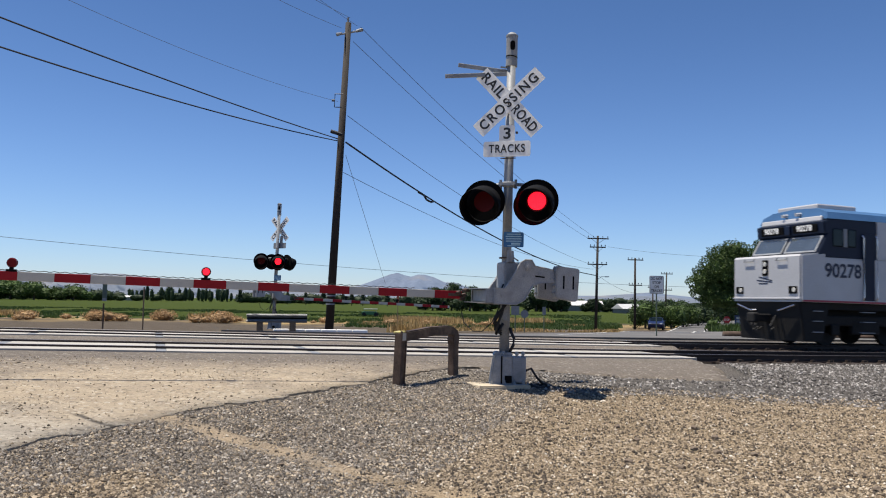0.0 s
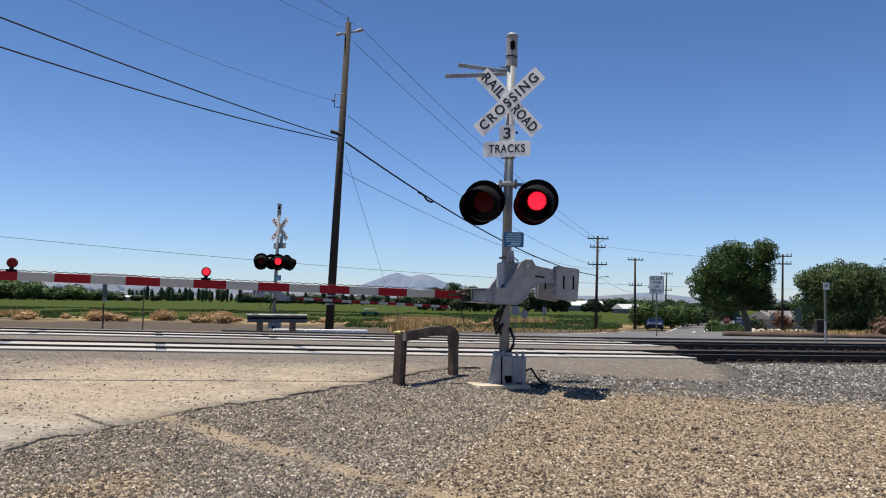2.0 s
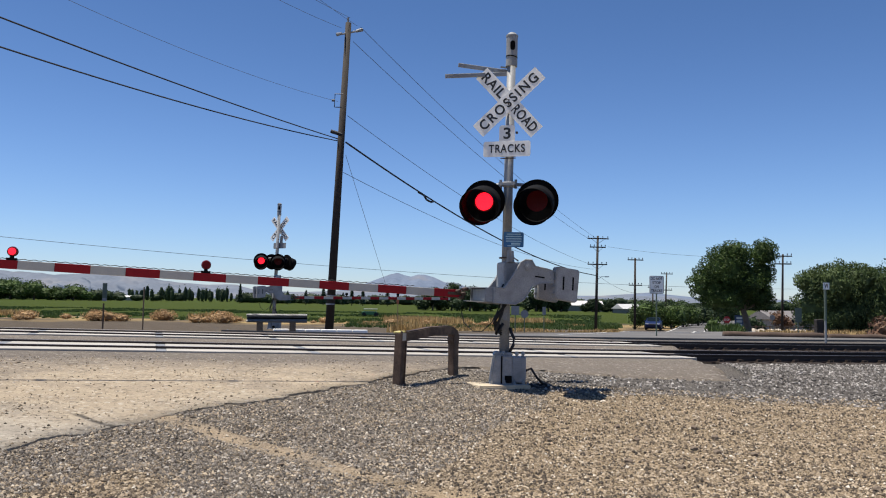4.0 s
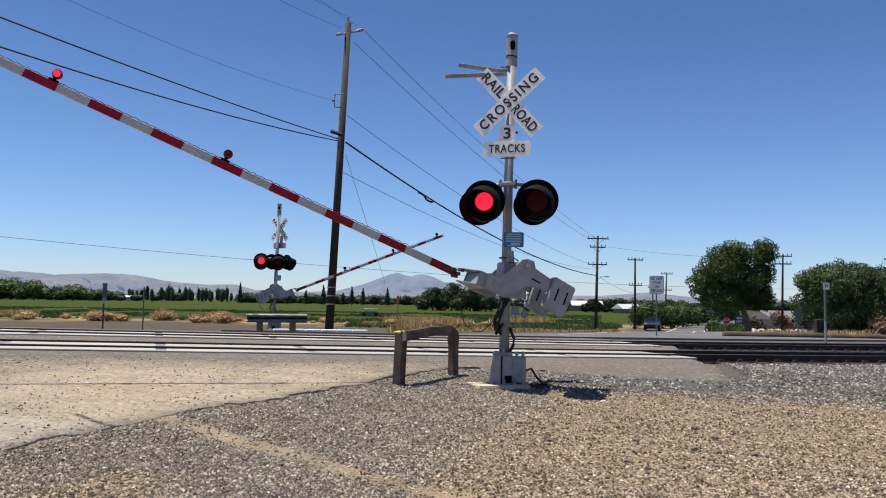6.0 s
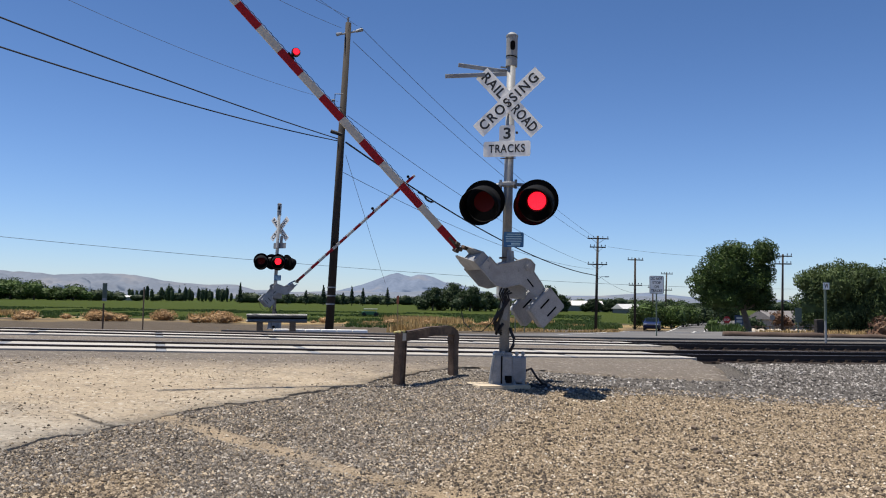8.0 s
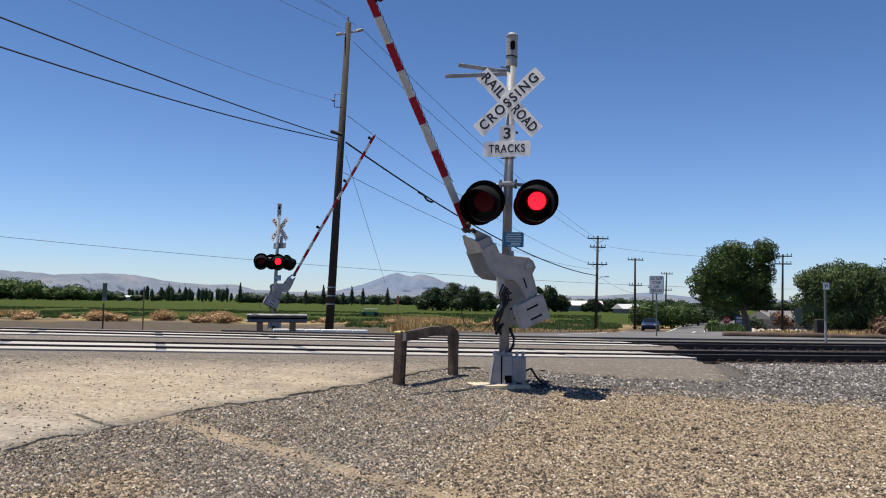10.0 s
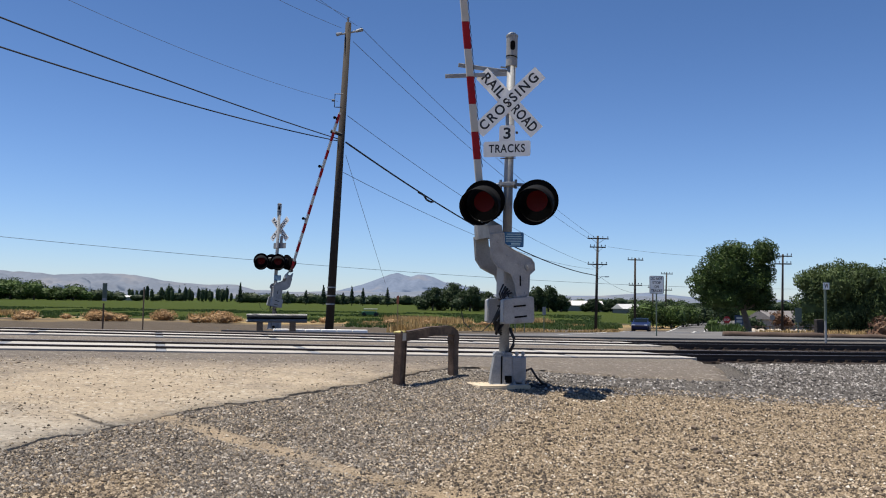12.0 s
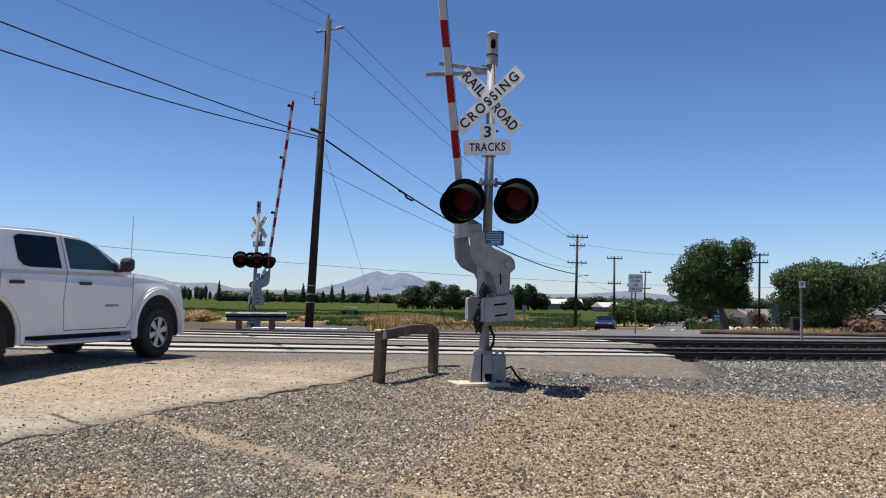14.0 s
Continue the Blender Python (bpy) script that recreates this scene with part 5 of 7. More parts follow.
def cab_unit():
    """Nose at x = 0 facing -x; +y is the side away from the road; rails at z = 0."""
    t = thing("train_cab_unit", "silver-white railway cab unit with dark blue window band and black underframe", "train")
    W = 1.55
    bm = bmesh.new()
    prism(bm, [(0, 1.40), (0.0, 2.86), (0.06, 2.93), (1.05, 3.02), (1.05, 2.86), (16.9, 2.86), (16.9, 1.40)], -W, W, bevel=0.05)
    part("body", bm, TRAIN_WHITE, t, "silver-white lower body")
    bm = bmesh.new()
    prism(bm, [(0.72, 2.98), (1.12, 3.62), (1.02, 3.66), (0.98, 4.02), (1.22, 4.12), (3.25, 4.14), (3.25, 2.862), (0.80, 2.862)], -W + 0.03, W - 0.03, bevel=0.03)
    cab = part("cab", bm, TRAIN_BLUE, t, "dark blue cab with windscreen")
    bm = bmesh.new()
    prism(bm, [(3.25, 2.862), (3.25, 4.14), (16.9, 4.14), (16.9, 2.862)], -W + 0.012, W - 0.012, bevel=0.02)
    part("upper_body", bm, TRAIN_WHITE, t, "silver-white engine hood")
    bm = bmesh.new()
    prof = [(-W + 0.02, 4.13), (-W + 0.12, 4.36), (-W + 0.55, 4.52), (0, 4.58), (W - 0.55, 4.52), (W - 0.12, 4.36), (W - 0.02, 4.13)]
    r0 = [bm.verts.new((1.15 + 0.25 * (z - 4.13), y, z)) for y, z in prof]
    r1 = [bm.verts.new((16.9, y, z)) for y, z in prof]
    for k in range(len(prof) - 1):
        bm.faces.new((r0[k], r0[k + 1], r1[k + 1], r1[k]))
    bm.faces.new(r0[::-1])
    bm.faces.new(r1)
    bmesh.ops.recalc_face_normals(bm, faces=bm.faces[:])
    part("roof", bm, TRAIN_ROOF, t, "blue-grey roof")
    bm = bmesh.new()
    box(bm, (1.7, 1.8, 0.24), pose(2.2, 0, 4.58), 0.05)
    box(bm, (0.10, 2.7, 0.20), pose(1.10, 0, 4.14, 0, 14, 0), 0.04)
    for y in (-0.3, 0.3):
        cyl(bm, (1.0, y, 4.35), (1.6, y, 4.42), 0.06, 0.05, 10)
    part("roof_fairing", bm, TRAIN_WHITE, t, "pale roof box with horns")
    bm = bmesh.new()
    box(bm, (0.5, 0.3, 0.12), pose(6.5, -0.9, 4.52), 0.02)
    box(bm, (0.3, 0.5, 0.2), pose(9.5, 0, 4.6), 0.02)
    part("roof_vent", bm, UNDER, t)
    # windscreen panes, number boards and headlamp
    for y in (-0.74, 0.74):
        bm = bmesh.new()
        box(bm, (0.02, 1.24, 0.55), pose(0.895, y, 3.30, 0, 32, 0), 0.01)
        p = part("windscreen", bm, SKY_GLASS, cab, "windscreen pane reflecting the sky")
        bm = bmesh.new()
        for dy, dz, wy, wz in ((0, 0.30, 1.38, 0.06), (0, -0.30, 1.38, 0.06), (0.66, 0, 0.07, 0.62), (-0.66, 0, 0.07, 0.62)):
            box(bm, (0.03, wy, wz), pose(0.89, y, 3.30, 0, 32, 0) @ pose(-0.004, dy, dz), 0.008)
        part("window_frame", bm, GREYBOX, p, "dusty grey window frame")
        bm = bmesh.new()
        box(bm, (0.04, 1.06, 0.26), pose(0.97, y, 3.84, 0, -6, 0), 0.02)
        nb = part("number_board", bm, BLACK, cab, "black number board with pale figures")
        lt = letters("numerals", "90278", 0.27, WHITE_SIGN, t, pose(0.928, y, 3.84) @ pose(0, 0, 0, 0, 0, -90), 0.003)
        lt["label"] = "pale figures"
        bm = bmesh.new()
        tube(bm, [(0.83, y - 0.55, 3.04), (0.86, y, 3.10), (0.80, y + 0.5, 3.03)], 0.018, 6)
        tube(bm, [(0.86, y, 3.06), (0.93, y + 0.25, 3.42)], 0.012, 6)
        part("wiper", bm, CHROME, cab)
    bm = bmesh.new()
    box(bm, (0.10, 0.24, 0.34), pose(0.95, 0, 3.82), 0.04)
    part("headlamp_housing", bm, TRAIN_BLUE, cab)
    # nose details
    bm = bmesh.new()
    box(bm, (0.05, 0.26, 0.52), pose(-0.015, 0, 2.52), 0.03)
    nl = part("nose_lamp_frame", bm, BLACK, t, "black nose lamp frame")
    for z in (2.64, 2.40):
        bm = bmesh.new()
        cyl(bm, (-0.035, 0, z), (-0.055, 0, z), 0.085, 0.075, 18)
        part("nose_lamp", bm, AMBER, nl, "clear round lamp")
    for y in (-1.22, 1.22):
        bm = bmesh.new()
        box(bm, (0.04, 0.36, 0.24), pose(-0.01, y, 1.78), 0.02)
        f = part("ditch_light_frame", bm, BLACK, t, "black ditch light frame")
        bm = bmesh.new()
        cyl(bm, (-0.03, y - 0.06, 1.78), (-0.045, y - 0.06, 1.78), 0.08, 0.07, 16)
        part("ditch_light", bm, AMBER, f, "clear ditch light")
    for y in (-0.75, 0.75):
        bm = bmesh.new()
        tube(bm, [(0.0, y - 0.22, 2.84), (-0.06, y - 0.22, 2.76), (-0.06, y + 0.22, 2.76), (0.0, y + 0.22, 2.84)], 0.018, 6)
        part("grab_iron", bm, GALV, t)
    # emblem on the nose: three plain swept bars
    for k, (z, ln) in enumerate(((2.16, 0.62), (2.08, 0.70), (2.00, 0.42))):
        bm = bmesh.new()
        box(bm, (0.006, ln, 0.035), pose(-0.004, 0.05 * k, z, 12 - 6 * k, 0, 0))
        part("emblem_bar", bm, BLACK_NUM, t, "dark swept emblem bar")
    bm = bmesh.new()
    box(bm, (0.05, 3.06, 0.05), pose(-0.02, 0, 1.50), 0.015)
    part("nose_sill", bm, TRAIN_WHITE, t)
    bm = bmesh.new()
    box(bm, (16.7, 0.012, 0.06), pose(8.45, -W - 0.004, 1.44))
    part("side_stripe", bm, RED_LINE, t, "thin red sill stripe")
    lt = letters("numerals", "90278", 0.62, BLACK_NUM, t, pose(1.75, -W - 0.008, 2.42), 0.003)
    lt["label"] = "dark painted figures"
    for x, w in ((1.55, 0.42), (2.15, 0.34)):
        bm = bmesh.new()
        box(bm, (w, 0.03, 0.58), pose(x, -W + 0.022, 3.52), 0.03)
        part("cab_window", bm, GLASS_DARK, cab, "dark cab side window")
    bm = bmesh.new()
    box(bm, (0.16, 0.03, 0.60), pose(1.86, -W + 0.012, 3.52), 0.01)
    part("window_post", bm, GALV, cab)
    bm = bmesh.new()
    box(bm, (0.5, 0.05, 2.2), pose(2.85, -W - 0.002, 2.6), 0.02)
    door = part("cab_door", bm, TRAIN_BLUE, t, "dark cab door recess")
    for x in (2.58, 3.16):
        bm = bmesh.new()
        tube(bm, [(x, -W, 1.5), (x, -W - 0.07, 1.6), (x, -W - 0.07, 3.55), (x, -W, 3.65)], 0.025, 8)
        part("handrail", bm, CHROME, t, "bright handrail")
    # pilot, plough, coupler and steps
    bm = bmesh.new()
    prism(bm, [(0.05, 1.40), (0.22, 0.14), (1.0, 0.14), (1.3, 1.40)], -1.45, 1.45, bevel=0.03)
    part("pilot", bm, UNDER, t, "black pilot plate")
    bm = bmesh.new()
    box(bm, (0.7, 0.28, 0.26), pose(-0.15, 0, 0.86), 0.04)
    box(bm, (0.24, 0.36, 0.34), pose(-0.5, 0.02, 0.86), 0.06)
    part("coupler", bm, UNDER, t, "dark knuckle coupler")
    bm = bmesh.new()
    for y in (-0.35, 0.35, 0.55):
        tube(bm, [(0.1, y, 0.95), (-0.12, y, 0.6), (-0.1, y * 0.9, 0.45), (0.1, y * 0.8, 0.55)], 0.03, 6)
    part("brake_hose", bm, RUBBER, t)
    for y in (-1, 1):
        bm = bmesh.new()
        tube(bm, [(0.05, y * 0.5, 1.12), (-0.05, y * 0.62, 1.10), (-0.02, y * 1.3, 1.30)], 0.03, 6)
        part("uncoupling_bar", bm, CHROME, t)
        for z in (0.45, 0.80, 1.12):
            bm = bmesh.new()
            box(bm, (0.55, 0.12, 0.03), pose(2.85, y * 1.48, z))
            box(bm, (0.4, 0.10, 0.03), pose(0.75, y * 1.46, z))
            part("step", bm, GALV, t)
    # trucks and fuel tank
    for cx in (3.1, 13.8):
        bm = bmesh.new()
        for y in (-1.1, 1.1):
            box(bm, (4.0, 0.2, 0.34), pose(cx, y, 0.82), 0.06)
            box(bm, (1.2, 0.22, 0.5), pose(cx, y, 0.62), 0.05)
        truck = part("truck_frame", bm, UNDER, t, "black cast wheel truck")
        for wx in (-1.38, 1.38):
            bm = bmesh.new()
            for y in (-0.755, 0.755):
                cyl(bm, (cx + wx, y - 0.07, 0.508), (cx + wx, y + 0.07, 0.508), 0.508, seg=32)
            cyl(bm, (cx + wx, -1.2, 0.508), (cx + wx, 1.2, 0.508), 0.10, seg=12)
            part("wheelset", bm, UNDER, truck)
            for y in (-1.2, 1.2):
                bm = bmesh.new()
                box(bm, (0.34, 0.16, 0.36), pose(cx + wx, y, 0.52), 0.05)
                part("axle_box", bm, UNDER, truck)
    bm = bmesh.new()
    box(bm, (5.2, 2.5, 0.85), pose(8.45, 0, 0.85), 0.15)
    part("tank", bm, UNDER, t, "black underslung tank")
    bm = bmesh.new()
    box(bm, (16.6, 2.7, 0.24), pose(8.4, 0, 1.30))
    box(bm, (14.8, 1.5, 0.85), pose(8.6, 0, 0.92), 0.05)
    part("underframe", bm, UNDER, t)
    return t


train = cab_unit()

# ---- loose stones ----
def stone_material(name, stops):
    m = bpy.data.materials.new(name)
    m.use_nodes = True
    n, l = m.node_tree.nodes, m.node_tree.links
    b = n["Principled BSDF"]
    g = n.new("ShaderNodeNewGeometry")
    r = n.new("ShaderNodeValToRGB")
    r.color_ramp.interpolation = "LINEAR"
    while len(r.color_ramp.elements) < len(stops):
        r.color_ramp.elements.new(0.5)
    for e, (p, c) in zip(r.color_ramp.elements, stops):
        e.position, e.color = p, (*c, 1)
    l.new(g.outputs["Random Per Island"], r.inputs[0])
    gr = node_noise(n, l, g.outputs["Position"], 90, 3, 0.6, 0.3, 0.7)
    col = node_mix(n, l, node_math(n, l, "MULTIPLY", gr, 0.3), r.outputs[0], (0.10, 0.085, 0.07))
    l.new(col, b.inputs["Base Color"])
    b.inputs["Roughness"].default_value = 0.85
    return m


PEBBLE = stone_material("mixed_pebbles", [(0.0, (0.03, 0.022, 0.016)), (0.34, (0.095, 0.07, 0.046)), (0.6, (0.33, 0.255, 0.168)), (0.94, (0.52, 0.42, 0.295)), (1.0, (0.74, 0.68, 0.58))])
GREYPEB = stone_material("grey_pebbles", [(0.0, (0.03, 0.026, 0.023)), (0.35, (0.12, 0.103, 0.086)), (0.85, (0.28, 0.244, 0.202)), (1.0, (0.55, 0.50, 0.43))])
BALLAST = stone_material("grey_ballast_stone", [(0.0, (0.03, 0.027, 0.025)), (0.35, (0.11, 0.10, 0.092)), (0.7, (0.235, 0.216, 0.198)), (0.93, (0.36, 0.335, 0.31)), (1.0, (0.56, 0.53, 0.49))])
OCT = [(1, 0, 0), (-1, 0, 0), (0, 1, 0), (0, -1, 0), (0, 0, 1), (0, 0, -1)]
OCTF = [(0, 2, 4), (2, 1, 4), (1, 3, 4), (3, 0, 4), (2, 0, 5), (1, 2, 5), (3, 1, 5), (0, 3, 5)]


def stones(name, label, material, count, where, lo, hi, seed, bias=3.0):
    """Loose stones strewn over the land. where(x, y, rng): whether one may lie there."""
    rng = random.Random(seed)
    verts, faces = [], []
    made = 0
    for k in range(count * 6):
        if made >= count:
            break
        spotted = where(rng)
        if spotted is None:
            continue
        x, y, z = spotted
        r = lo + (hi - lo) * rng.random() ** bias
        a = rng.uniform(0, 6.283)
        ca, sa = math.cos(a), math.sin(a)
        tilt = rng.uniform(-0.4, 0.4)
        sx, sy, sz = r * rng.uniform(0.7, 1.4), r * rng.uniform(0.6, 1.0), r * rng.uniform(0.6, 1.0)
        i = len(verts)
        for p in OCT:
            q = (p[0] * sx * rng.uniform(0.8, 1.2) + rng.uniform(-0.25, 0.25) * r, p[1] * sy * rng.uniform(0.8, 1.2) + rng.uniform(-0.25, 0.25) * r, p[2] * sz + p[0] * tilt * r * 0.6)
            verts.append((x + q[0] * ca - q[1] * sa, y + q[0] * sa + q[1] * ca, z + q[2] + sz * 0.35))
        faces += [(f[0] + i, f[1] + i, f[2] + i) for f in OCTF]
        made += 1
    me = bpy.data.meshes.new(name)
    me.from_pydata(verts, [], faces)
    me.materials.append(material)
    return tagged(new(name, me), label, "stones", kind="stuff")


def surface(x, y):
    """Height of the ground sheet, with its small unevenness."""
    z = ground_z(x, y)
    u, v = along(x, y)
    w = smooth(4, 9, 20 - v)
    z += w * (0.022 * noise.noise((x * 0.6, y * 0.6, 0)) + 0.012 * noise.noise((x * 2.5, y * 2.5, 3))) - 0.004 * w
    return z - 0.19 * smooth(13.3, 14.5, v) * (1 - smooth(23, 24.5, v)) * smooth(11.0, 12.6, u - 0.5 * (v - 16))



def off_road(x, y):
    """Right of the road's broken edge, this side of the crossing apron."""
    ex = [p[1] for p in EDGE]
    return x > float(np.interp(y, ex, [p[0] for p in EDGE])) + 0.0 and y < (12.7 if x < 4.7 else 40)


def fan(rng, near, far):
    y = near + (far - near) * rng.random() ** 1.25
    return rng.uniform(-0.60, 0.60) * y, y


def lane_mix(x, y):
    return x - 0.3 * y + 2.19 + 0.9 * noise.noise((x * 0.5, y * 0.5, 7)) + (3.0 * (1 - smooth(0.4, 1.1, math.hypot(x + 2.75, y - 6.1))))


def wheel_track(x, y):
    return x < 1.0 and abs(0.57 * x + 0.822 * y - 5.14 + 0.1 * noise.noise((x, y, 2))) < 0.14


def tan_spot(rng):
    x, y = fan(rng, 5.4, 11.6)
    if wheel_track(x, y) and rng.random() < 0.8:
        return None
    if not off_road(x, y) or (lane_mix(x, y) < -0.3 and rng.random() < 0.5):
        return None
    return x, y, surface(x, y)


def grey_spot(rng):
    x, y = fan(rng, 5.4, 12.6)
    if wheel_track(x, y) and rng.random() < 0.85:
        return None
    if not off_road(x, y) or lane_mix(x, y) > 0.3:
        return None
    return x, y, surface(x, y)


def ballast_spot(rng):
    x, y = rng.uniform(0.3, 16.5), rng.uniform(10.7, 22)
    u, v = along(x, y)
    low = 11.0 + 0.5 * noise.noise((x * 0.7, 3, 1)) + (1.4 if x < 1.25 else 0)
    if y < low or v > 14.35 or (v > 11.2 and u < 8.9 and y > 12.85) or (u < 12.2 and v > 10.9 and x > 4.6 and u < 9.4 + (v - 10.5) * 0.55):
        return None
    if not off_road(x, y) and x < 4.7:
        return None
    return x, y, surface(x, y)


def bed_spot(rng):
    u, v = rng.uniform(11.5, 46), rng.uniform(14.6, 24.0)
    x, y = spot(u, v)
    if u < 11.8 + 0.55 * (v - 16):
        return None
    return x, y, surface(x, y)


stones("gravel", "tan and brown loose gravel", PEBBLE, 110000, tan_spot, 0.0035, 0.021, 31, 3.4)
stones("gravel", "grey worn loose gravel along the road edge", GREYPEB, 72000, grey_spot, 0.0035, 0.019, 32, 3.2)
def shoulder_spot(rng):
    x, y = fan(rng, 6.5, 14.5)
    if off_road(x, y) or x > 0.2:
        return None
    u, v = along(x, y)
    if rng.random() > 0.25 + 0.9 * max(0, noise.noise((x * 0.9, y * 0.9, 4))) or v > 13.5:
        return None
    return x, y, ground_z(x, y) + 0.017


stones("road_grit", "loose grit strewn over the dusty road shoulder", PEBBLE, 9000, shoulder_spot, 0.003, 0.016, 35, 3.5)
stones("ballast", "grey crushed ballast stones beside the track", BALLAST, 27000, ballast_spot, 0.011, 0.034, 33, 1.8)
stones("ballast", "grey crushed ballast stones between the ties", BALLAST, 14000, bed_spot, 0.018, 0.045, 34, 1.3)
CLOD = stone_material("dark_clods", [(0.0, (0.05, 0.036, 0.026)), (1.0, (0.16, 0.12, 0.085))])
rng0 = random.Random(5)
for x, y in ((2.05, 8.35), (1.98, 8.95), (2.95, 8.6), (3.1, 7.9), (2.55, 8.05), (2.75, 7.95), (3.95, 7.65), (4.3, 8.3), (1.75, 7.45), (3.6, 6.6), (4.6, 8.0), (0.45, 9.2), (2.35, 9.35), (3.35, 9.6), (4.9, 9.1), (2.2, 7.3), (1.1, 8.1), (5.2, 8.5), (3.05, 7.2), (4.15, 6.9), (2.85, 9.0), (-1.35, 6.85)):
    bm = bmesh.new()
    bmesh.ops.create_icosphere(bm, subdivisions=2, radius=rng0.uniform(0.022, 0.042))
    for v in bm.verts:
        v.co *= 1 + 0.6 * noise.noise(v.co * 40 + Vector((x, y, 0)))
        v.co.z *= 0.7
    tagged(part("clod", bm, CLOD, m=Matrix.Translation((x, y, surface(x, y) + 0.015))), "dark brown dirt clod lying on gravel", "stone", "dirt clods")


# ---- weeds along the verge ----
def tufts(name, label, material, count, where, lo, hi, seed, blades=9):
    rng = random.Random(seed)
    verts, faces = [], []
    for k in range(count):
        x, y = where(rng)
        z = ground_z(x, y) - 0.03
        h = rng.uniform(lo, hi)
        for b in range(blades):
            a = rng.uniform(0, 6.283)
            lean = rng.uniform(0.1, 0.6) * h
            hh = h * rng.uniform(0.5, 1.1)
            w = 0.012 + 0.0012 * y * rng.uniform(0.5, 1.0)
            ox, oy = rng.gauss(0, h * 0.35), rng.gauss(0, h * 0.35)
            c, s = math.cos(a), math.sin(a)
            i = len(verts)
            verts += [(x + ox - s * w, y + oy + c * w, z), (x + ox + s * w, y + oy - c * w, z), (x + ox + c * lean, y + oy + s * lean, z + hh)]
            faces.append((i, i + 1, i + 2))
    me = bpy.data.meshes.new(name)
    me.from_pydata(verts, [], faces)
    me.materials.append(material)
    return tagged(new(name, me), label, "weeds", kind="stuff")


def strip(x0, x1, y0, y1, clump=-0.1):
    def pick(rng):
        for k in range(70):
            y = rng.uniform(y0, y1)
            x = rng.uniform(x0, x1) * y
            if noise.noise((x * 0.09, y * 0.05, y0 * 0.1)) > clump:
                break
        return x, y
    return pick


tufts("dry_weeds", "straw-coloured dry weeds along the field edge", STRAW, 2600, strip(-0.62, 0.20, 96, 114, 0.26), 0.2, 1.0, 51)
tufts("dry_weeds", "tall straw weeds in the corner of the field", STRAW, 1500, strip(-0.10, 0.225, 78, 104, 0.05), 0.12, 0.42, 52)
tufts("green_weeds", "patchy green weeds in the corner of the field", WEED, 1500, strip(-0.12, 0.225, 84, 112, 0.0), 0.15, 0.5, 58)
tufts("green_weeds", "low green weeds among the straw", WEED, 1200, strip(-0.62, 0.2, 100, 116), 0.15, 0.5, 53)
tufts("crop_rows", "low green crop plants at the edge of the field", WEED, 7000, strip(-0.62, 0.2, 112, 190), 0.12, 0.32, 54)
tufts("dry_weeds", "dry verge weeds beside the side road", STRAW, 420, strip(0.40, 0.58, 43, 50, 0.1), 0.1, 0.35, 55)
tufts("green_weeds", "green weeds at the road corner", WEED, 260, strip(0.345, 0.37, 52, 58), 0.4, 0.8, 56)
tufts("dry_weeds", "dry weed clump beyond the crossing", STRAW, 60, strip(-0.06, -0.02, 46, 49), 0.4, 0.9, 57)

# ---- signs and posts beyond the tracks ----
YELLOW_BROWN = mat("weathered_post_wood", (0.17, 0.12, 0.08), 0.9, 0, 0.3, 5, 0.3)
STOP_RED = mat("stop_sign_red", (0.40, 0.02, 0.03), 0.4, 0, 0.08, 6, 0)
GREEN_POST = mat("dull_green_post_paint", (0.10, 0.13, 0.10), 0.6, 0.2, 0.2, 6, 0.1)


def post_sign(name, label, category, at, height, r, material):
    s = thing(name, label, category, Matrix.Translation(at))
    bm = bmesh.new()
    cyl(bm, (0, 0, -0.3), (0, 0, height), r, seg=8)
    part("post", bm, material, s)
    return s


ds = post_sign("warning_sign", "white do-not-stop sign on a thin steel post beyond the tracks", "road sign", (9.19, 34.0, -0.35), 3.08, 0.03, GREEN_POST)
pl = board("sign_plate", ds, pose(0, -0.04, 2.70), 0.62, 0.77, None, 0, "white plate with black lettering and rim", 0.05)
for k, (w, wd) in enumerate((("DO NOT", 0.50), ("STOP", 0.36), ("ON", 0.18), ("TRACKS", 0.48))):
    letters("lettering", w, 0.155, LETTER, pl, pose(0, -0.004, 0.255 - 0.172 * k), 0.001, width=wd)
bm = bmesh.new()
for x, z, w, h in ((0, 0.365, 0.56, 0.014), (0, -0.365, 0.56, 0.014), (0.29, 0, 0.014, 0.68), (-0.29, 0, 0.014, 0.68)):
    box(bm, (w, 0.002, h), pose(x, -0.004, z))
part("border", bm, LETTER, pl)
ws = post_sign("whistle_sign", "small white W sign on a dark and grey post", "railway sign", (14.5, 30.0, -0.1), 2.5, 0.045, GALV)
bm = bmesh.new()
cyl(bm, (0, 0, 1.1), (0, 0, 2.45), 0.05, seg=8)
part("upper_post", bm, GREEN_POST, ws, "dark upper post")
board("sign_plate", ws, pose(0.02, -0.06, 2.40), 0.24, 0.26, (("W", 0, 0.15),), 0.24, "white plate with a black letter")
sp = post_sign("stop_sign", "red stop sign at the side road corner", "stop sign", (28.7, 80.0, -1.42), 1.6, 0.04, GALV)
bm = bmesh.new()
prism(bm, [(0.38 * math.cos(radians(22.5 + 45 * k)), 0.38 * math.sin(radians(22.5 + 45 * k))) for k in range(8)], -0.06, -0.05)
pl = part("sign_plate", bm, STOP_RED, sp, "red octagon plate", m=pose(0, 0, 1.5))
letters("lettering", "STOP", 0.28, WHITE_SIGN, pl, pose(0, -0.064, 0), 0.001, width=0.52)
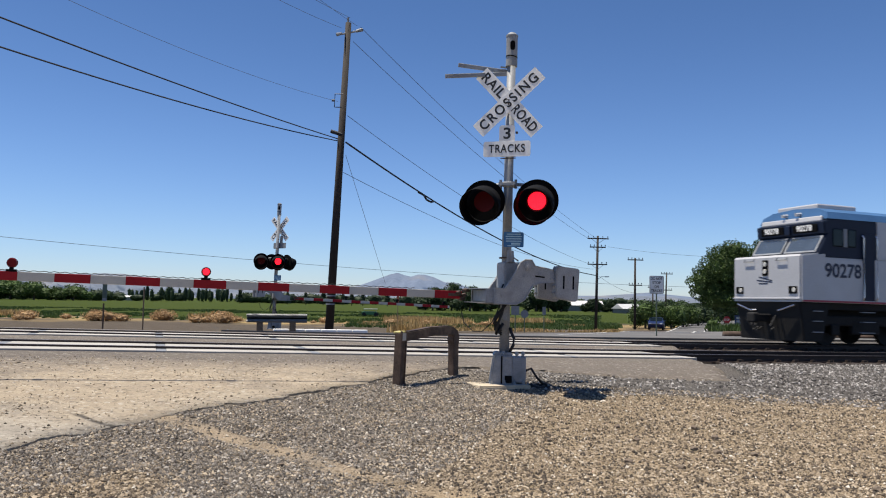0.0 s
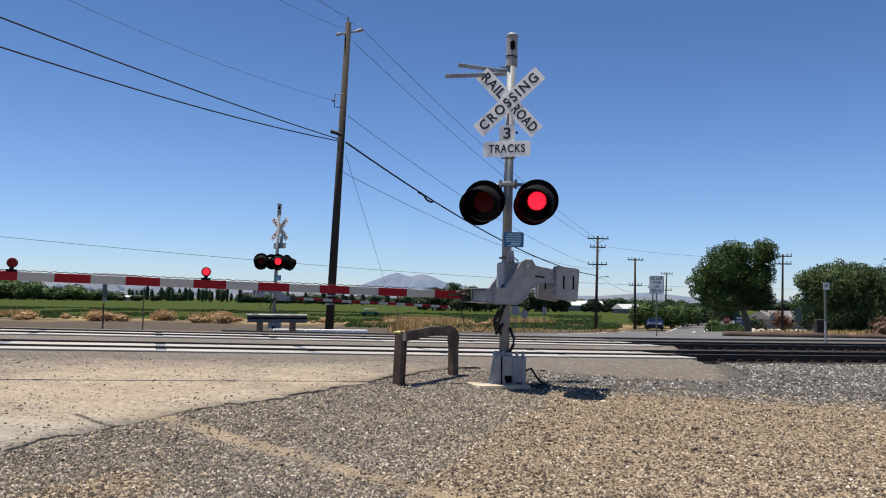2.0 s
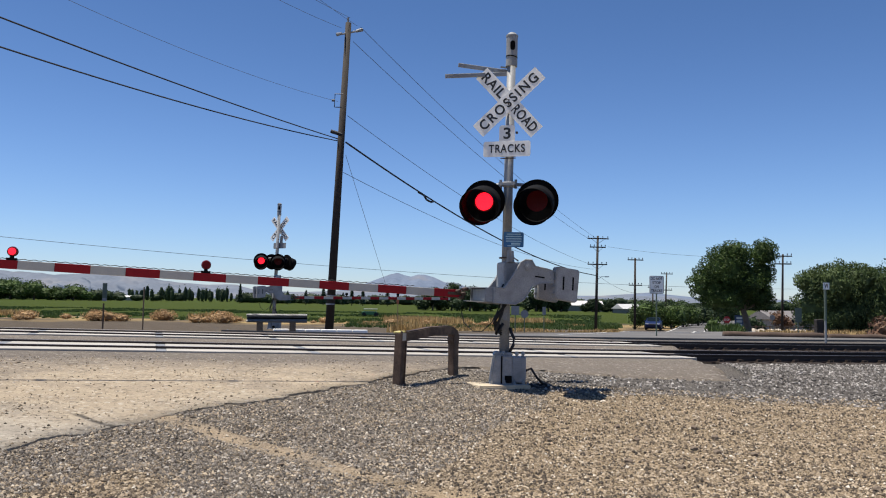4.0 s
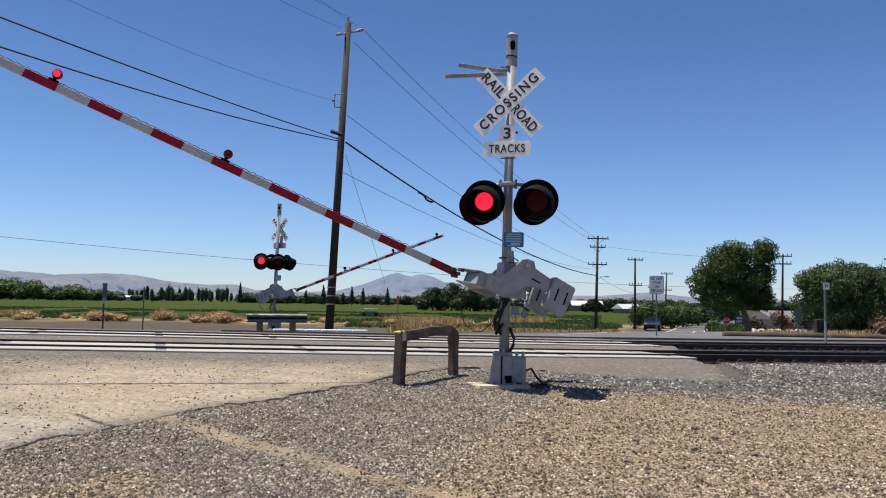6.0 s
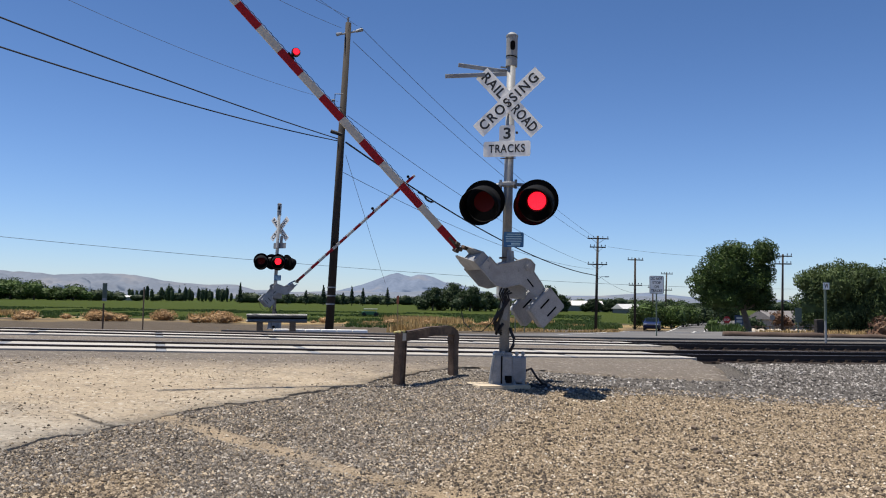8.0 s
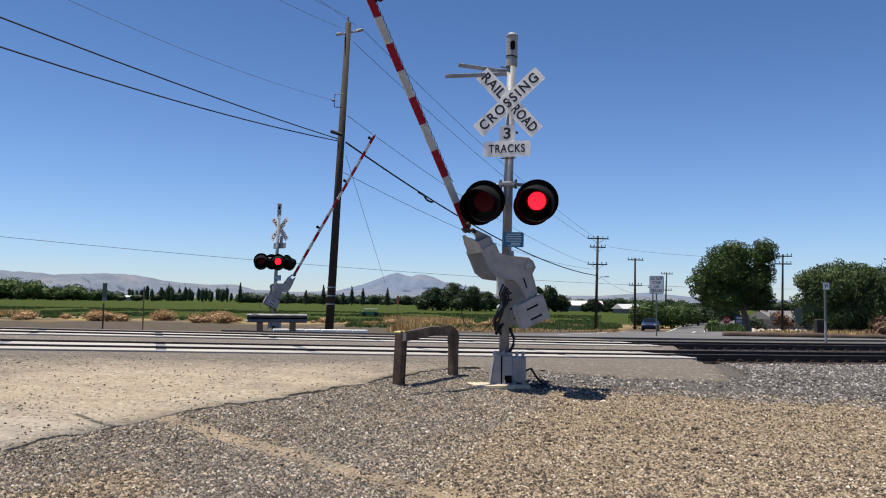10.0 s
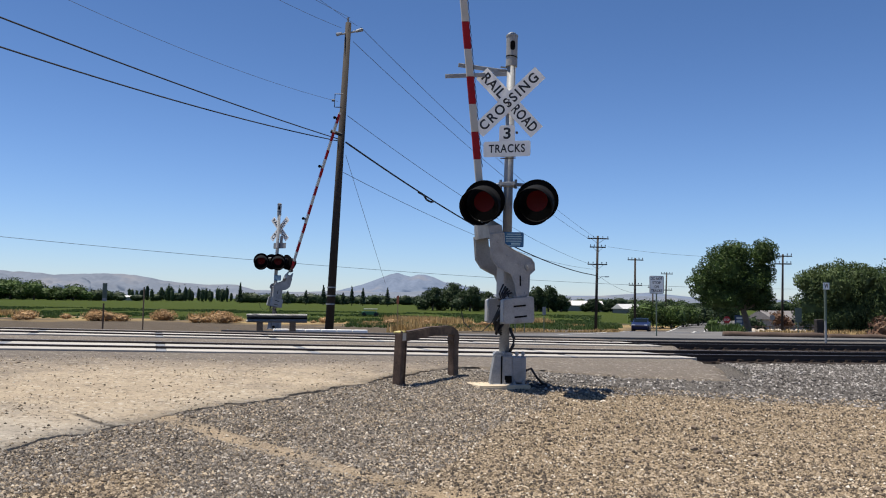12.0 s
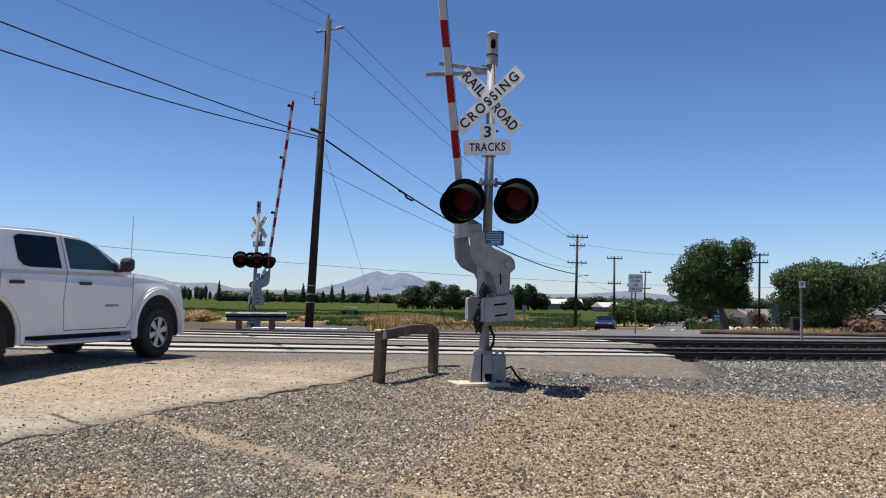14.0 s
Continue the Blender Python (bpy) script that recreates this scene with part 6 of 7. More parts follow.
bd = post_sign("notice_board", "blue notice board with pale panels on a post", "notice board", (28.75, 77.0, -1.42), 2.0, 0.05, GALV)
bm = bmesh.new()
box(bm, (0.82, 0.10, 1.75), pose(0.05, -0.08, 1.15), 0.02)
bp_ = part("board_body", bm, mat("dull_blue_board", (0.05, 0.08, 0.19), 0.5, 0, 0.1, 4, 0), bd, "dull blue board")
for z in (1.75, 1.42, 1.09, 0.76):
    bm = bmesh.new()
    box(bm, (0.56, 0.02, 0.22), pose(0.05, -0.14, z), 0.005)
    part("pale_panel", bm, WHITE_SIGN, bp_, "plain pale panel")
for at, h, w, hh, kind in (((17.95, 40, -0.45), 1.9, 0.34, 0.72, 0), ((4.06, 44, -0.45), 1.75, 0.45, 0.5, 0), ((4.78, 46, -0.5), 1.55, 0.42, 0.42, 1), ((6.43, 50, -0.55), 1.8, 0.22, 0.5, 0), ((33.3, 80, -1.42), 2.1, 0.5, 0.6, 1)):
    s = post_sign("sign_back", "grey back of a road sign on a steel post", "road sign", at, h, 0.03, GREEN_POST)
    bm = bmesh.new()
    if kind:
        disc_ring(bm, w / 2 + 0.02, -0.045, -0.04, 20)
    else:
        box(bm, (w, 0.006, hh), pose(0, -0.04, 0), 0.0)
    part("sign_plate", bm, GREEN_POST if hh > 0.7 else GALV, s, m=pose(0, 0, h - hh / 2))
pb = post_sign("trash_stand", "dark brown slatted box on a post by the tracks", "box", (18.05, 38, -0.35), 0.3, 0.06, POLEWOOD)
bm = bmesh.new()
box(bm, (0.34, 0.30, 1.15), pose(0, 0, 0.70), 0.03)
for k in range(6):
    box(bm, (0.36, 0.32, 0.03), pose(0, 0, 0.22 + 0.19 * k), 0.006)
part("box_body", bm, POLEWOOD, pb)

# left of the crossing: marker posts
mk = post_sign("marker_post", "rusty marker post with a dark and white panel", "marker post", (-19.2, 45.0, -0.62), 1.7, 0.05, RUST)
for z, h, mt in ((2.42, 0.85, GREEN_POST), (1.92, 0.18, GALV)):
    bm = bmesh.new()
    box(bm, (0.26, 0.02, h), pose(0.06, -0.06, z), 0.004)
    part("panel", bm, mt, mk)
mk2 = post_sign("fence_post", "thin leaning brown post in the weeds", "post", (-20.7, 55.0, -0.9), 3.05, 0.05, YELLOW_BROWN)
mk3 = post_sign("marker_post", "thin post with an orange-red panel", "marker post", (-3.35, 60.0, -1.0), 2.9, 0.03, YELLOW_BROWN)
bm = bmesh.new()
box(bm, (0.18, 0.02, 0.6), pose(0, -0.04, 2.55), 0.004)
part("panel", bm, mat("faded_orange_panel", (0.42, 0.12, 0.05), 0.6, 0, 0.15, 6, 0), mk3)

# guard rail before the far signal, and white kerb
gr = thing("guard_rail", "short grey steel guard rail on wooden posts", "guard rail", Matrix.Translation((-7.1, 29.0, 0.0)))
bm = bmesh.new()
prof = [(-0.0, 0.16), (-0.07, 0.11), (0.0, 0.03), (0.0, -0.03), (-0.07, -0.11), (0.0, -0.16)]
r0 = [bm.verts.new((0, y - 0.1, 0.78 + z)) for y, z in prof]
r1 = [bm.verts.new((2.2, y - 0.1, 0.80 + z)) for y, z in prof]
for k in range(5):
    bm.faces.new((r0[k], r1[k], r1[k + 1], r0[k + 1]))
bmesh.ops.solidify(bm, geom=bm.faces[:], thickness=0.012)
part("beam", bm, GREYBOX, gr, "corrugated steel beam")
for x in (0.45, 1.65):
    bm = bmesh.new()
    box(bm, (0.2, 0.2, 0.95), pose(x, 0.03, 0.40), 0.015)
    part("post", bm, YELLOW_BROWN, gr)
kb = thing("kerb", "worn white kerb at the road edge", "kerb", kind="structure")
for k in range(6):
    bm = bmesh.new()
    x = -5.9 + 0.56 * k
    box(bm, (0.575, 0.20, 0.22), pose(x, 29.2 + 0.17 * k, ground_z(x, 29.2 + 0.17 * k) + 0.07, 0, 0, 17), 0.03)
    part("kerb_stone", bm, WHITE_SIGN, kb)

DARK_LOG = mat("dark_old_log", (0.07, 0.045, 0.032), 0.9, 0, 0.3, 4, 0.3)
# fallen logs between the tracks and the side road
for at, ln, r, turn in (((15.1, 36.0), 4.6, 0.17, -2), ((19.8, 36.2), 4.4, 0.15, 2)):
    bm = bmesh.new()
    pts = [(ln * (k / 8 - 0.5), 0.05 * math.sin(k), 0.02 * math.sin(k * 2.1)) for k in range(9)]
    tube(bm, pts, r, 10)
    tagged(part("log", bm, DARK_LOG, smooth=True, m=pose(at[0], at[1], ground_z(*at) + r * 0.7, 0, 0, turn)), "old brown log lying along the verge", "log", "verge logs")

# ---- houses and farm buildings ----
STUCCO = mat("pale_stucco", (0.36, 0.33, 0.29), 0.9, 0, 0.1, 1, 0.1)
SHINGLE = mat("grey_shingle_roof", (0.15, 0.14, 0.14), 0.9, 0, 0.2, 3, 0.2)
TIN = mat("white_tin_roof", (0.52, 0.515, 0.50), 0.5, 0.2, 0.06, 1, 0)
SHED = mat("grey_shed_wall", (0.20, 0.19, 0.18), 0.9, 0, 0.2, 1, 0.1)


def house(name, label, at, size, rise, wall, roof, turn=0, openings=()):
    """A plain gabled building: walls, roof, doors and windows."""
    w, d, h = size
    b = thing(name, label, "building", pose(*at, 0, 0, turn))
    bm = bmesh.new()
    box(bm, (w, d, h), pose(0, 0, h / 2 - 0.1))
    wl = part("wall", bm, wall, b)
    bm = bmesh.new()
    vs = [bm.verts.new(p) for p in ((-w / 2 - 0.4, -d / 2 - 0.4, h - 0.12), (w / 2 + 0.4, -d / 2 - 0.4, h - 0.12), (w / 2 + 0.4, 0, h + rise), (-w / 2 - 0.4, 0, h + rise),
                                    (-w / 2 - 0.4, d / 2 + 0.4, h - 0.12), (w / 2 + 0.4, d / 2 + 0.4, h - 0.12))]
    for f in ((0, 1, 2, 3), (3, 2, 5, 4), (0, 3, 4), (1, 5, 2), (0, 4, 5, 1)):
        bm.faces.new([vs[i] for i in f])
    bmesh.ops.recalc_face_normals(bm, faces=bm.faces[:])
    part("roof", bm, roof, b)
    for kind, x, z, ow, oh in openings:
        bm = bmesh.new()
        box(bm, (ow, 0.08, oh), pose(x, -d / 2 - 0.01, z), 0.01)
        o = part(kind, bm, GLASS_DARK if kind == "window" else SHED, b)
        if kind == "window":
            bm = bmesh.new()
            box(bm, (ow + 0.2, 0.1, 0.08), pose(x, -d / 2 - 0.03, z - oh / 2 - 0.04))
            part("sill", bm, TIN, o)
    return b


house("house", "low pale house with a grey shingle roof behind trees", (43, 98, -1.45), (7.5, 6, 1.5), 0.95, STUCCO, SHINGLE, 8, (("window", -2, 1.1, 1.2, 0.8), ("door", 0.4, 0.9, 0.9, 1.7), ("window", 2.3, 1.1, 1.2, 0.8)))
house("house", "low white house half hidden by the broad tree", (53, 88, -1.45), (8, 6, 2.2), 1.0, TIN, SHINGLE, -6, (("window", -2, 1.2, 1.2, 0.9), ("window", 1.5, 1.2, 1.2, 0.9)))
house("farm_shed", "long grey farm shed with a white tin roof", (51.5, 300, -1.45), (17, 9, 2.3), 1.7, SHED, TIN, -3, (("door", -3, 1.1, 3, 2.2), ("door", 4, 1.1, 3, 2.2)))
house("farm_shed", "grey barn with a white gable roof", (58.5, 250, -1.45), (7, 6, 1.6), 1.4, SHED, TIN, 20)
for x, y, w in ((-305, 560, 11), (-258, 552, 9), (-222, 560, 10), (-85, 560, 8), (-54, 555, 9)):
    house("farm_building", "distant low farm building with a pale roof", (x, y, -1.45), (w, 5, 2.6), 1.0, STUCCO, TIN, 4)

# fence and yard clutter by the junction
fn = thing("fence", "low weathered wire and board fence before the house", "fence")
for k in range(14):
    bm = bmesh.new()
    x = 29.6 + 0.75 * k
    box(bm, (0.10, 0.10, 1.0), pose(x, 82 + 0.1 * k, -1.0), 0.01)
    part("post", bm, YELLOW_BROWN, fn)
for z in (-0.62, -0.95, -1.25):
    bm = bmesh.new()
    box(bm, (9.9, 0.03, 0.10), pose(34.5, 82.6, z, 0, 0, 7.6), 0.005)
    part("rail", bm, YELLOW_BROWN, fn)
rock = random.Random(9)
for k in range(9):
    bm = bmesh.new()
    bmesh.ops.create_icosphere(bm, subdivisions=2, radius=rock.uniform(0.25, 0.5))
    for v in bm.verts:
        v.co *= 1 + 0.3 * noise.noise(v.co * 2.5 + Vector((k, 0, 0)))
        v.co.z *= 0.7
    x = 30.5 + 0.85 * k + rock.uniform(-0.2, 0.2)
    y = 79.5 + rock.uniform(-1, 1)
    tagged(part("boulder", bm, stone_material("pale_boulder", [(0.0, (0.30, 0.25, 0.20)), (1.0, (0.46, 0.40, 0.33))]) if k == 0 else bpy.data.materials["pale_boulder"], m=Matrix.Translation((x, y, ground_z(x, y) + 0.15))),
           "pale boulder in the yard by the junction", "boulder", "yard boulders")


def bush(label, at, blobs, count, size, material, seed, group=""):
    b = thing("bush", label, "bush", Matrix.Translation(at), group)
    bm = bmesh.new()
    for k in range(5):
        cyl(bm, (0, 0, -0.1), (math.cos(k * 1.3) * 0.3, math.sin(k * 1.3) * 0.3, 0.6), 0.04, 0.02, 6)
    part("stems", bm, BARK, b)
    leaf_mesh("foliage", blobs, count, size, material, b, seed)
    return b


# round dry tumbleweed clumps along the near edge of the field
TUMBLE = leaf_material("tumbleweed", (0.22, 0.13, 0.06), (0.55, 0.37, 0.19), 0.35)
tw = random.Random(77)
heaps = []
for k in range(34):
    d, a = tw.uniform(90, 99), tw.choice((tw.uniform(-0.60, -0.46), tw.uniform(-0.44, -0.40), tw.uniform(-0.40, -0.24), tw.uniform(-0.18, 0.12)))
    r = tw.uniform(0.5, 1.35) * (1.0 if a < -0.2 else 0.6)
    heaps.append((a * d, d, -1.40 + 0.45 * r, r * 1.3, r, r * 0.62))
tagged(leaf_mesh("tumbleweeds", heaps, 14000, 0.22, TUMBLE, None, 78), "rounded dry orange-tan tumbleweeds along the field", "weeds", kind="stuff")
BROWNLEAF = leaf_material("brown_red_leaves", (0.07, 0.035, 0.025), (0.20, 0.12, 0.075))
bush("reddish brown dry bush at the verge", (22.6, 40.5, -0.4), [(0, 0, 0.75, 0.9, 0.8, 0.75), (0.8, 0, 0.7, 0.8, 0.8, 0.65), (-0.5, 0, 0.45, 0.6, 0.6, 0.5)], 1500, 0.15, BROWNLEAF, 71)
bush("dry tan bush behind the pole", (39.0, 92, -1.4), [(0, 0, 1.5, 1.1, 1.0, 0.9), (1.0, 0, 0.9, 0.9, 0.8, 0.8)], 1200, 0.26, BROWNLEAF, 72)
bush("dark shrub under the junction tree", (26.6, 78, -1.4), [(0, 0, 0.9, 0.9, 0.8, 0.9)], 500, 0.22, LEAF, 73)
for k, (x, y, s) in enumerate(((33.5, 86, 1.2), (43, 84, 1.3), (46, 82, 1.5), (30.5, 60, 0.9), (33.5, 62, 1.1), (29.0, 58, 0.8))):
    bush("green garden shrub behind the tracks", (x, y, -1.4), [(0, 0, s * 0.8, s, s * 0.8, s * 0.8), (s * 0.8, 0, s * 0.6, s * 0.7, s * 0.6, s * 0.6)], 700, 0.22, LEAF_DULL, 74 + k, "garden shrubs")

# white and green farm cart standing in the field
fc = thing("farm_cart", "small white and green farm machine in the field", "farm machine", Matrix.Translation((-12.8, 140, -1.42)))
bm = bmesh.new()
box(bm, (2.4, 1.3, 0.12), pose(0.2, 0, 1.35), 0.03)
part("canopy", bm, TIN, fc, "white canopy")
bm = bmesh.new()
box(bm, (2.6, 1.3, 0.55), pose(0, 0, 0.65), 0.06)
part("body", bm, mat("green_machine_paint", (0.05, 0.16, 0.07), 0.4, 0, 0.1, 3, 0), fc, "green body")
for x in (-0.9, 1.2):
    bm = bmesh.new()
    cyl(bm, (x, -0.6, 1.3), (x, -0.6, 0.8), 0.04, seg=6)
    part("strut", bm, GALV, fc)
    for y in (-0.6, 0.6):
        bm = bmesh.new()
        cyl(bm, (x, y - 0.1, 0.38), (x, y + 0.1, 0.38), 0.38, seg=20)
        part("wheel", bm, RUBBER, fc)


# ---- white pickup truck ----
CAR_WHITE = mat("white_car_paint", (0.80, 0.80, 0.79), 0.28, 0, 0.03, 1.5, 0, 8, spec=0.6)
CAR_BLUE = mat("dark_blue_car_paint", (0.010, 0.020, 0.07), 0.3, 0.0, 0.06, 2, 0, spec=0.25)
PLASTIC = mat("dark_grey_plastic", (0.025, 0.025, 0.027), 0.6, 0, 0.1, 8, 0.05)
# glass tint made lighter: sky seen through the far window is put into it
TEAL_GLASS = mat("teal_seen_through_glass", (0.035, 0.085, 0.085), 0.06, 0, 0.1, 5, 0, spec=0.4)
SEAM = mat("dark_seam", (0.03, 0.03, 0.03), 0.7, 0, 0.1, 8, 0)
ALLOY = mat("dull_alloy", (0.50, 0.50, 0.52), 0.35, 0.8, 0.08, 8, 0)
LAMPGLASS = mat("lamp_glass", (0.45, 0.47, 0.50), 0.1, 0.2, 0.1, 20, 0)
TAIL = mat("red_tail_lamp", (0.25, 0.01, 0.015), 0.2, 0, 0.1, 20, 0)


def wheel_part(parent, at, r, w, side, spokes=6):
    wh = thing("wheel", "", "", pose(*at))
    wh.parent = parent
    bm = bmesh.new()
    prof = [(0.60, -0.5), (0.86, -0.5), (0.96, -0.44), (1.0, -0.3), (1.0, 0.3), (0.96, 0.44), (0.86, 0.5), (0.60, 0.5)]
    n = 40
    rings = [[bm.verts.new((r * q * math.cos(a), w * y, r * q * math.sin(a))) for q, y in prof] for a in [2 * math.pi * k / n for k in range(n)]]
    for k in range(n):
        a, b = rings[k], rings[(k + 1) % n]
        for j in range(len(prof) - 1):
            bm.faces.new((a[j], a[j + 1], b[j + 1], b[j]))
        bm.faces.new((a[-1], a[0], b[0], b[-1]))
    for k in range(n):
        for y in (-0.3, 0.0, 0.3):
            a = 2 * math.pi * (k + (0.5 if y == 0 else 0)) / n
            box(bm, (r * 0.075, w * 0.24, r * 0.03), Matrix.Rotation(-a, 4, "Y") @ pose(0, w * y, r * 1.005, 0, 0, 14))
    bmesh.ops.recalc_face_normals(bm, faces=bm.faces[:])
    part("tyre", bm, RUBBER, wh, "black treaded tyre")
    bm = bmesh.new()
    ys = side * w * 0.5
    disc_ring(bm, r * 0.63, ys * 0.92, ys * 0.3, 36, r * 0.55)
    for k in range(spokes):
        a = 360 * k / spokes
        prism(bm, [(-r * 0.07, r * 0.10), (r * 0.07, r * 0.10), (r * 0.13, r * 0.57), (-r * 0.13, r * 0.57)], min(ys * 0.62, ys * 0.84), max(ys * 0.62, ys * 0.84), pose(0, 0, 0, 0, a, 0))
    disc_ring(bm, r * 0.16, min(ys * 0.6, ys * 0.92), max(ys * 0.6, ys * 0.92), 20)
    part("rim", bm, ALLOY, wh, "dull alloy rim with six spokes")
    bm = bmesh.new()
    disc_ring(bm, r * 0.58, min(ys * 0.2, ys * 0.4), max(ys * 0.2, ys * 0.4), 30)
    part("brake_disc", bm, PLASTIC, wh)
    return wh


def arc(cx, cz, r, a0, a1, n):
    return [(cx + r * math.cos(radians(a0 + (a1 - a0) * k / n)), cz + r * math.sin(radians(a0 + (a1 - a0) * k / n))) for k in range(n + 1)]


def shell(bm, stations, section):
    """Skins a body from cross-sections along x."""
    prev = None
    for s in stations:
        ring = [bm.verts.new(p) for p in section(s)]
        if prev:
            for k in range(len(ring) - 1):
                bm.faces.new((prev[k], prev[k + 1], ring[k + 1], ring[k]))
        prev = ring


def pickup():
    """Front to +x; front axle at x = 0, near (passenger) side at -y; wheels on z = 0."""
    t = thing("pickup_truck", "white four-door pickup truck with black trim driving on the road", "truck")
    W, WB, R = 0.90, 3.24, 0.385
    # lower body: side outline with wheel arches, in full width, then hood
    low = [(0.74, 0.50), (0.79, 0.66), (0.78, 0.84), (0.74, 0.99), (0.66, 1.09), (0.50, 1.16), (0.20, 1.215), (-0.15, 1.25), (-0.55, 1.275), (-4.42, 1.27), (-4.45, 0.60), (-4.2, 0.55)]
    arch_r = arc(-WB, 0.44, 0.52, 195, -15, 18)
    arch_f = arc(0, 0.44, 0.52, 195, -15, 18)
    outline = low + [(-WB - 0.55, 0.52)] + arch_r + [(-WB + 0.55, 0.43), (-0.55, 0.43)] + arch_f + [(0.6, 0.45)]
    bm = bmesh.new()
    prism(bm, outline, -W, W)
    for v in bm.verts:
        if v.co.x > 0.2:
            v.co.y *= 1 - 0.16 * (v.co.x - 0.2) ** 1.3
        if v.co.z > 1.05 and v.co.x > -0.6:
            v.co.y *= 1 - 0.05 * smooth(1.05, 1.25, v.co.z)
    es = [e for e in bm.edges if all(v.co.z > 0.6 for v in e.verts) and e.calc_length() > 0.05 and len(e.link_faces) == 2 and e.calc_face_angle() > 0.9]
    bmesh.ops.bevel(bm, geom=es, offset=0.07, segments=4, affect="EDGES")
    part("body", bm, CAR_WHITE, t, "white painted body", smooth=False)
    # cabin with raked pillars
    def cab_ring(y, k):
        return [(0.02 * k - 0.62 + (1 - k) * 0.0, y, 1.25), (-1.32, y * 0.87, 1.67), (-1.60, y * 0.83, 1.755), (-2.2, y * 0.83, 1.785), (-2.92, y * 0.83, 1.775), (-3.04, y * 0.85, 1.72), (-3.12, y, 1.25)]
    bm = bmesh.new()
    a = [bm.verts.new(p) for p in cab_ring(-W + 0.02, 1)]
    b = [bm.verts.new(p) for p in cab_ring(W - 0.02, 1)]
    bm.faces.new(a)
    bm.faces.new(b[::-1])
    for k in range(len(a)):
        j = (k + 1) % len(a)
        bm.faces.new((a[j], a[k], b[k], b[j]))
    bmesh.ops.recalc_face_normals(bm, faces=bm.faces[:])
    bmesh.ops.bevel(bm, geom=[e for e in bm.edges if all(v.co.z > 1.3 for v in e.verts)], offset=0.04, segments=3, affect="EDGES")
    cab = part("cab", bm, CAR_WHITE, t, "white four-door cab")

    def pane(name, pts, s, lab, mt=GLASS_DARK, out=0.004):
        bm = bmesh.new()
        vs = []
        for d in (0.0, 0.012):
            for x, z in pts:
                y = W - 0.02 - (z - 1.25) / 0.49 * (W - 0.02) * 0.14 if z > 1.25 else W - 0.02
                vs.append(bm.verts.new((x, s * (y + out - d), z)))
        n = len(pts)
        bm.faces.new(vs[:n])
        bm.faces.new(vs[n:][::-1])
        for k in range(n):
            bm.faces.new((vs[k], vs[(k + 1) % n], vs[n + (k + 1) % n], vs[n + k]))
        bmesh.ops.recalc_face_normals(bm, faces=bm.faces[:])
        return part(name, bm, mt, cab, lab)
    for s in (-1, 1):
        pane("front_window", [(-0.93, 1.29), (-0.94, 1.35), (-1.24, 1.57), (-1.42, 1.66), (-1.60, 1.69), (-1.86, 1.70), (-1.84, 1.29)], s, "tinted front side window with seen-through sky painted in", TEAL_GLASS)
        pane("rear_window", [(-1.99, 1.29), (-2.01, 1.695), (-2.62, 1.695), (-2.70, 1.66), (-2.69, 1.38), (-2.62, 1.31), (-2.50, 1.29)], s, "dark rear side window")
        for nm, pts in (("front_door_seam", [(-0.60, 1.25, -0.62, 0.62), (-1.925, 1.72, -1.92, 1.25), (-1.92, 1.25, -1.97, 0.85), (-1.97, 0.85, -1.95, 0.50), (-0.62, 0.62, -0.74, 0.48), (-0.74, 0.48, -1.95, 0.48)]),
                        ("rear_door_seam", [(-2.98, 1.25, -3.0, 0.95), (-3.10, 1.27, -3.12, 0.6)])):
            bm = bmesh.new()
            for x0, z0, x1, z1 in pts:
                y0 = W if z0 <= 1.26 else W * 0.852
                y1 = W
                tube(bm, [(x0, s * (y0 + 0.0), z0), (x1, s * (y1 + 0.0), z1)], 0.005, 4)
            part(nm, bm, SEAM, t)
        for x in (-1.60, -2.76):
            bm = bmesh.new()
            box(bm, (0.22, 0.035, 0.045), pose(x, s * (W + 0.02), 1.10), 0.012)
            part("door_handle", bm, PLASTIC, t, "black door handle")
        bm = bmesh.new()
        box(bm, (0.15, 0.20, 0.21), pose(-0.90, s * (W + 0.12), 1.38), 0.065)
        box(bm, (0.08, 0.12, 0.06), pose(-0.93, s * (W - 0.0), 1.30), 0.012)
        prism(bm, [(-0.84, 1.27), (-1.0, 1.27), (-1.0, 1.40), (-0.93, 1.36)], min(s * (W - 0.05), s * (W - 0.018)), max(s * (W - 0.05), s * (W - 0.018)))
        part("wing_mirror", bm, PLASTIC, t, "black wing mirror")
        # flared arches
        for cx in (0, -WB):
            bm = bmesh.new()
            o, i = arc(cx, 0.44, 0.635, 192, -12, 22), arc(cx, 0.44, 0.515, 192, -12, 22)
            prism(bm, o + i[::-1], min(s * (W - 0.04), s * (W + 0.05)), max(s * (W - 0.04), s * (W + 0.055)), bevel=0.03)
            part("wheel_arch", bm, CAR_WHITE, t, "white flared wheel arch")
            bm = bmesh.new()
            prism(bm, arc(cx, 0.44, 0.51, 195, -15, 18), min(s * 0.55, s * 0.895), max(s * 0.55, s * 0.895))
            part("wheel_well", bm, UNDER, t)
        bm = bmesh.new()
        tube(bm, [(-0.66, s * (W + 0.0), 0.36), (-0.85, s * (W + 0.09), 0.34), (-2.5, s * (W + 0.09), 0.34), (-2.66, s * (W + 0.0), 0.36)], 0.038, 10)
        part("side_step", bm, ALLOY, t, "dull metal tubular side step")
        bm = bmesh.new()
        box(bm, (0.10, 0.30, 0.20), pose(0.70, s * 0.64, 1.02, 0, 0, -s * 22), 0.03)
        part("headlight", bm, LAMPGLASS, t, "clear headlight")
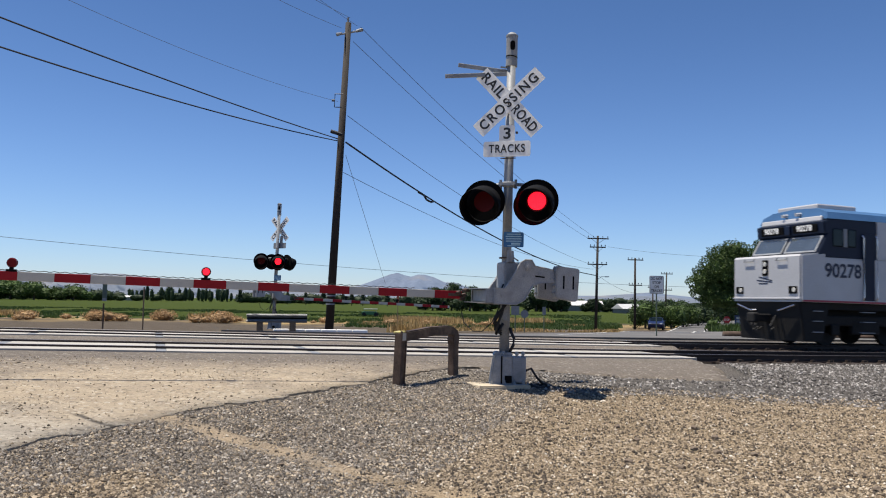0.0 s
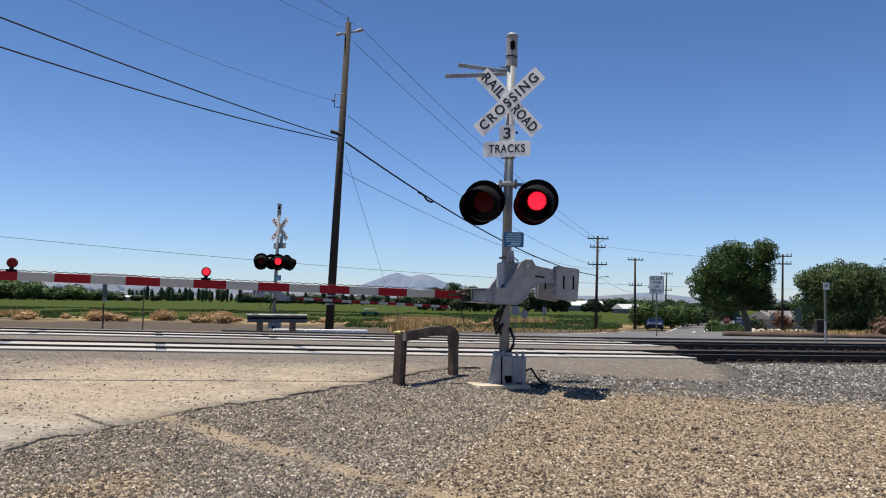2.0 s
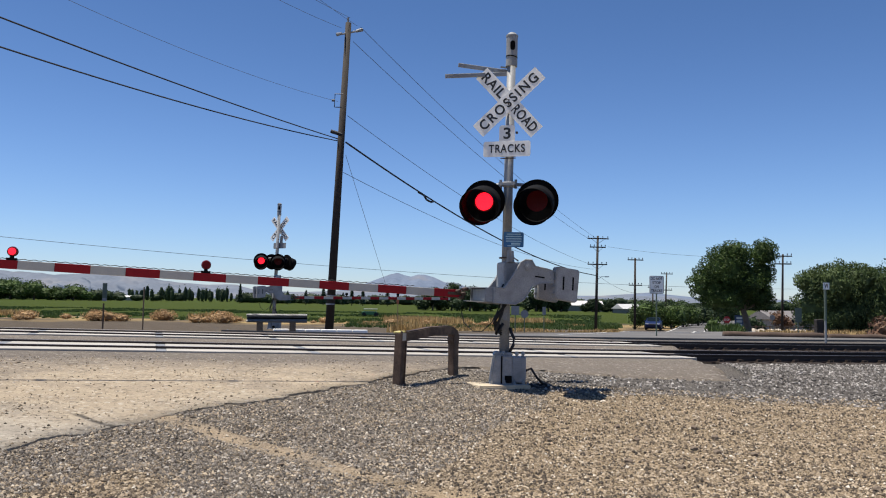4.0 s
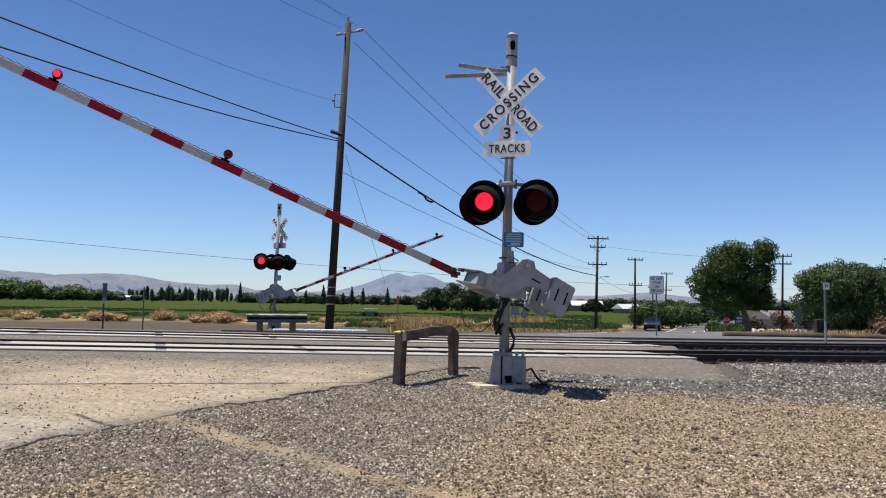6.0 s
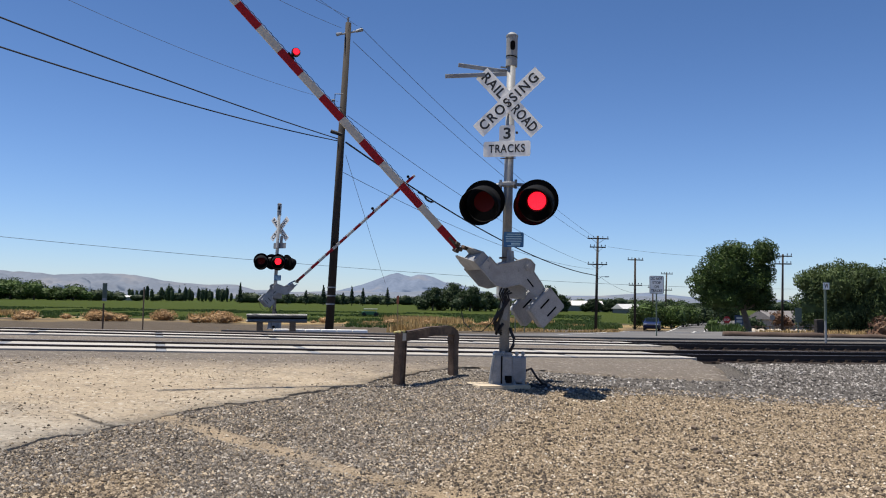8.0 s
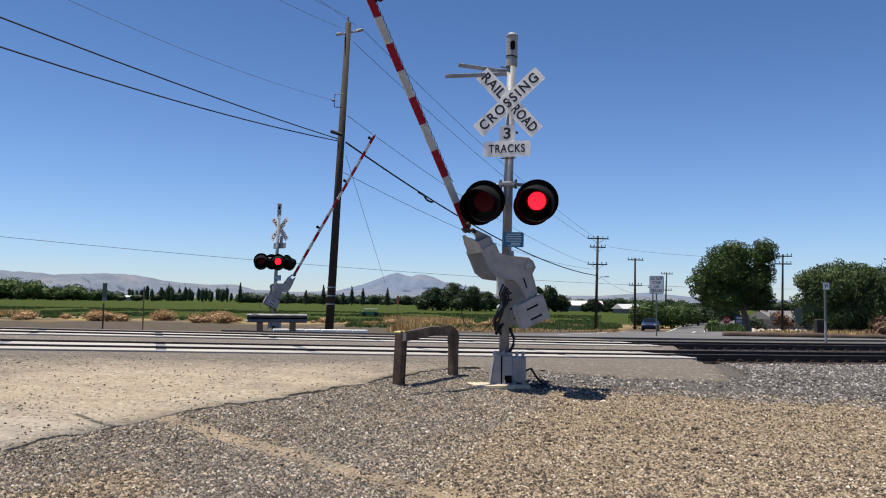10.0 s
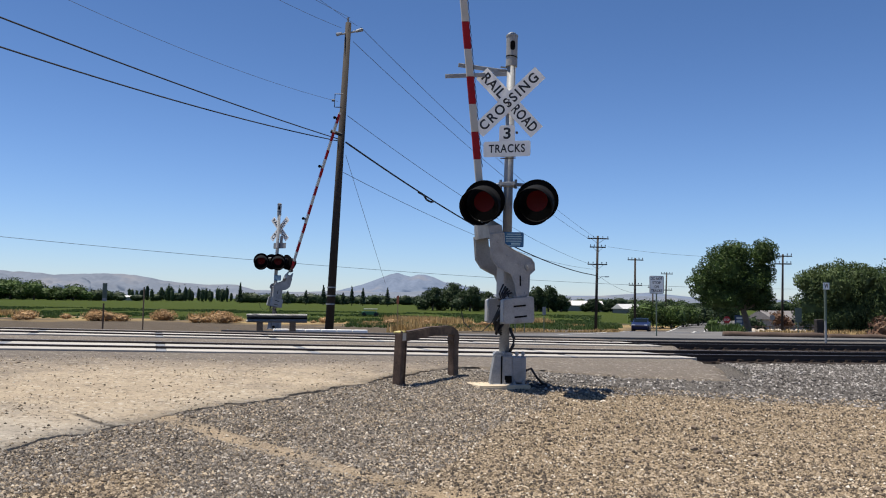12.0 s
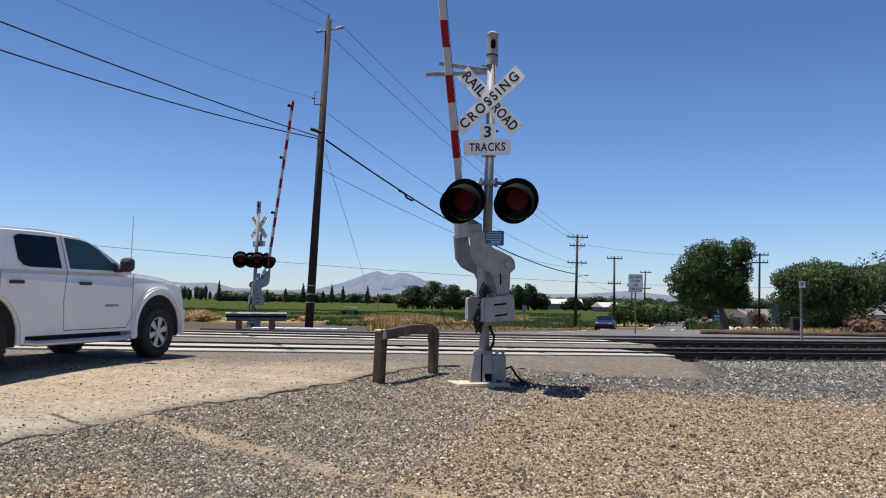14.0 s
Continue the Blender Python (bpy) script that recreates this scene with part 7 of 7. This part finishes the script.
        bm = bmesh.new()
        box(bm, (0.05, 0.18, 0.36), pose(-4.44, s * 0.80, 1.02), 0.02)
        part("tail_light", bm, TAIL, t, "red tail light")
        bm = bmesh.new()
        box(bm, (0.28, 0.004, 0.03), pose(-1.05, s * (W + 0.003), 0.80))
        part("badge_bar", bm, GALV, t, "plain grey badge bar")
        for cx in (0, -WB):
            wheel_part(t, (cx, s * (W - 0.10), R), R, 0.26, s)
    bm = bmesh.new()
    vs = [bm.verts.new(p) for p in ((-0.70, -0.74, 1.30), (-0.70, 0.74, 1.30), (-1.285, 0.68, 1.645), (-1.285, -0.68, 1.645))]
    bm.faces.new(vs)
    g = bmesh.ops.extrude_face_region(bm, geom=bm.faces[:])
    for v in g["geom"]:
        if isinstance(v, bmesh.types.BMVert):
            v.co += Vector((0.014, 0, 0.020))
    bmesh.ops.recalc_face_normals(bm, faces=bm.faces[:])
    part("windscreen", bm, GLASS_DARK, cab, "dark windscreen")
    bm = bmesh.new()
    box(bm, (0.22, 1.66, 0.26), pose(0.72, 0, 0.62), 0.06)
    part("front_bumper", bm, CAR_WHITE, t, "white front bumper")
    bm = bmesh.new()
    box(bm, (0.06, 0.9, 0.28), pose(0.75, 0, 1.0), 0.03)
    part("grille", bm, PLASTIC, t, "dark grille")
    bm = bmesh.new()
    box(bm, (0.20, 1.7, 0.2), pose(-4.52, 0, 0.62), 0.04)
    part("rear_bumper", bm, CHROME, t, "bright rear bumper")
    bm = bmesh.new()
    box(bm, (4.6, 1.3, 0.22), pose(-1.7, 0, 0.42))
    for cx in (0, -WB):
        cyl(bm, (cx, -0.75, 0.39), (cx, 0.75, 0.39), 0.06, seg=10)
    part("chassis", bm, UNDER, t)
    bm = bmesh.new()
    cyl(bm, (-0.50, -0.74, 1.22), (-0.50, -0.76, 1.28), 0.025, 0.015, 8)
    cyl(bm, (-0.50, -0.76, 1.28), (-0.50, -0.78, 2.12), 0.006, 0.003, 6)
    part("aerial", bm, PLASTIC, t, "thin black whip aerial")
    return t


truck = pickup()


# ---- dark blue car waiting on the side road ----
def small_car():
    t = thing("car", "dark blue car coming slowly along the side road", "car")
    W = 0.88
    outline = [(2.15, 0.35), (2.2, 0.62), (1.95, 0.80), (1.05, 0.93), (-1.9, 0.98), (-2.15, 0.9), (-2.2, 0.4)] + arc(-1.35, 0.30, 0.36, 195, -15, 10) + arc(1.35, 0.30, 0.36, 195, -15, 10)
    bm = bmesh.new()
    prism(bm, outline, -W, W, bevel=0.0)
    for v in bm.verts:
        if abs(v.co.x) > 1.6:
            v.co.y *= 0.9
    part("body", bm, CAR_BLUE, t, "dark blue body")
    bm = bmesh.new()
    a = [bm.verts.new((x, -W * k, z)) for x, z, k in ((1.05, 0.92, 0.95), (0.30, 1.33, 0.70), (-1.2, 1.35, 0.70), (-1.95, 0.96, 0.92))]
    b = [bm.verts.new((v.co.x, -v.co.y, v.co.z)) for v in a]
    bm.faces.new(a)
    bm.faces.new(b[::-1])
    for k in range(4):
        bm.faces.new((a[(k + 1) % 4], a[k], b[k], b[(k + 1) % 4]))
    bmesh.ops.recalc_face_normals(bm, faces=bm.faces[:])
    bmesh.ops.bevel(bm, geom=[e for e in bm.edges if any(v.co.z > 1.3 for v in e.verts)], offset=0.05, segments=2, affect="EDGES")
    cab = part("cabin", bm, CAR_BLUE, t)
    bm = bmesh.new()
    box(bm, (0.02, 1.30, 0.66), pose(0.69, 0, 1.165, 0, -57, 0), 0.01)
    part("windscreen", bm, GLASS_DARK, cab, "dark windscreen")
    bm = bmesh.new()
    box(bm, (0.05, 0.9, 0.14), pose(2.18, 0, 0.62), 0.02)
    part("grille", bm, PLASTIC, t)
    for s in (-1, 1):
        bm = bmesh.new()
        prism(bm, [(0.75, 0.97), (0.25, 1.34), (-1.1, 1.36), (-1.5, 1.0)], min(s * 0.70, s * 0.80), max(s * 0.70, s * 0.80))
        part("side_window", bm, GLASS_DARK, cab)
        bm = bmesh.new()
        box(bm, (0.10, 0.34, 0.13), pose(2.10, s * 0.60, 0.70, 0, 0, -s * 15), 0.03)
        part("headlight", bm, LAMPGLASS, t, "clear headlight")
        bm = bmesh.new()
        box(bm, (0.1, 0.16, 0.1), pose(0.7, s * 0.95, 1.0), 0.03)
        part("wing_mirror", bm, CAR_BLUE, t)
        for cx in (-1.35, 1.35):
            wheel_part(t, (cx, s * 0.76, 0.31), 0.31, 0.2, s, 5)
    return t


car = small_car()


# ---- what moves ----
NEAR_ARM = [(0, 1.3), (3.4, 1.3), (4.2, 3.5), (5.3, 14.0), (5.5, 16.4), (6, 22.3), (6.5, 27.9), (7, 33.8), (7.5, 39.8), (8, 44.9), (8.2, 46.4), (9.3, 57.6), (10.5, 69.4), (11, 74.1),
            (11.5, 79.4), (12, 84.0), (12.2, 84.9), (12.5, 84.9), (13, 81.7), (13.5, 81.8), (14, 83.4)]
FAR_ARM = [(0, -2.2), (3.4, -2.2), (4.2, 2.0), (5.3, 12.2), (6, 21.3), (6.5, 27.6), (7, 33.6), (7.5, 38.2), (8, 43.0), (8.2, 44.7), (9.3, 55.0), (10.5, 64.9), (11, 67.8), (11.5, 71.0), (12, 74.3),
           (12.5, 78.0), (13, 81.8), (13.3, 83.8), (13.6, 84.2), (14, 83.0)]
# the pair of flashers takes turns; all dark once the gate is up
TURNS = [0.0, 0.35, 0.93, 1.42, 1.85, 2.62, 3.1, 3.65, 4.2, 4.75, 5.2, 5.77, 6.35, 6.92, 7.25, 8.1, 8.7, 9.3, 9.75, 10.2, 10.75, 11.35]
DARK = 11.92


def motions():
    walk(near_gate, [(t, pose(*NEAR_PIVOT, 0, 0, 18) @ pose(0, 0, 0, 0, a, 0)) for t, a in NEAR_ARM])
    walk(far_gate, [(t, pose(*FAR_PIVOT, 0, 0, 205) @ pose(0, 0, 0, 0, a, 0)) for t, a in FAR_ARM])
    # train, running off along the far track
    rows = []
    for k in range(15):
        rows.append((float(k), track_pose(19.2 + 32.0 * k, 21.2, 0.045 + 0.042)))
    rows.insert(1, (0.5, track_pose(19.2 + 16, 21.2, 0.087)))
    walk(train, rows)
    # pickup: waits behind the gate, then drives over the crossing
    heading = radians(18)
    hx, hy = math.sin(heading), math.cos(heading)
    rows = []
    for t, d in ((0, 13.0), (11.8, 13.0), (12.4, 11.6), (12.9, 8.0), (13.3, 4.8), (13.6, 2.62), (13.8, 1.3), (14.0, 0.0)):
        nx, ny = -4.14 - hx * d, 12.36 - hy * d
        x, y = nx - 0.82 * hy, ny + 0.82 * hx
        z0, z1 = ground_z(x, y), ground_z(x - 3.24 * hx, y - 3.24 * hy)
        rows.append((t, pose(x, y, z0 + 0.018) @ pose(0, 0, 0, 0, 0, 72) @ pose(0, 0, 0, 0, -math.degrees(math.atan2(z0 - z1, 3.24)), 0)))
    walk(truck, rows)
    spin = [(0, 13.0), (11.8, 13.0), (12.4, 11.6), (12.9, 8.0), (13.3, 4.8), (13.6, 2.62), (13.8, 1.3), (14.0, 0.0)]
    for wh in [c for c in truck.children if c.name.startswith("wheel") and len(c.children) > 1]:
        at = wh.matrix_basis.translation.copy()
        rr, last = [], spin[0]
        rr.append((0, pose(*at)))
        for a, b in zip(spin, spin[1:]):
            n = max(1, int(abs(b[1] - a[1]) / 0.39 / radians(60)) + 1)
            for k in range(1, n + 1):
                t = a[0] + (b[0] - a[0]) * k / n
                d = a[1] + (b[1] - a[1]) * k / n
                rr.append((t, pose(*at, 0, math.degrees((13.0 - d) / 0.385), 0)))
        walk(wh, rr)
    # car on the side road, creeping up to the crossing
    rows = []
    for t, x, y in ((0, 24.6, 91), (3, 24.1, 90), (7.5, 23.3, 88), (11, 21.6, 83.5), (12.5, 19.6, 79.5), (14, 17.2, 74)):
        rows.append((t, pose(x, y, ground_z(x, y) + 0.07, 0, 0, 252)))
    walk(car, rows)
    # flashing: each lit element slides to the front of its lens, and back behind it
    for side in ("first", "second"):
        for ob in FLASH[side]:
            rows = []
            on = side == "second"
            for k, t in enumerate(TURNS + [DARK]):
                lit = (k % 2 == 0) == on if t < DARK else False
                y = -0.012 if lit else 0.028
                if rows:
                    rows.append((t - 0.034, rows[-1][1]))
                rows.append((t, pose(0, y, 0)))
            rows.append((14.0, rows[-1][1]))
            walk(ob, rows)


motions()
